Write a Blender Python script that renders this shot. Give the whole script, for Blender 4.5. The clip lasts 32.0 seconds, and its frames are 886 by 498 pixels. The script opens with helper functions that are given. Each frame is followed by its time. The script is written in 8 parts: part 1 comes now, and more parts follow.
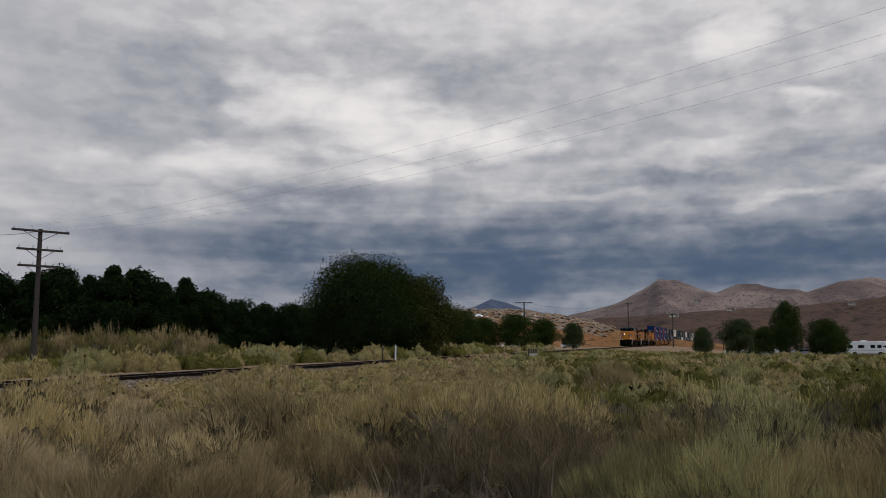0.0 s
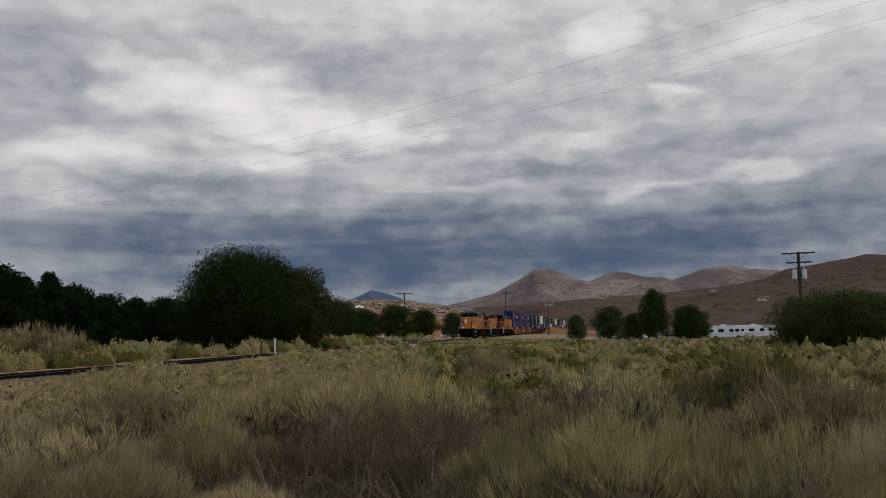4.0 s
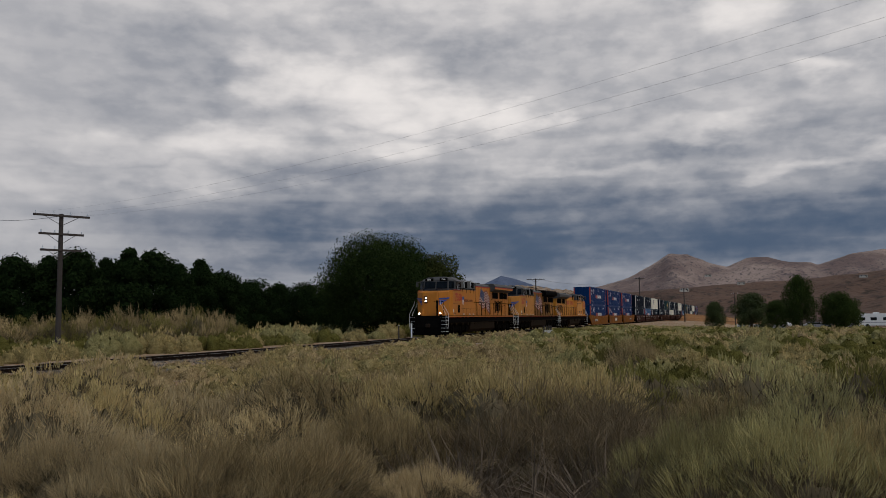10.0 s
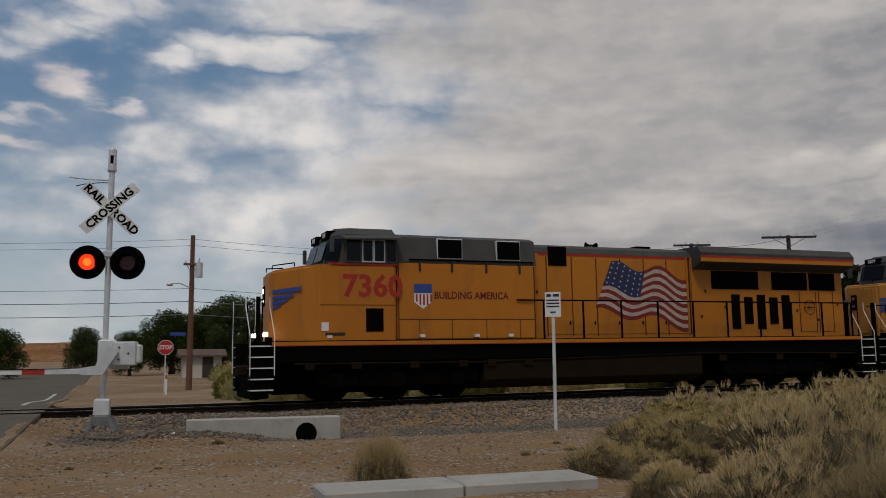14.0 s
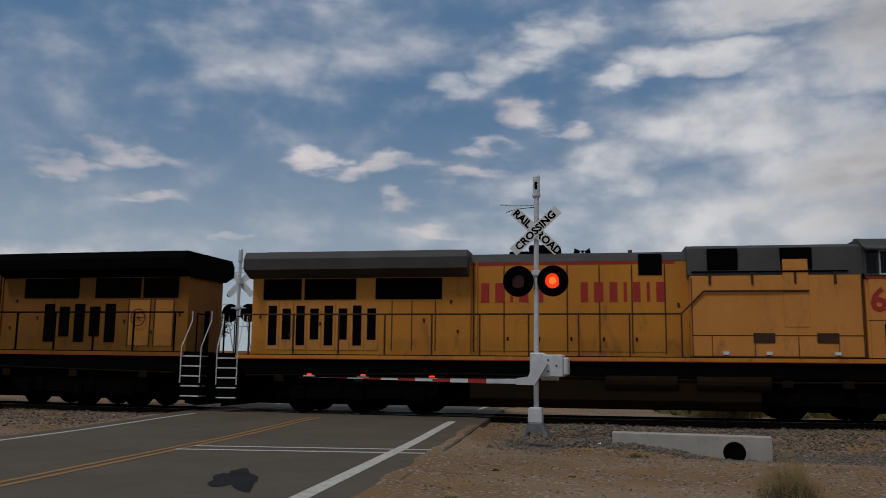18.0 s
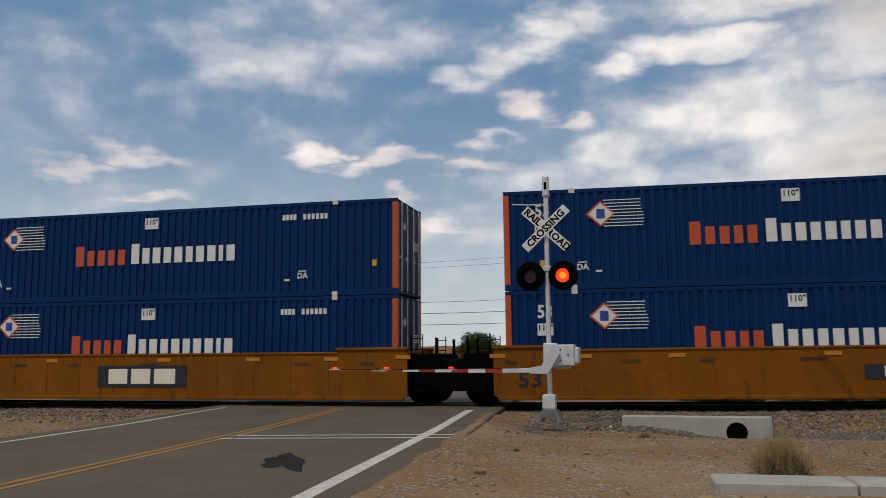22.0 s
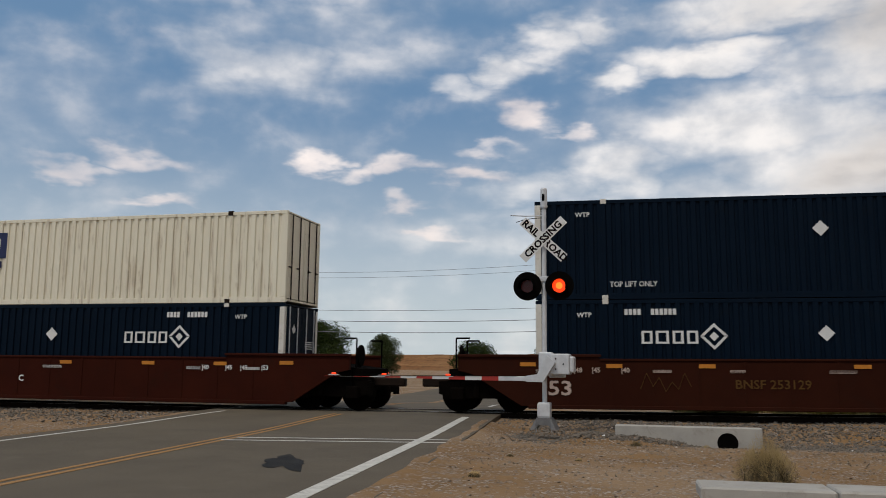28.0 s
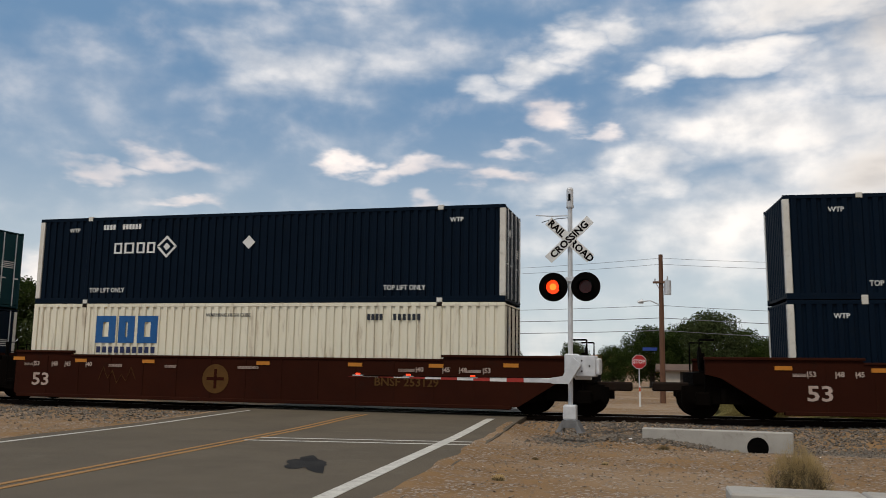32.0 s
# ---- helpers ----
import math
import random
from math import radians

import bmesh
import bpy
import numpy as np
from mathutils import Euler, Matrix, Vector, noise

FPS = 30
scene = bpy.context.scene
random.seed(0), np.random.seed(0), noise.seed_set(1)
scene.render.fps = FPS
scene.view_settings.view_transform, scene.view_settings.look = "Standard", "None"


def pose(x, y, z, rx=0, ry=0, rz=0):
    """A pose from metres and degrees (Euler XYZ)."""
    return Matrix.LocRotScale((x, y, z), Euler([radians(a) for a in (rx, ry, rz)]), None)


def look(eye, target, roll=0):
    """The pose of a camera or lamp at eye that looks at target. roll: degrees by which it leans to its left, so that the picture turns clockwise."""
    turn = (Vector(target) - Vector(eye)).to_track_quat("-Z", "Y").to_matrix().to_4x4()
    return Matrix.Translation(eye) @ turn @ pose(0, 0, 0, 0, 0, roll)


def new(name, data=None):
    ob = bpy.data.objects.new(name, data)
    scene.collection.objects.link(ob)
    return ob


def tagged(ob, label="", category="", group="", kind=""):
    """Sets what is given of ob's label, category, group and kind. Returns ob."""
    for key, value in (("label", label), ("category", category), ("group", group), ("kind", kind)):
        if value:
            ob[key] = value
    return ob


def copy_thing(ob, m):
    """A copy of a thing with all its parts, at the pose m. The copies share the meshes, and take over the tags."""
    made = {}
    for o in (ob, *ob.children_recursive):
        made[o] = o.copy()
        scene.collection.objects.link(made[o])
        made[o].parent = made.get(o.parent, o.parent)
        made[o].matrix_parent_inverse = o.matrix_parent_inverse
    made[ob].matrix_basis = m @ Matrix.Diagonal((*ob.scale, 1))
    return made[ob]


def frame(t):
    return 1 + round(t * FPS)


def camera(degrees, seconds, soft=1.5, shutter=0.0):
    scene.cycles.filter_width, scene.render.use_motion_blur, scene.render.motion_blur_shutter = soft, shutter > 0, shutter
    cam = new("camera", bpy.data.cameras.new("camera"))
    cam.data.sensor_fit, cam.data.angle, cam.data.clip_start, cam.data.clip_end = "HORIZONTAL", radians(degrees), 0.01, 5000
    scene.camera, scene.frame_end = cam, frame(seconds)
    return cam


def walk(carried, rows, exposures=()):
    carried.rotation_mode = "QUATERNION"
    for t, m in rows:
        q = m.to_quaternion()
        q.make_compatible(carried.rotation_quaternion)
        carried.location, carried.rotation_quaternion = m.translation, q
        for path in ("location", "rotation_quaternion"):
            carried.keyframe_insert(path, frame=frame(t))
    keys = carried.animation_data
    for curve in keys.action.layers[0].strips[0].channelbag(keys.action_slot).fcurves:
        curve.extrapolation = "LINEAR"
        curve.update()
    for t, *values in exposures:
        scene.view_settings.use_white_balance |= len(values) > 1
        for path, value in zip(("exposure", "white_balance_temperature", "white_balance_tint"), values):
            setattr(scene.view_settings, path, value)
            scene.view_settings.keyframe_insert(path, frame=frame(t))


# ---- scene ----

# ---- camera ----
cam = camera(55.0, 32.0, soft=0.9, shutter=0.06)
PATH = (  # seconds, place, heading, tilt, lean
    (0, 0.43, 0.20, 1.43, -61.37, 6.71, -0.02),
    (0.5, 0.38, 0.15, 1.44, -63.74, 6.61, -0.41),
    (1, 0.23, 0.05, 1.45, -65.83, 6.52, -0.74),
    (1.5, 0.23, 0.04, 1.45, -67.33, 6.38, -0.79),
    (2, 0.23, 0.03, 1.45, -68.36, 6.27, -0.96),
    (2.5, 0.24, 0.04, 1.45, -69.02, 6.16, -1.03),
    (3, 0.26, 0.08, 1.45, -69.36, 6.10, -1.09),
    (3.5, 0.25, 0.09, 1.44, -69.42, 6.07, -1.22),
    (5.5, 0.15, 0.28, 1.45, -69.49, 5.55, -0.85),
    (6, 0.19, 0.33, 1.45, -68.77, 5.40, -0.64),
    (6.5, 0.23, 0.40, 1.45, -67.80, 5.31, -0.57),
    (7, 0.20, 0.41, 1.45, -66.79, 5.26, -0.50),
    (7.5, 0.17, 0.42, 1.45, -65.76, 5.26, -0.47),
    (8, 0.14, 0.42, 1.46, -64.75, 5.26, -0.53),
    (8.5, 0.09, 0.42, 1.47, -63.72, 5.23, -0.48),
    (9, 0.03, 0.42, 1.48, -62.79, 5.21, -0.55),
    (9.5, 0.01, 0.43, 1.49, -61.75, 5.21, -0.67),
    (10, -0.11, 0.35, 1.48, -60.73, 5.20, -0.73),
    (10.5, -0.25, 0.25, 1.47, -59.28, 5.39, -0.75),
    (11, -0.40, 0.12, 1.46, -57.41, 5.66, -0.85),
    (11.5, -0.51, 0.02, 1.46, -54.81, 6.06, -0.98),
    (12, -0.57, -0.01, 1.47, -50.33, 6.45, -1.16),
    (12.5, -0.66, 0.09, 1.46, -44.44, 6.78, -1.22),
    (13, -0.82, 0.24, 1.44, -36.79, 7.06, -1.07),
    (13.5, -0.88, 0.50, 1.41, -27.14, 7.24, -0.59),
    (14, -0.68, 0.97, 1.43, -15.08, 7.12, -0.48),
    (14.5, -0.44, 1.28, 1.47, -1.74, 6.76, 0.09),
    (15, -0.34, 1.52, 1.49, 8.86, 6.68, 0.75),
    (15.5, -0.34, 1.40, 1.47, 13.27, 7.20, 1.74),
    (17.5, -0.08, 0.70, 1.48, 14.17, 7.72, 0.32),
    (18, -0.04, 0.80, 1.48, 14.69, 7.82, 0.91),
    (18.5, -0.04, 0.70, 1.45, 15.41, 8.01, 1.57),
    (19, -0.06, 0.61, 1.44, 15.11, 7.93, 1.56),
    (19.5, -0.20, 0.64, 1.46, 14.26, 7.94, -0.50),
    (20, -0.09, 0.25, 1.43, 15.31, 8.60, -0.09),
    (20.5, 0.03, 0.07, 1.43, 16.28, 8.33, 0.08),
    (21, 0.05, 0.03, 1.46, 16.01, 7.57, -0.10),
    (21.5, 0.06, -0.30, 1.44, 15.89, 7.59, -0.27),
    (22, 0.02, -0.42, 1.44, 15.05, 7.38, -0.32),
    (22.5, 0.09, -0.57, 1.43, 14.80, 7.36, -0.37),
    (23, 0.20, -0.71, 1.43, 15.00, 7.40, -0.41),
    (23.5, 0.25, -0.76, 1.40, 15.18, 7.71, -0.33),
    (24, 0.19, -0.64, 1.42, 14.95, 7.95, -0.37),
    (24.5, 0.12, -0.44, 1.44, 14.83, 8.16, -0.16),
    (25, -0.02, -0.18, 1.47, 14.26, 8.20, -0.05),
    (25.5, -0.11, 0.04, 1.50, 13.91, 7.96, -0.12),
    (26, -0.07, -0.04, 1.50, 14.71, 7.84, -0.14),
    (26.5, -0.04, -0.16, 1.49, 15.21, 7.67, 0.18),
    (28.5, 0.14, -0.85, 1.39, 14.93, 8.12, 0.75),
    (29, 0.09, -0.69, 1.42, 14.88, 8.25, 0.74),
    (29.5, -0.00, -0.41, 1.45, 14.67, 8.25, 0.87),
    (30, -0.07, -0.19, 1.48, 14.63, 8.16, 0.86),
    (30.5, -0.10, -0.11, 1.50, 14.89, 8.05, 0.93),
    (31, -0.10, -0.15, 1.49, 15.24, 7.93, 0.99),
    (31.5, 0.03, -0.38, 1.46, 16.34, 7.84, 1.09),
    (32, 0.10, -0.61, 1.41, 16.76, 7.98, 1.00),
)


def aim(x, y, z, yaw, pitch, lean):
    return pose(x, y, z, 90 + pitch, 0, yaw) @ pose(0, 0, 0, 0, 0, lean)


walk(cam, [(t, aim(*r)) for t, *r in PATH],
     exposures=[(0, 0.0, 6200, 10), (12.5, 0.0, 6400, 10), (14, -0.24, 6700, 10), (15, -0.42, 6600, 10), (17.5, -0.42, 6300, 10), (19, -0.25, 6300, 10), (20, 0.1, 6700, 10), (23, 0.16, 6800, 10), (29, 0.2, 6700, 10), (32, 0.34, 6900, 10)])

# ---- sky and sun ----
SUN_AZ, SUN_EL = 205.0, 58.0   # compass bearing from +y over +x, degrees
world = bpy.data.worlds.new("sky")
scene.world = world
world.use_nodes = True


class Graph:
    """A short way to write node trees."""

    def __init__(self, tree):
        self.t = tree

    def n(self, kind, **props):
        node = self.t.nodes.new(kind)
        for k, v in props.items():
            if k == "op":
                node.operation = v
            elif k == "blend":
                node.blend_type = v
            elif k == "dtype":
                node.data_type = v
        return node

    def put(self, socket, v):
        if isinstance(v, bpy.types.NodeSocket):
            self.t.links.new(v, socket)
        else:
            socket.default_value = v

    def math(self, op, a, b=0.0, c=0.0, clamp=False):
        m = self.n("ShaderNodeMath", op=op)
        m.use_clamp = clamp
        self.put(m.inputs[0], a), self.put(m.inputs[1], b), self.put(m.inputs[2], c)
        return m.outputs[0]

    def mix(self, f, a, b, blend="MIX"):
        m = self.n("ShaderNodeMix", dtype="RGBA", blend=blend)
        self.put(m.inputs[0], f)
        self.put(m.inputs[6], a if isinstance(a, bpy.types.NodeSocket) else (*a, 1))
        self.put(m.inputs[7], b if isinstance(b, bpy.types.NodeSocket) else (*b, 1))
        return m.outputs[2]

    def noise(self, vec, scale, detail=4.0, rough=0.55, dist=0.0):
        m = self.n("ShaderNodeTexNoise")
        if vec is not None:
            self.t.links.new(vec, m.inputs["Vector"])
        m.inputs["Scale"].default_value, m.inputs["Detail"].default_value = scale, detail
        m.inputs["Roughness"].default_value, m.inputs["Distortion"].default_value = rough, dist
        return m.outputs["Fac"]

    def ramp(self, v, lo, hi, smooth=True):
        m = self.n("ShaderNodeMapRange")
        m.interpolation_type = "SMOOTHSTEP" if smooth else "LINEAR"
        self.put(m.inputs[0], v), self.put(m.inputs[1], lo), self.put(m.inputs[2], hi)
        return m.outputs[0]

    def xyz(self, x, y, z=0.0):
        m = self.n("ShaderNodeCombineXYZ")
        self.put(m.inputs[0], x), self.put(m.inputs[1], y), self.put(m.inputs[2], z)
        return m.outputs[0]


def build_sky():
    nt = world.node_tree
    nt.nodes.clear()
    g = Graph(nt)
    co = g.n("ShaderNodeTexCoord").outputs["Generated"]
    sep = g.n("ShaderNodeSeparateXYZ")
    nt.links.new(co, sep.inputs[0])
    X, Y, Z = sep.outputs
    deg = 57.2958
    az = g.math("MULTIPLY", g.math("ARCTAN2", X, Y), deg)          # bearing from +y towards +x
    el = g.math("MULTIPLY", g.math("ARCSINE", Z), deg)
    flat = g.math("ADD", g.math("MAXIMUM", Z, 0.0), 0.16)
    plane = g.xyz(g.math("DIVIDE", X, flat), g.math("DIVIDE", Y, flat), 0.0)
    sky = g.n("ShaderNodeTexSky")
    sky.sky_type, sky.sun_disc = "NISHITA", False
    sky.sun_elevation, sky.sun_rotation = radians(SUN_EL), radians(SUN_AZ)
    puff = g.noise(plane, 1.7, 5.0, 0.46, 0.1)
    # near the horizon the clouds close up: a second field laid out by bearing and height
    low = g.noise(g.xyz(g.math("MULTIPLY", az, 0.085), g.math("MULTIPLY", el, 0.21), 3.0), 1.0, 5.0, 0.46, 0.1)
    frag = g.noise(g.xyz(g.math("MULTIPLY", az, 0.26), g.math("MULTIPLY", el, 0.36), 9.0), 1.0, 6.0, 0.50, 0.1)
    field = g.math("ADD", g.math("MULTIPLY", low, 0.45), g.math("ADD", g.math("MULTIPLY", puff, 0.25), g.math("MULTIPLY", frag, 0.30)))

    # torn outlines: bearing and height are pushed about before the cloud banks are laid out
    wa = g.noise(g.xyz(g.math("MULTIPLY", az, 0.22), g.math("MULTIPLY", el, 0.5), 21.0), 1.0, 4.0, 0.5)
    we = g.noise(g.xyz(g.math("MULTIPLY", az, 0.20), g.math("MULTIPLY", el, 0.5), 47.0), 1.0, 4.0, 0.5)
    azw = g.math("ADD", az, g.math("MULTIPLY", g.math("SUBTRACT", wa, 0.5), 9.0))
    elw = g.math("ADD", el, g.math("MULTIPLY", g.math("SUBTRACT", we, 0.5), 4.0))

    def blob(a0, e0, ra, re, w=1.0):
        d = g.math("SQRT", g.math("ADD", g.math("POWER", g.math("DIVIDE", g.math("SUBTRACT", azw, a0), ra), 2.0),
                                  g.math("POWER", g.math("DIVIDE", g.math("SUBTRACT", elw, e0), re), 2.0)))
        return g.math("MULTIPLY", g.ramp(d, 1.35, 0.15), w)

    def total(rows):
        out = None
        for r in rows:
            b = blob(*r)
            out = b if out is None else g.math("MAXIMUM", out, b)
        return out

    # clear part of the sky: blue, veils of high cloud, small puffs
    hz = g.ramp(el, 0.0, 19.0)
    haze = g.mix(hz, (0.46, 0.53, 0.58), (0.115, 0.22, 0.375))
    blue = g.mix(0.92, g.mix(1.0, sky.outputs[0], (0.1, 0.1, 0.1), "MULTIPLY"), haze)
    veil = total([(-27.7, 19.9, 7.0, 2.4, 0.8), (-19.5, 20.4, 6.0, 1.8, 0.65), (-23.0, 21.8, 9.0, 1.8, 0.45), (-40.0, 18.3, 6.0, 2.2, 0.2), (-8.0, 21.2, 3.4, 1.2, 1.0), (-10.5, 19.9, 2.6, 1.0, 0.9), (-13.2, 18.8, 2.6, 0.8, 0.7),
                  (-5.2, 22.1, 3.2, 1.2, 0.9), (6.0, 15.4, 9.0, 3.4, 1.35), (11.0, 12.7, 9.0, 3.8, 1.35), (-2.5, 13.3, 4.5, 1.8, 1.05), (8.0, 22.6, 9.0, 1.5, 1.3), (2.4, 19.9, 5.5, 1.1, 1.25), (-2.8, 19.0, 3.4, 0.8, 1.0),
                  (12.0, 18.4, 7.0, 2.6, 1.3), (6.0, 9.6, 13.0, 3.6, 1.1), (-8.5, 12.0, 5.0, 1.3, 0.75), (-12.0, 8.8, 9.0, 1.6, 0.5), (-30.0, 25.0, 12.0, 2.0, 0.5), (-40.0, 5.5, 6.0, 1.6, 0.8)])
    vd = g.ramp(g.math("ADD", g.math("MULTIPLY", veil, 0.42), g.math("MULTIPLY", g.math("SUBTRACT", field, 0.5), 1.15)), -0.10, 0.62)
    clear = g.mix(g.math("MULTIPLY", vd, 0.85), blue, g.mix(g.ramp(frag, 0.3, 0.7), (0.64, 0.64, 0.66), (1.0, 0.96, 0.93)))
    puffs = total([(-36.2, 13.0, 3.8, 0.9), (-38.6, 12.0, 3.0, 0.55, 0.9), (-23.4, 13.7, 1.6, 0.75), (-18.6, 13.5, 3.2, 0.75), (-20.4, 13.2, 2.0, 0.8), (-13.5, 12.8, 2.6, 0.6, 0.95), (-9.6, 16.9, 2.2, 1.1), (-6.4, 15.9, 1.7, 0.9),
                   (-18.4, 11.2, 2.2, 0.6, 0.85), (-15.7, 9.1, 2.4, 0.45, 0.85), (-33.8, 10.3, 2.6, 0.4, 0.9), (-29.2, 8.2, 1.6, 0.35, 0.7), (-11.5, 14.4, 2.4, 0.5, 0.75), (-39.5, 5.6, 5.0, 1.0, 0.9)])
    pd = g.ramp(g.math("ADD", g.math("MULTIPLY", puffs, 0.62), g.math("MULTIPLY", g.math("SUBTRACT", frag, 0.5), 0.9)), -0.02, 0.92)
    clear = g.mix(g.math("MULTIPLY", pd, 0.85), clear, g.mix(g.ramp(puff, 0.35, 0.65), (0.74, 0.66, 0.65), (1.05, 0.94, 0.89)))
    # overcast part: one tone that runs from slate blue over grey to cream
    bright = total([(51.0, 16.6, 4.5, 1.9), (56.0, 15.5, 5.2, 2.4), (61.0, 14.2, 5.2, 1.9), (65.5, 14.0, 2.8, 1.2, 0.9), (58.0, 12.2, 5.0, 1.0, 0.7), (46.0, 12.2, 6.0, 1.3, 0.7), (39.0, 11.4, 6.0, 1.3, 0.65), (43.0, 9.8, 5.0, 0.8, 0.45),
                    (85.0, 15.7, 2.2, 0.9, 0.75), (81.0, 19.8, 3.0, 1.6, 0.7), (91.0, 18.5, 5.0, 2.0, 0.6), (78.6, 12.6, 4.0, 0.7, 0.5), (83.0, 9.6, 4.0, 0.6, 0.5), (90.0, 10.4, 4.0, 0.7, 0.6), (70.0, 10.2, 5.0, 0.6, 0.35),
                    (16.0, 17.6, 6.0, 2.4, 0.8), (17.0, 13.0, 6.0, 1.8, 0.75), (24.0, 15.8, 4.0, 1.2, 0.6), (29.5, 10.0, 5.0, 1.2, 0.75), (26.0, 9.0, 4.0, 1.0, 0.6), (35.0, 9.0, 4.0, 1.0, 0.5), (60.0, 22.5, 40.0, 2.4, 0.4), (100.0, 20.0, 8.0, 4.0, 0.6)])
    dark = total([(41.0, 6.6, 10.0, 3.0, 0.55), (65.5, 5.6, 13.0, 2.0, 0.95), (80.0, 5.9, 10.0, 2.2, 1.0), (48.0, 6.2, 8.0, 1.9, 0.6), (89.0, 8.6, 6.0, 1.0, 0.75), (55.0, 7.6, 9.0, 1.5, 0.6), (74.0, 8.3, 6.0, 1.0, 0.6), (63.5, 18.4, 4.5, 1.5, 0.65), (87.0, 12.4, 6.0, 1.0, 0.65),
                  (76.0, 11.3, 5.0, 0.8, 0.45), (44.0, 14.0, 7.0, 1.3, 0.5), (38.0, 15.6, 5.0, 1.3, 0.3), (29.6, 15.0, 4.0, 1.0, 0.35), (22.6, 11.6, 4.0, 0.8, 0.3), (35.5, 7.0, 5.0, 1.4, 0.2), (52.0, 10.3, 5.0, 0.7, 0.35), (102.0, 7.5, 10.0, 2.6, 0.8), (44.0, 17.5, 10.0, 2.6, 0.55), (68.0, 7.2, 7.0, 2.2, 0.9)])
    roll = g.noise(g.xyz(g.math("MULTIPLY", az, 0.21), g.math("MULTIPLY", el, 0.40), 31.0), 1.0, 5.0, 0.42, 0.1)
    tex = g.math("ADD", g.math("MULTIPLY", roll, 0.6), g.math("MULTIPLY", field, 0.4))
    tone = g.math("ADD", g.math("ADD", 0.375, g.math("MULTIPLY", g.math("SUBTRACT", tex, 0.5), 0.44)), g.math("SUBTRACT", g.math("MULTIPLY", bright, 0.46), g.math("MULTIPLY", dark, 0.27)))
    band = g.math("MULTIPLY", g.ramp(el, 11.0, 6.0), g.math("MULTIPLY", g.ramp(el, 1.0, 4.6), g.ramp(az, 34.0, 52.0)))
    tone = g.math("SUBTRACT", tone, g.math("MULTIPLY", band, 0.17))
    heap = g.noise(g.xyz(g.math("MULTIPLY", az, 0.19), g.math("MULTIPLY", el, 0.38), 61.0), 1.0, 5.0, 0.5)
    tone = g.math("ADD", tone, g.math("MULTIPLY", g.math("SUBTRACT", g.ramp(heap, 0.34, 0.66), 0.5), 0.11))
    # long flat rolls that thin out with height
    rolls = g.noise(g.xyz(g.math("MULTIPLY", az, 0.055), g.math("MULTIPLY", el, 0.62), 71.0), 1.0, 4.0, 0.45, 0.25)
    tone = g.math("ADD", tone, g.math("MULTIPLY", g.math("SUBTRACT", g.ramp(rolls, 0.34, 0.66), 0.5), g.math("ADD", 0.07, g.math("MULTIPLY", g.ramp(el, 20.0, 6.0), 0.12))))
    crumb = g.noise(g.xyz(g.math("MULTIPLY", az, 0.55), g.math("MULTIPLY", el, 1.0), 83.0), 1.0, 4.0, 0.5)
    tone = g.math("ADD", tone, g.math("MULTIPLY", g.math("SUBTRACT", g.ramp(crumb, 0.36, 0.64), 0.5), 0.10))
    tone = g.math("ADD", tone, g.math("MULTIPLY", g.math("SUBTRACT", g.ramp(el, 3.0, 17.0), 0.5), g.math("ADD", 0.06, g.math("MULTIPLY", g.ramp(az, 34.0, 56.0), 0.20))))
    tone = g.math("ADD", tone, g.math("MULTIPLY", g.ramp(el, 4.2, 1.0), 0.05))
    north = g.ramp(az, 52.0, 30.0)
    tone = g.math("ADD", g.math("MULTIPLY", g.math("SUBTRACT", tone, 0.52), g.math("SUBTRACT", 1.0, g.math("MULTIPLY", north, 0.42))), g.math("ADD", 0.52, g.math("MULTIPLY", north, 0.02)))
    tone = g.ramp(tone, -0.30, 1.28)
    cr = g.n("ShaderNodeValToRGB")
    nt.links.new(tone, cr.inputs[0])
    stops = ((0.0, (0.075, 0.108, 0.165)), (0.20, (0.125, 0.165, 0.235)), (0.40, (0.225, 0.262, 0.335)), (0.58, (0.375, 0.40, 0.455)), (0.76, (0.61, 0.595, 0.585)), (1.0, (0.88, 0.82, 0.77)))
    el_ = cr.color_ramp.elements
    for i, (p, c) in enumerate(stops):
        e = el_[0] if i == 0 else el_[1] if i == len(stops) - 1 else el_.new(p)
        e.position, e.color = p, (*c, 1)
    over = cr.outputs[0]
    side = g.ramp(g.math("ADD", az, g.math("MULTIPLY", g.math("SUBTRACT", field, 0.5), 60.0)), 4.0, 22.0)
    back = g.ramp(g.math("ABSOLUTE", az), 125.0, 165.0)
    side = g.math("MULTIPLY", side, g.math("SUBTRACT", 1.0, g.math("MULTIPLY", back, 0.5)))
    col = g.mix(side, clear, over)
    bg = g.n("ShaderNodeBackground")
    nt.links.new(col, bg.inputs[0])
    bg.inputs[1].default_value = 1.0
    out = g.n("ShaderNodeOutputWorld")
    nt.links.new(bg.outputs[0], out.inputs[0])


build_sky()
sun = new("sun", bpy.data.lights.new("sun", "SUN"))
sun.data.energy, sun.data.angle, sun.data.color = 1.5, radians(14), (1.0, 0.93, 0.84)
_a, _e = radians(SUN_AZ), radians(SUN_EL)
sun.matrix_world = look((60 * math.sin(_a) * math.cos(_e), 60 * math.cos(_a) * math.cos(_e), 60 * math.sin(_e)), (0, 0, 0))
scene.view_settings.exposure = 0.0


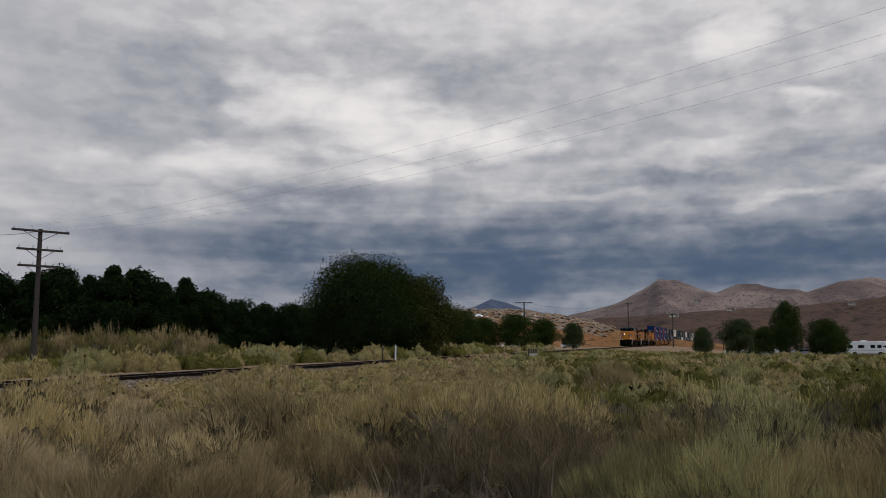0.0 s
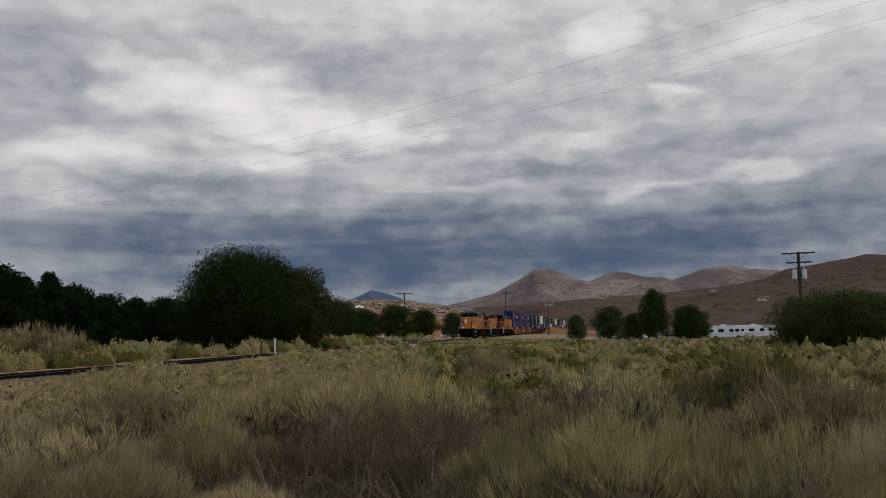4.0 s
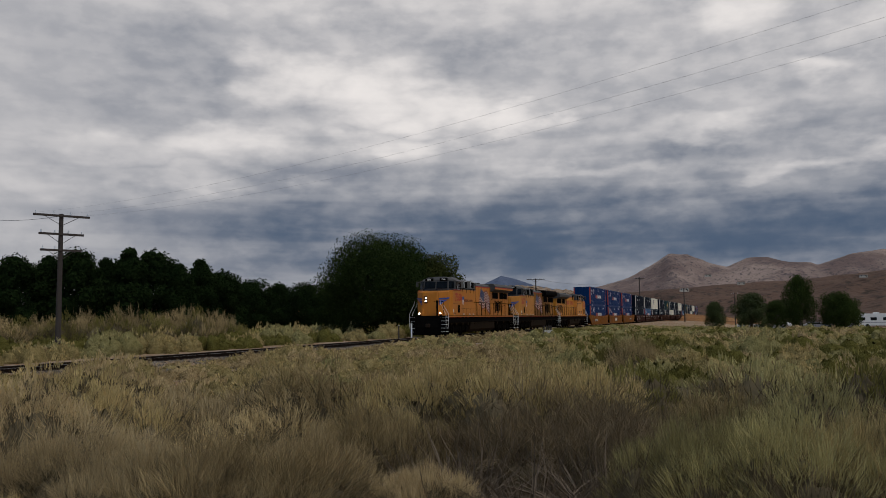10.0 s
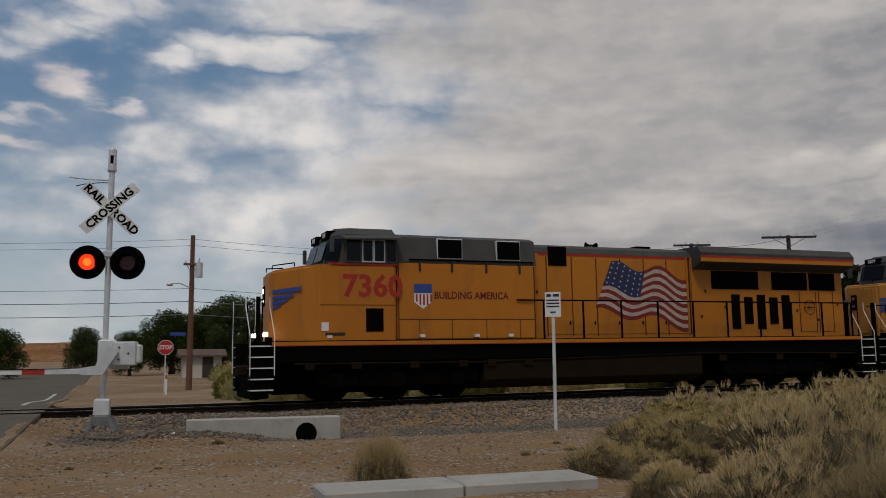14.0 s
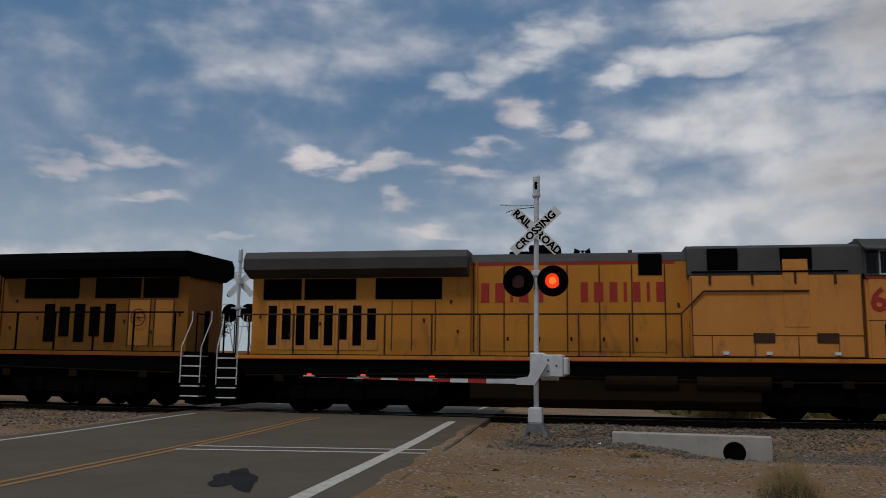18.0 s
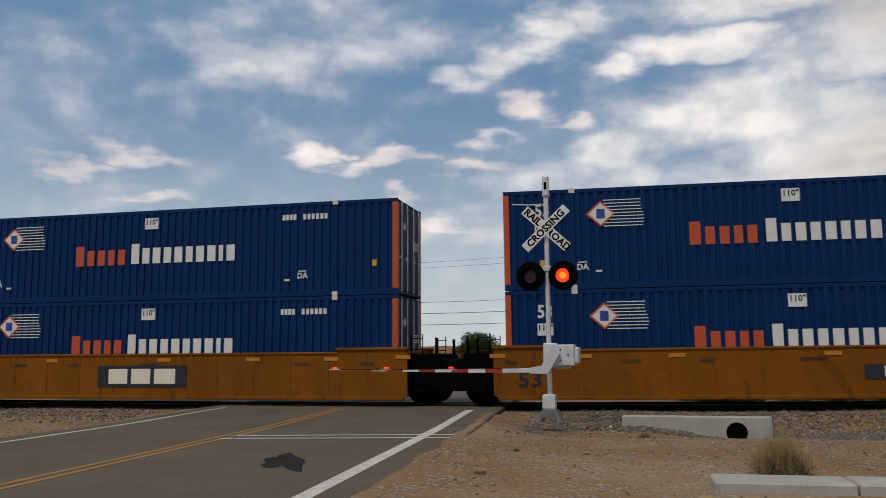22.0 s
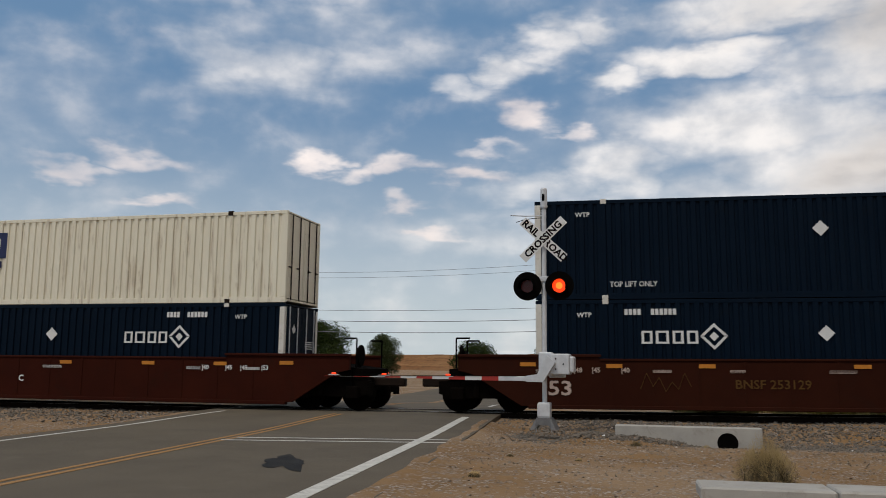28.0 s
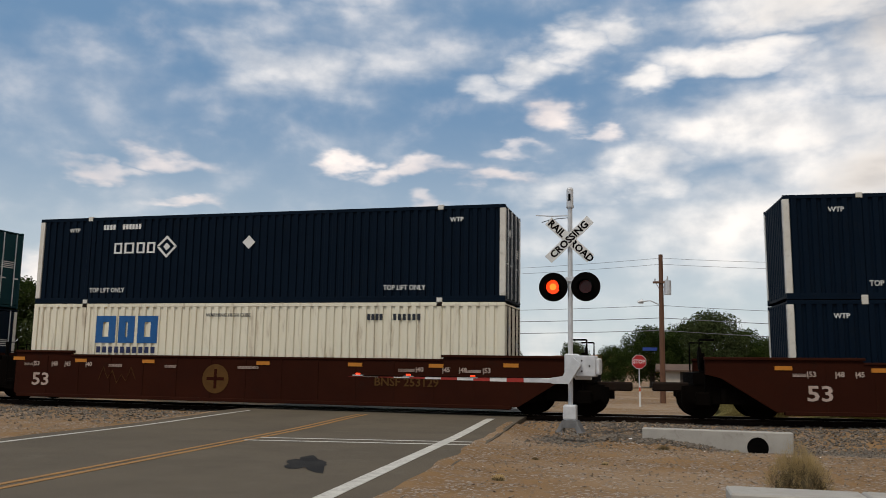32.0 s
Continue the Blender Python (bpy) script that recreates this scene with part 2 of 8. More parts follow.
# ---- materials ----
def mat(name, c1, c2=None, rough=0.6, metal=0.0, scale=4.0, fine=60.0, bump=0.15, dirt=None, dirt_amt=0.35, emit=None, power=0.0, stretch=(1, 1, 1), vary=0.0, spec=0.35):
    """A surface: two tones mixed at a broad and a fine scale, stains, grain in the relief and the gloss."""
    m = bpy.data.materials.new(name)
    m.use_nodes = True
    t = m.node_tree
    t.nodes.clear()
    g = Graph(t)
    tc = g.n("ShaderNodeTexCoord")
    mp = g.n("ShaderNodeMapping")
    t.links.new(tc.outputs["Object"], mp.inputs[0])
    mp.inputs["Scale"].default_value = stretch
    v = mp.outputs[0]
    b = g.n("ShaderNodeBsdfPrincipled")
    c2 = c2 or tuple(x * 0.78 for x in c1)
    broad = g.noise(v, scale, 5.0, 0.6)
    small = g.noise(v, fine, 3.0, 0.6)
    f = g.math("ADD", g.math("MULTIPLY", g.ramp(broad, 0.3, 0.7), 0.65), g.math("MULTIPLY", small, 0.35))
    col = g.mix(f, c1, c2)
    if vary:
        ri = g.n("ShaderNodeObjectInfo").outputs["Random"]
        hs = g.n("ShaderNodeHueSaturation")
        t.links.new(col, hs.inputs["Color"])
        t.links.new(g.math("ADD", 1.0 - vary / 2, g.math("MULTIPLY", ri, vary)), hs.inputs["Value"])
        col = hs.outputs[0]
    if dirt:
        spots = g.ramp(g.noise(v, scale * 2.3, 6.0, 0.7, 0.8), 0.52, 0.72)
        col = g.mix(g.math("MULTIPLY", spots, dirt_amt), col, dirt)
    t.links.new(col, b.inputs["Base Color"])
    t.links.new(g.math("ADD", rough - 0.1, g.math("MULTIPLY", small, 0.2)), b.inputs["Roughness"])
    b.inputs["Metallic"].default_value = metal
    b.inputs["Specular IOR Level"].default_value = spec
    if bump:
        bp = g.n("ShaderNodeBump")
        bp.inputs["Strength"].default_value, bp.inputs["Distance"].default_value = bump, 0.02
        t.links.new(g.math("ADD", small, broad), bp.inputs["Height"])
        t.links.new(bp.outputs[0], b.inputs["Normal"])
    if emit:
        b.inputs["Emission Color"].default_value = (*emit, 1)
        b.inputs["Emission Strength"].default_value = power
    o = g.n("ShaderNodeOutputMaterial")
    t.links.new(b.outputs[0], o.inputs[0])
    return m


ARMOUR = mat("armour_yellow", (0.49, 0.170, 0.009), (0.40, 0.130, 0.008), 0.5, scale=0.6, fine=25, bump=0.05, dirt=(0.16, 0.08, 0.03), dirt_amt=0.35, stretch=(1, 1, 0.35))
ARMOUR_FADED = mat("faded_yellow", (0.60, 0.255, 0.052), (0.50, 0.19, 0.030), 0.62, scale=0.6, fine=25, bump=0.05, dirt=(0.16, 0.075, 0.03), dirt_amt=0.6, stretch=(1, 1, 0.35))
HARBOR = mat("harbour_grey", (0.062, 0.059, 0.055), (0.036, 0.034, 0.032), 0.65, scale=1.2, fine=30, bump=0.05, dirt=(0.04, 0.035, 0.03))
RED = mat("signal_red", (0.38, 0.028, 0.015), (0.3, 0.02, 0.012), 0.55, scale=2, bump=0.03)
# soot and grime, taken near black to stand for shade under the train too
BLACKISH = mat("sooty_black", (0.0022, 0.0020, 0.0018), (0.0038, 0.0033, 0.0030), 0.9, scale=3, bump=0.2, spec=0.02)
UNDER = mat("underframe_grime_and_shade", (0.0024, 0.002, 0.0017), (0.0048, 0.0036, 0.0028), 0.95, scale=2.5, bump=0.3, spec=0.015)
TANKM = mat("fuel_tank_grime", (0.020, 0.012, 0.006), (0.010, 0.007, 0.004), 0.85, scale=1.5, bump=0.15, spec=0.04)
GLASS = mat("dark_glass", (0.003, 0.004, 0.005), (0.005, 0.006, 0.007), 0.16, scale=1, bump=0.0, spec=0.2)
WHITE = mat("white_paint", (0.72, 0.72, 0.70), (0.6, 0.6, 0.58), 0.55, scale=3, bump=0.03)
GALV = mat("galvanised_steel", (0.66, 0.67, 0.68), (0.50, 0.51, 0.52), 0.45, metal=0.25, scale=5, bump=0.08)
STEEL = mat("worn_rail_steel", (0.35, 0.33, 0.31), (0.22, 0.19, 0.17), 0.35, metal=0.8, scale=6, bump=0.1)
RUST = mat("rusty_steel", (0.020, 0.012, 0.008), (0.012, 0.008, 0.006), 0.88, scale=5, bump=0.3, spec=0.1)
NAVY = mat("navy_paint", (0.0020, 0.0068, 0.0150), (0.0030, 0.0088, 0.0185), 0.55, scale=0.8, fine=20, bump=0.03, dirt=(0.007, 0.009, 0.012), dirt_amt=0.3, spec=0.05)
BLUE = mat("blue_paint", (0.0025, 0.024, 0.092), (0.004, 0.030, 0.112), 0.5, scale=0.8, fine=20, bump=0.03, dirt=(0.008, 0.022, 0.06), dirt_amt=0.4, spec=0.07)
PALEBLUE = mat("pale_blue_paint", (0.034, 0.095, 0.20), (0.042, 0.112, 0.225), 0.55, spec=0.12, scale=0.8, fine=20, bump=0.03, dirt=(0.035, 0.07, 0.13), dirt_amt=0.4)
TEAL = mat("dark_teal_paint", (0.005, 0.032, 0.038), (0.007, 0.040, 0.048), 0.58, spec=0.06, scale=0.8, fine=20, bump=0.03, dirt=(0.02, 0.04, 0.045), dirt_amt=0.4)
CREAM = mat("cream_paint", (0.78, 0.74, 0.60), (0.70, 0.65, 0.51), 0.55, scale=1.3, fine=20, bump=0.03, dirt=(0.27, 0.18, 0.09), dirt_amt=0.6, stretch=(1.6, 1, 0.16))
WHITEP = mat("white_post_paint", (0.70, 0.68, 0.62), (0.58, 0.55, 0.48), 0.5, scale=2, bump=0.03, dirt=(0.2, 0.14, 0.09))
ORANGEP = mat("orange_post_paint", (0.50, 0.085, 0.03), (0.42, 0.07, 0.03), 0.5, scale=2, bump=0.03)
TTXY = mat("rail_yellow", (0.235, 0.082, 0.006), (0.155, 0.052, 0.005), 0.62, scale=0.7, fine=25, bump=0.06, dirt=(0.06, 0.026, 0.009), dirt_amt=0.65, spec=0.08, stretch=(1, 1, 0.5))
OXIDE = mat("oxide_brown", (0.040, 0.0080, 0.0036), (0.027, 0.0055, 0.0028), 0.75, spec=0.05, scale=0.7, fine=25, bump=0.06, dirt=(0.020, 0.008, 0.005), dirt_amt=0.5)
OXIDE2 = mat("faded_oxide", (0.035, 0.0090, 0.0042), (0.024, 0.0062, 0.0032), 0.78, spec=0.05, scale=0.7, fine=25, bump=0.06, dirt=(0.020, 0.009, 0.006), dirt_amt=0.5)
DECAL_ORANGE = mat("orange_reflector", (0.55, 0.20, 0.02), None, 0.5, scale=5, bump=0.0)
FADEDGOLD = mat("faded_gold_mark", (0.105, 0.052, 0.014), (0.075, 0.036, 0.011), 0.7, scale=5, bump=0.0, spec=0.1)
YELLOWP = mat("gold_lettering", (0.62, 0.36, 0.04), None, 0.55, scale=5, bump=0.0)
FLAGBLUE = mat("flag_blue", (0.02, 0.03, 0.09), None, 0.55, scale=5, bump=0.0)
WINGBLUE = mat("wing_blue", (0.03, 0.07, 0.28), None, 0.5, scale=5, bump=0.0)
CSXBLUE = mat("mid_blue_lettering", (0.01, 0.10, 0.30), None, 0.5, scale=5, bump=0.0)
DARKLET = mat("dark_lettering", (0.02, 0.025, 0.035), None, 0.55, scale=5, bump=0.0)
ASPHALT = mat("asphalt", (0.126, 0.104, 0.075), (0.090, 0.075, 0.056), 0.88, scale=0.5, fine=55, bump=0.35, dirt=(0.15, 0.128, 0.098), dirt_amt=0.35, spec=0.15)
STAIN = mat("oil_stain", (0.012, 0.011, 0.010), (0.03, 0.028, 0.025), 0.7, scale=3, bump=0.2, spec=0.1)
ROADWHITE = mat("road_white", (0.62, 0.60, 0.54), (0.40, 0.385, 0.34), 0.75, scale=6, fine=40, bump=0.15, dirt=(0.14, 0.125, 0.10), dirt_amt=0.7)
ROADYELLOW = mat("road_yellow", (0.38, 0.19, 0.045), (0.24, 0.13, 0.05), 0.75, scale=6, fine=40, bump=0.15, dirt=(0.15, 0.13, 0.11), dirt_amt=0.5)
CONCRETE = mat("concrete", (0.40, 0.38, 0.34), (0.31, 0.295, 0.265), 0.85, scale=2, fine=50, bump=0.2, dirt=(0.22, 0.19, 0.15), dirt_amt=0.5)
TIMBER = mat("creosoted_timber", (0.05, 0.038, 0.028), (0.08, 0.06, 0.045), 0.9, scale=4, bump=0.3, stretch=(1, 0.2, 1))
POLEWOOD = mat("brown_pole_wood", (0.16, 0.075, 0.042), (0.10, 0.05, 0.03), 0.85, scale=4, fine=50, bump=0.3, stretch=(3, 3, 0.25))
DARKPOLE = mat("weathered_pole_wood", (0.055, 0.042, 0.034), (0.035, 0.028, 0.024), 0.85, scale=4, fine=50, bump=0.3, stretch=(3, 3, 0.25))
REDLIT = mat("lit_red_lens", (0.6, 0.03, 0.01), None, 0.3, bump=0.0, emit=(1.0, 0.05, 0.006), power=1.1)
REDCORE = mat("lit_lens_centre", (0.8, 0.2, 0.04), None, 0.3, bump=0.0, emit=(1.0, 0.16, 0.015), power=1.7)
REDDIM = mat("unlit_red_lens", (0.10, 0.008, 0.006), (0.07, 0.006, 0.005), 0.25, scale=20, bump=0.0)
LAMPGLASS = mat("unlit_lamp_glass", (0.10, 0.095, 0.085), None, 0.3, bump=0.0)
HEADLIGHT = mat("headlight", (0.9, 0.85, 0.75), None, 0.3, bump=0.0, emit=(1.0, 0.86, 0.72), power=9.0)
DULLCAST = mat("dull_grey_casting", (0.17, 0.17, 0.17), (0.11, 0.11, 0.11), 0.7, scale=6, bump=0.15)
STOPRED = mat("stop_sign_red", (0.45, 0.02, 0.02), None, 0.45, scale=3, bump=0.0)
REFLRED = mat("reflective_red", (0.38, 0.03, 0.02), None, 0.5, scale=5, bump=0.0)


# ---- mesh helpers ----
def mesh_of(bm, name):
    me = bpy.data.meshes.new(name)
    bm.to_mesh(me)
    bm.free()
    return me


def part(name, bm, material, parent=None, label="", smooth=False):
    """Links a bmesh or a mesh as one object under a thing or a part."""
    me = bm if isinstance(bm, bpy.types.Mesh) else mesh_of(bm, name)
    if not me.materials:
        me.materials.append(material)
    if smooth:
        me.polygons.foreach_set("use_smooth", [True] * len(me.polygons))
    ob = new(name, me)
    if parent is not None:
        ob.parent = parent
    if label:
        ob["label"] = label
    return ob


def box(bm, x0, x1, y0, y1, z0, z1, bevel=0.0):
    r = bmesh.ops.create_cube(bm, size=1.0)
    for v in r["verts"]:
        v.co = Vector(((x0 + x1) / 2 + v.co.x * (x1 - x0), (y0 + y1) / 2 + v.co.y * (y1 - y0), (z0 + z1) / 2 + v.co.z * (z1 - z0)))
    if bevel:
        es = {e for v in r["verts"] for e in v.link_edges}
        bmesh.ops.bevel(bm, geom=list(es), offset=bevel, segments=1, affect="EDGES")
    return bm


def cyl(bm, a, b, r, r2=None, seg=10, caps=True):
    a, b = Vector(a), Vector(b)
    d = b - a
    m = Matrix.Translation((a + b) / 2) @ d.to_track_quat("Z", "Y").to_matrix().to_4x4()
    bmesh.ops.create_cone(bm, cap_ends=caps, segments=seg, radius1=r, radius2=r if r2 is None else r2, depth=d.length, matrix=m)
    return bm


def prism(bm, pts, axis, a, b):
    """Pulls the flat outline pts from a to b along the axis: 'y' takes (x, z), 'x' takes (y, z), 'z' takes (x, y)."""
    def at(p, c):
        return (p[0], c, p[1]) if axis == "y" else (c, p[0], p[1]) if axis == "x" else (p[0], p[1], c)
    lo, hi = [bm.verts.new(at(p, a)) for p in pts], [bm.verts.new(at(p, b)) for p in pts]
    n = len(pts)
    fs = [bm.faces.new(lo), bm.faces.new(hi)]
    for i in range(n):
        fs.append(bm.faces.new((lo[i], lo[(i + 1) % n], hi[(i + 1) % n], hi[i])))
    bmesh.ops.recalc_face_normals(bm, faces=fs)
    return bm


def B(*a, **k):
    return box(bmesh.new(), *a, **k)


def C(*a, **k):
    return cyl(bmesh.new(), *a, **k)


def pipe(pts, r, seg=6):
    bm = bmesh.new()
    for a, b in zip(pts, pts[1:]):
        cyl(bm, a, b, r, seg=seg)
    return bm


def thing(name, label, category, group="", m=None, kind=""):
    ob = new(name)
    ob.empty_display_size = 0.3
    tagged(ob, label, category, group, kind)
    if m is not None:
        ob.matrix_basis = m
    return ob


def letters(text, size, material, parent, m, name="lettering", stretch=1.0, bold=0.012, label=""):
    """Words set in the built-in font, centred at the pose m and reading along its x axis, facing its z axis."""
    cu = bpy.data.curves.new(name, "FONT")
    cu.body, cu.size, cu.align_x, cu.align_y, cu.offset, cu.extrude, cu.resolution_u = text, size, "CENTER", "CENTER", bold, 0.002, 2
    tmp = bpy.data.objects.new(name, cu)
    me = bpy.data.meshes.new_from_object(tmp)
    bpy.data.objects.remove(tmp)
    me.transform(m @ Matrix.Diagonal((stretch, 1, 1, 1)))
    me.materials.clear()
    me.materials.append(material)
    return part(name, me, material, parent, label)


def face(x, y, z, side=-1, turn=0):
    """The pose of writing on a side wall: side -1 looks towards -y, +1 towards +y."""
    return pose(x, y, z, 90, 0, 0 if side < 0 else 180) @ pose(0, 0, 0, 0, 0, turn)


def flat_shape(name, polys, material, parent, m, label=""):
    """Flat painted shapes 3 mm thick, outlines in the plane of the pose m."""
    bm = bmesh.new()
    for p in polys:
        prism(bm, p, "z", 0.0, 0.003)
    bmesh.ops.transform(bm, matrix=m, verts=bm.verts)
    return part(name, bm, material, parent, label)


def split_shape(name, polys, material, parent, m, label=""):
    """The same, with every shape a part of its own."""
    for p in polys:
        flat_shape(name, [p], material, parent, m, label)


def rect(x0, x1, y0, y1):
    return [(x0, y0), (x1, y0), (x1, y1), (x0, y1)]


def bars(widths, gap, h, x=0.0, y=0.0, tall_first=0.0):
    """A row of plain bars that stands for a brand's word, centred on x."""
    tot = sum(widths) + gap * (len(widths) - 1)
    out, p = [], x - tot / 2
    for i, w in enumerate(widths):
        hh = h + (tall_first if i == 0 else 0)
        out.append(rect(p, p + w, y, y + hh))
        p += w + gap
    return out


# ---- the line of the track ----
X0, RAD, TURN_A, YC = -22.0, 270.0, radians(10.2), 24.3
LC = RAD * TURN_A


def railz(u):
    s = max(0.0, u + 12.0)
    return 0.10 + 0.0092 * s * s / (s + 12.0)


def track(u):
    """Place of the track's middle at rail height and its heading, u metres along it."""
    if u <= X0:
        x, y, th = u, YC, 0.0
    else:
        th = min((u - X0) / RAD, TURN_A)
        x, y = X0 + RAD * math.sin(th), YC + RAD * (1 - math.cos(th))
        if u > X0 + LC:
            x, y = x + (u - X0 - LC) * math.cos(th), y + (u - X0 - LC) * math.sin(th)
    return Vector((x, y, railz(u))), th


def on_track(u, half=7.0):
    a, b = track(u - half)[0], track(u + half)[0]
    d = b - a
    return Matrix.Translation((a + b) / 2) @ Euler((0, -math.asin(d.z / d.length), math.atan2(d.y, d.x))).to_matrix().to_4x4()


SPEED = 14.15


def rides(ob, u26, half=7.0, turn=0.0, lift=0.0):
    """Keys a vehicle that is at u26 on the line at 26 s."""
    fix = pose(0, 0, lift, 0, 0, turn)
    walk(ob, [(t, on_track(u26 - SPEED * (t - 26) + float(np.interp(t, (15, 18, 19.5, 21, 26, 29, 30.5, 32), (0, -0.15, -0.22, 0.1, 0.06, -0.1, 0.08, 0.34))) + 0.85 * (1 - smooth(13.6, 15.0, t)) + 0.6 * max(0.0, 13.1 - t), half) @ fix) for t in [*range(0, 13), 13, 13.5, 14, 14.5, 15, *range(16, 33)]])


def track_y(x):
    return track(x if x < X0 else X0 + (x - X0) * 1.012)[0].y


# ---- ground ----
def smooth(a, b, x):
    t = min(1.0, max(0.0, (x - a) / (b - a)))
    return t * t * (3 - 2 * t)


def road_x(y):
    return -7.4 - 0.11 * (y - 7.7)


def ground_z(x, y):
    ty = track_y(max(-400.0, min(400.0, x)))
    rz = railz(max(-300.0, min(260.0, x)))
    base = (rz - 0.1) * smooth(0, 30, x)
    d = y - ty
    z = base * smooth(-30, -4, d) if d < 0 else base
    away = smooth(2.6, 5.0, abs(x - road_x(y)))
    # ditch before the ballast, the shoulder of the ballast, lower land beyond
    z -= 0.34 * away * smooth(-10.0, -6.0, d) * (1 - smooth(-4.6, -2.6, d)) * smooth(-6, -1, x) * (1 - smooth(8, 22, x))
    z += (rz - base - 0.16) * smooth(-4.2, -2.3, d) * (1 - smooth(2.3, 4.6, d)) * away
    z += 0.04 * smooth(-6, -2, d) * (1 - smooth(2, 6, d)) * (1 - away)
    z -= 0.30 * smooth(4.0, 14.0, d)
    # gravel banked against the near end of the culvert wall
    z += 0.26 * smooth(1.3, -0.8, x) * smooth(-2.7, -1.7, x) * smooth(17.6, 19.2, y) * (1 - smooth(19.9, 20.6, y))
    n = noise.noise(Vector((x * 0.35, y * 0.35, 0))) * 0.05 + noise.noise(Vector((x * 1.6, y * 1.6, 4))) * 0.02
    z += n * away
    return z


def axis_steps(lo, hi, fine_lo, fine_hi, step, grow=1.16):
    out = list(np.arange(fine_lo, fine_hi + step / 2, step))
    s, v = step, fine_hi
    while v < hi:
        s *= grow
        v += s
        out.append(min(v, hi))
    s, v = step, fine_lo
    while v > lo:
        s *= grow
        v -= s
        out.insert(0, max(v, lo))
    return out


def grid_mesh(name, xs, ys, f):
    nx, ny = len(xs), len(ys)
    verts = [(x, y, f(x, y)) for y in ys for x in xs]
    faces = [(j * nx + i, j * nx + i + 1, (j + 1) * nx + i + 1, (j + 1) * nx + i) for j in range(ny - 1) for i in range(nx - 1)]
    me = bpy.data.meshes.new(name)
    me.from_pydata(verts, [], faces)
    me.polygons.foreach_set("use_smooth", [True] * len(me.polygons))
    return me


def ground_material():
    m = bpy.data.materials.new("desert_soil")
    m.use_nodes = True
    t = m.node_tree
    t.nodes.clear()
    g = Graph(t)
    pos = g.n("ShaderNodeNewGeometry").outputs["Position"]
    big, mid = g.noise(pos, 0.16, 4.0), g.noise(pos, 1.4, 5.0, 0.65)
    fine, grit = g.noise(pos, 18.0, 4.0, 0.7), g.noise(pos, 70.0, 2.0)
    soil = g.mix(g.ramp(mid, 0.32, 0.68), (0.245, 0.142, 0.062), (0.172, 0.101, 0.046))
    soil = g.mix(g.ramp(big, 0.4, 0.65), soil, (0.30, 0.205, 0.122))
    vo = g.n("ShaderNodeTexVoronoi")
    t.links.new(pos, vo.inputs["Vector"])
    vo.inputs["Scale"].default_value = 26.0
    sep = g.n("ShaderNodeSeparateColor")
    t.links.new(vo.outputs["Color"], sep.inputs[0])
    stone = g.mix(sep.outputs[0], (0.16, 0.13, 0.105), (0.46, 0.40, 0.34))
    few = g.math("MULTIPLY", g.ramp(sep.outputs[1], 0.55, 0.75), g.ramp(g.math("ADD", mid, g.math("MULTIPLY", fine, 0.3)), 0.52, 0.72))
    col = g.mix(g.math("MULTIPLY", few, 0.85), soil, stone)
    col = g.mix(g.math("MULTIPLY", g.ramp(grit, 0.55, 0.75), 0.35), col, (0.12, 0.08, 0.055))
    b = g.n("ShaderNodeBsdfPrincipled")
    t.links.new(col, b.inputs["Base Color"])
    b.inputs["Roughness"].default_value = 0.95
    b.inputs["Specular IOR Level"].default_value = 0.15
    bp = g.n("ShaderNodeBump")
    bp.inputs["Strength"].default_value, bp.inputs["Distance"].default_value = 0.7, 0.03
    t.links.new(g.math("ADD", fine, g.math("ADD", g.math("MULTIPLY", few, 0.8), g.math("MULTIPLY", grit, 0.4))), bp.inputs["Height"])
    t.links.new(bp.outputs[0], b.inputs["Normal"])
    o = g.n("ShaderNodeOutputMaterial")
    t.links.new(b.outputs[0], o.inputs[0])
    return m


SOIL = ground_material()
gx = axis_steps(-4500, 4500, -26, 34, 0.5, 1.13)
gy = axis_steps(-4500, 4500, 2, 34, 0.4, 1.13)
ground = part("ground", grid_mesh("ground", gx, gy, ground_z), SOIL)
tagged(ground, "dry sandy desert soil strewn with small stones", "ground", kind="structure")


def strip(name, line, w0, w1, material, lift, parent=None, thick=0.03):
    """A flat band along a line of (x, y): its left edge at -w0 and right edge at +w1, a few millimetres above the ground."""
    bm = bmesh.new()
    rows = []
    for i, (x, y) in enumerate(line):
        a, b = line[max(0, i - 1)], line[min(len(line) - 1, i + 1)]
        d = Vector((b[0] - a[0], b[1] - a[1])).normalized()
        n = Vector((d.y, -d.x))
        l, r = Vector((x, y)) - n * w0, Vector((x, y)) + n * w1
        zz = road_z(*l), road_z(*r)
        rows.append([bm.verts.new((l.x, l.y, zz[0] + lift)), bm.verts.new((r.x, r.y, zz[1] + lift)),
                     bm.verts.new((r.x, r.y, zz[1] + lift - thick)), bm.verts.new((l.x, l.y, zz[0] + lift - thick))])
    for p, q in zip(rows, rows[1:]):
        for i in range(4):
            j = (i + 1) % 4
            bm.faces.new((p[i], q[i], q[j], p[j]))
    for e in (rows[0], rows[-1]):
        bm.faces.new(e)
    bmesh.ops.recalc_face_normals(bm, faces=bm.faces)
    return part(name, bm, material, parent)


def road_z(x, y):
    d = y - track_y(x)
    return 0.03 + 0.062 * smooth(-9, -2.2, d) * (1 - smooth(2.2, 9, d)) - 0.28 * smooth(5, 16, d)


ys_road = [-60, -30, -10] + list(np.arange(0, 46, 1.5)) + [50, 60, 80, 120]
road = strip("road", [(road_x(y), y) for y in ys_road], 4.3, 4.45, ASPHALT, 0.0, thick=0.2)
tagged(road, "worn grey asphalt two-lane road over the crossing", "road", kind="structure")


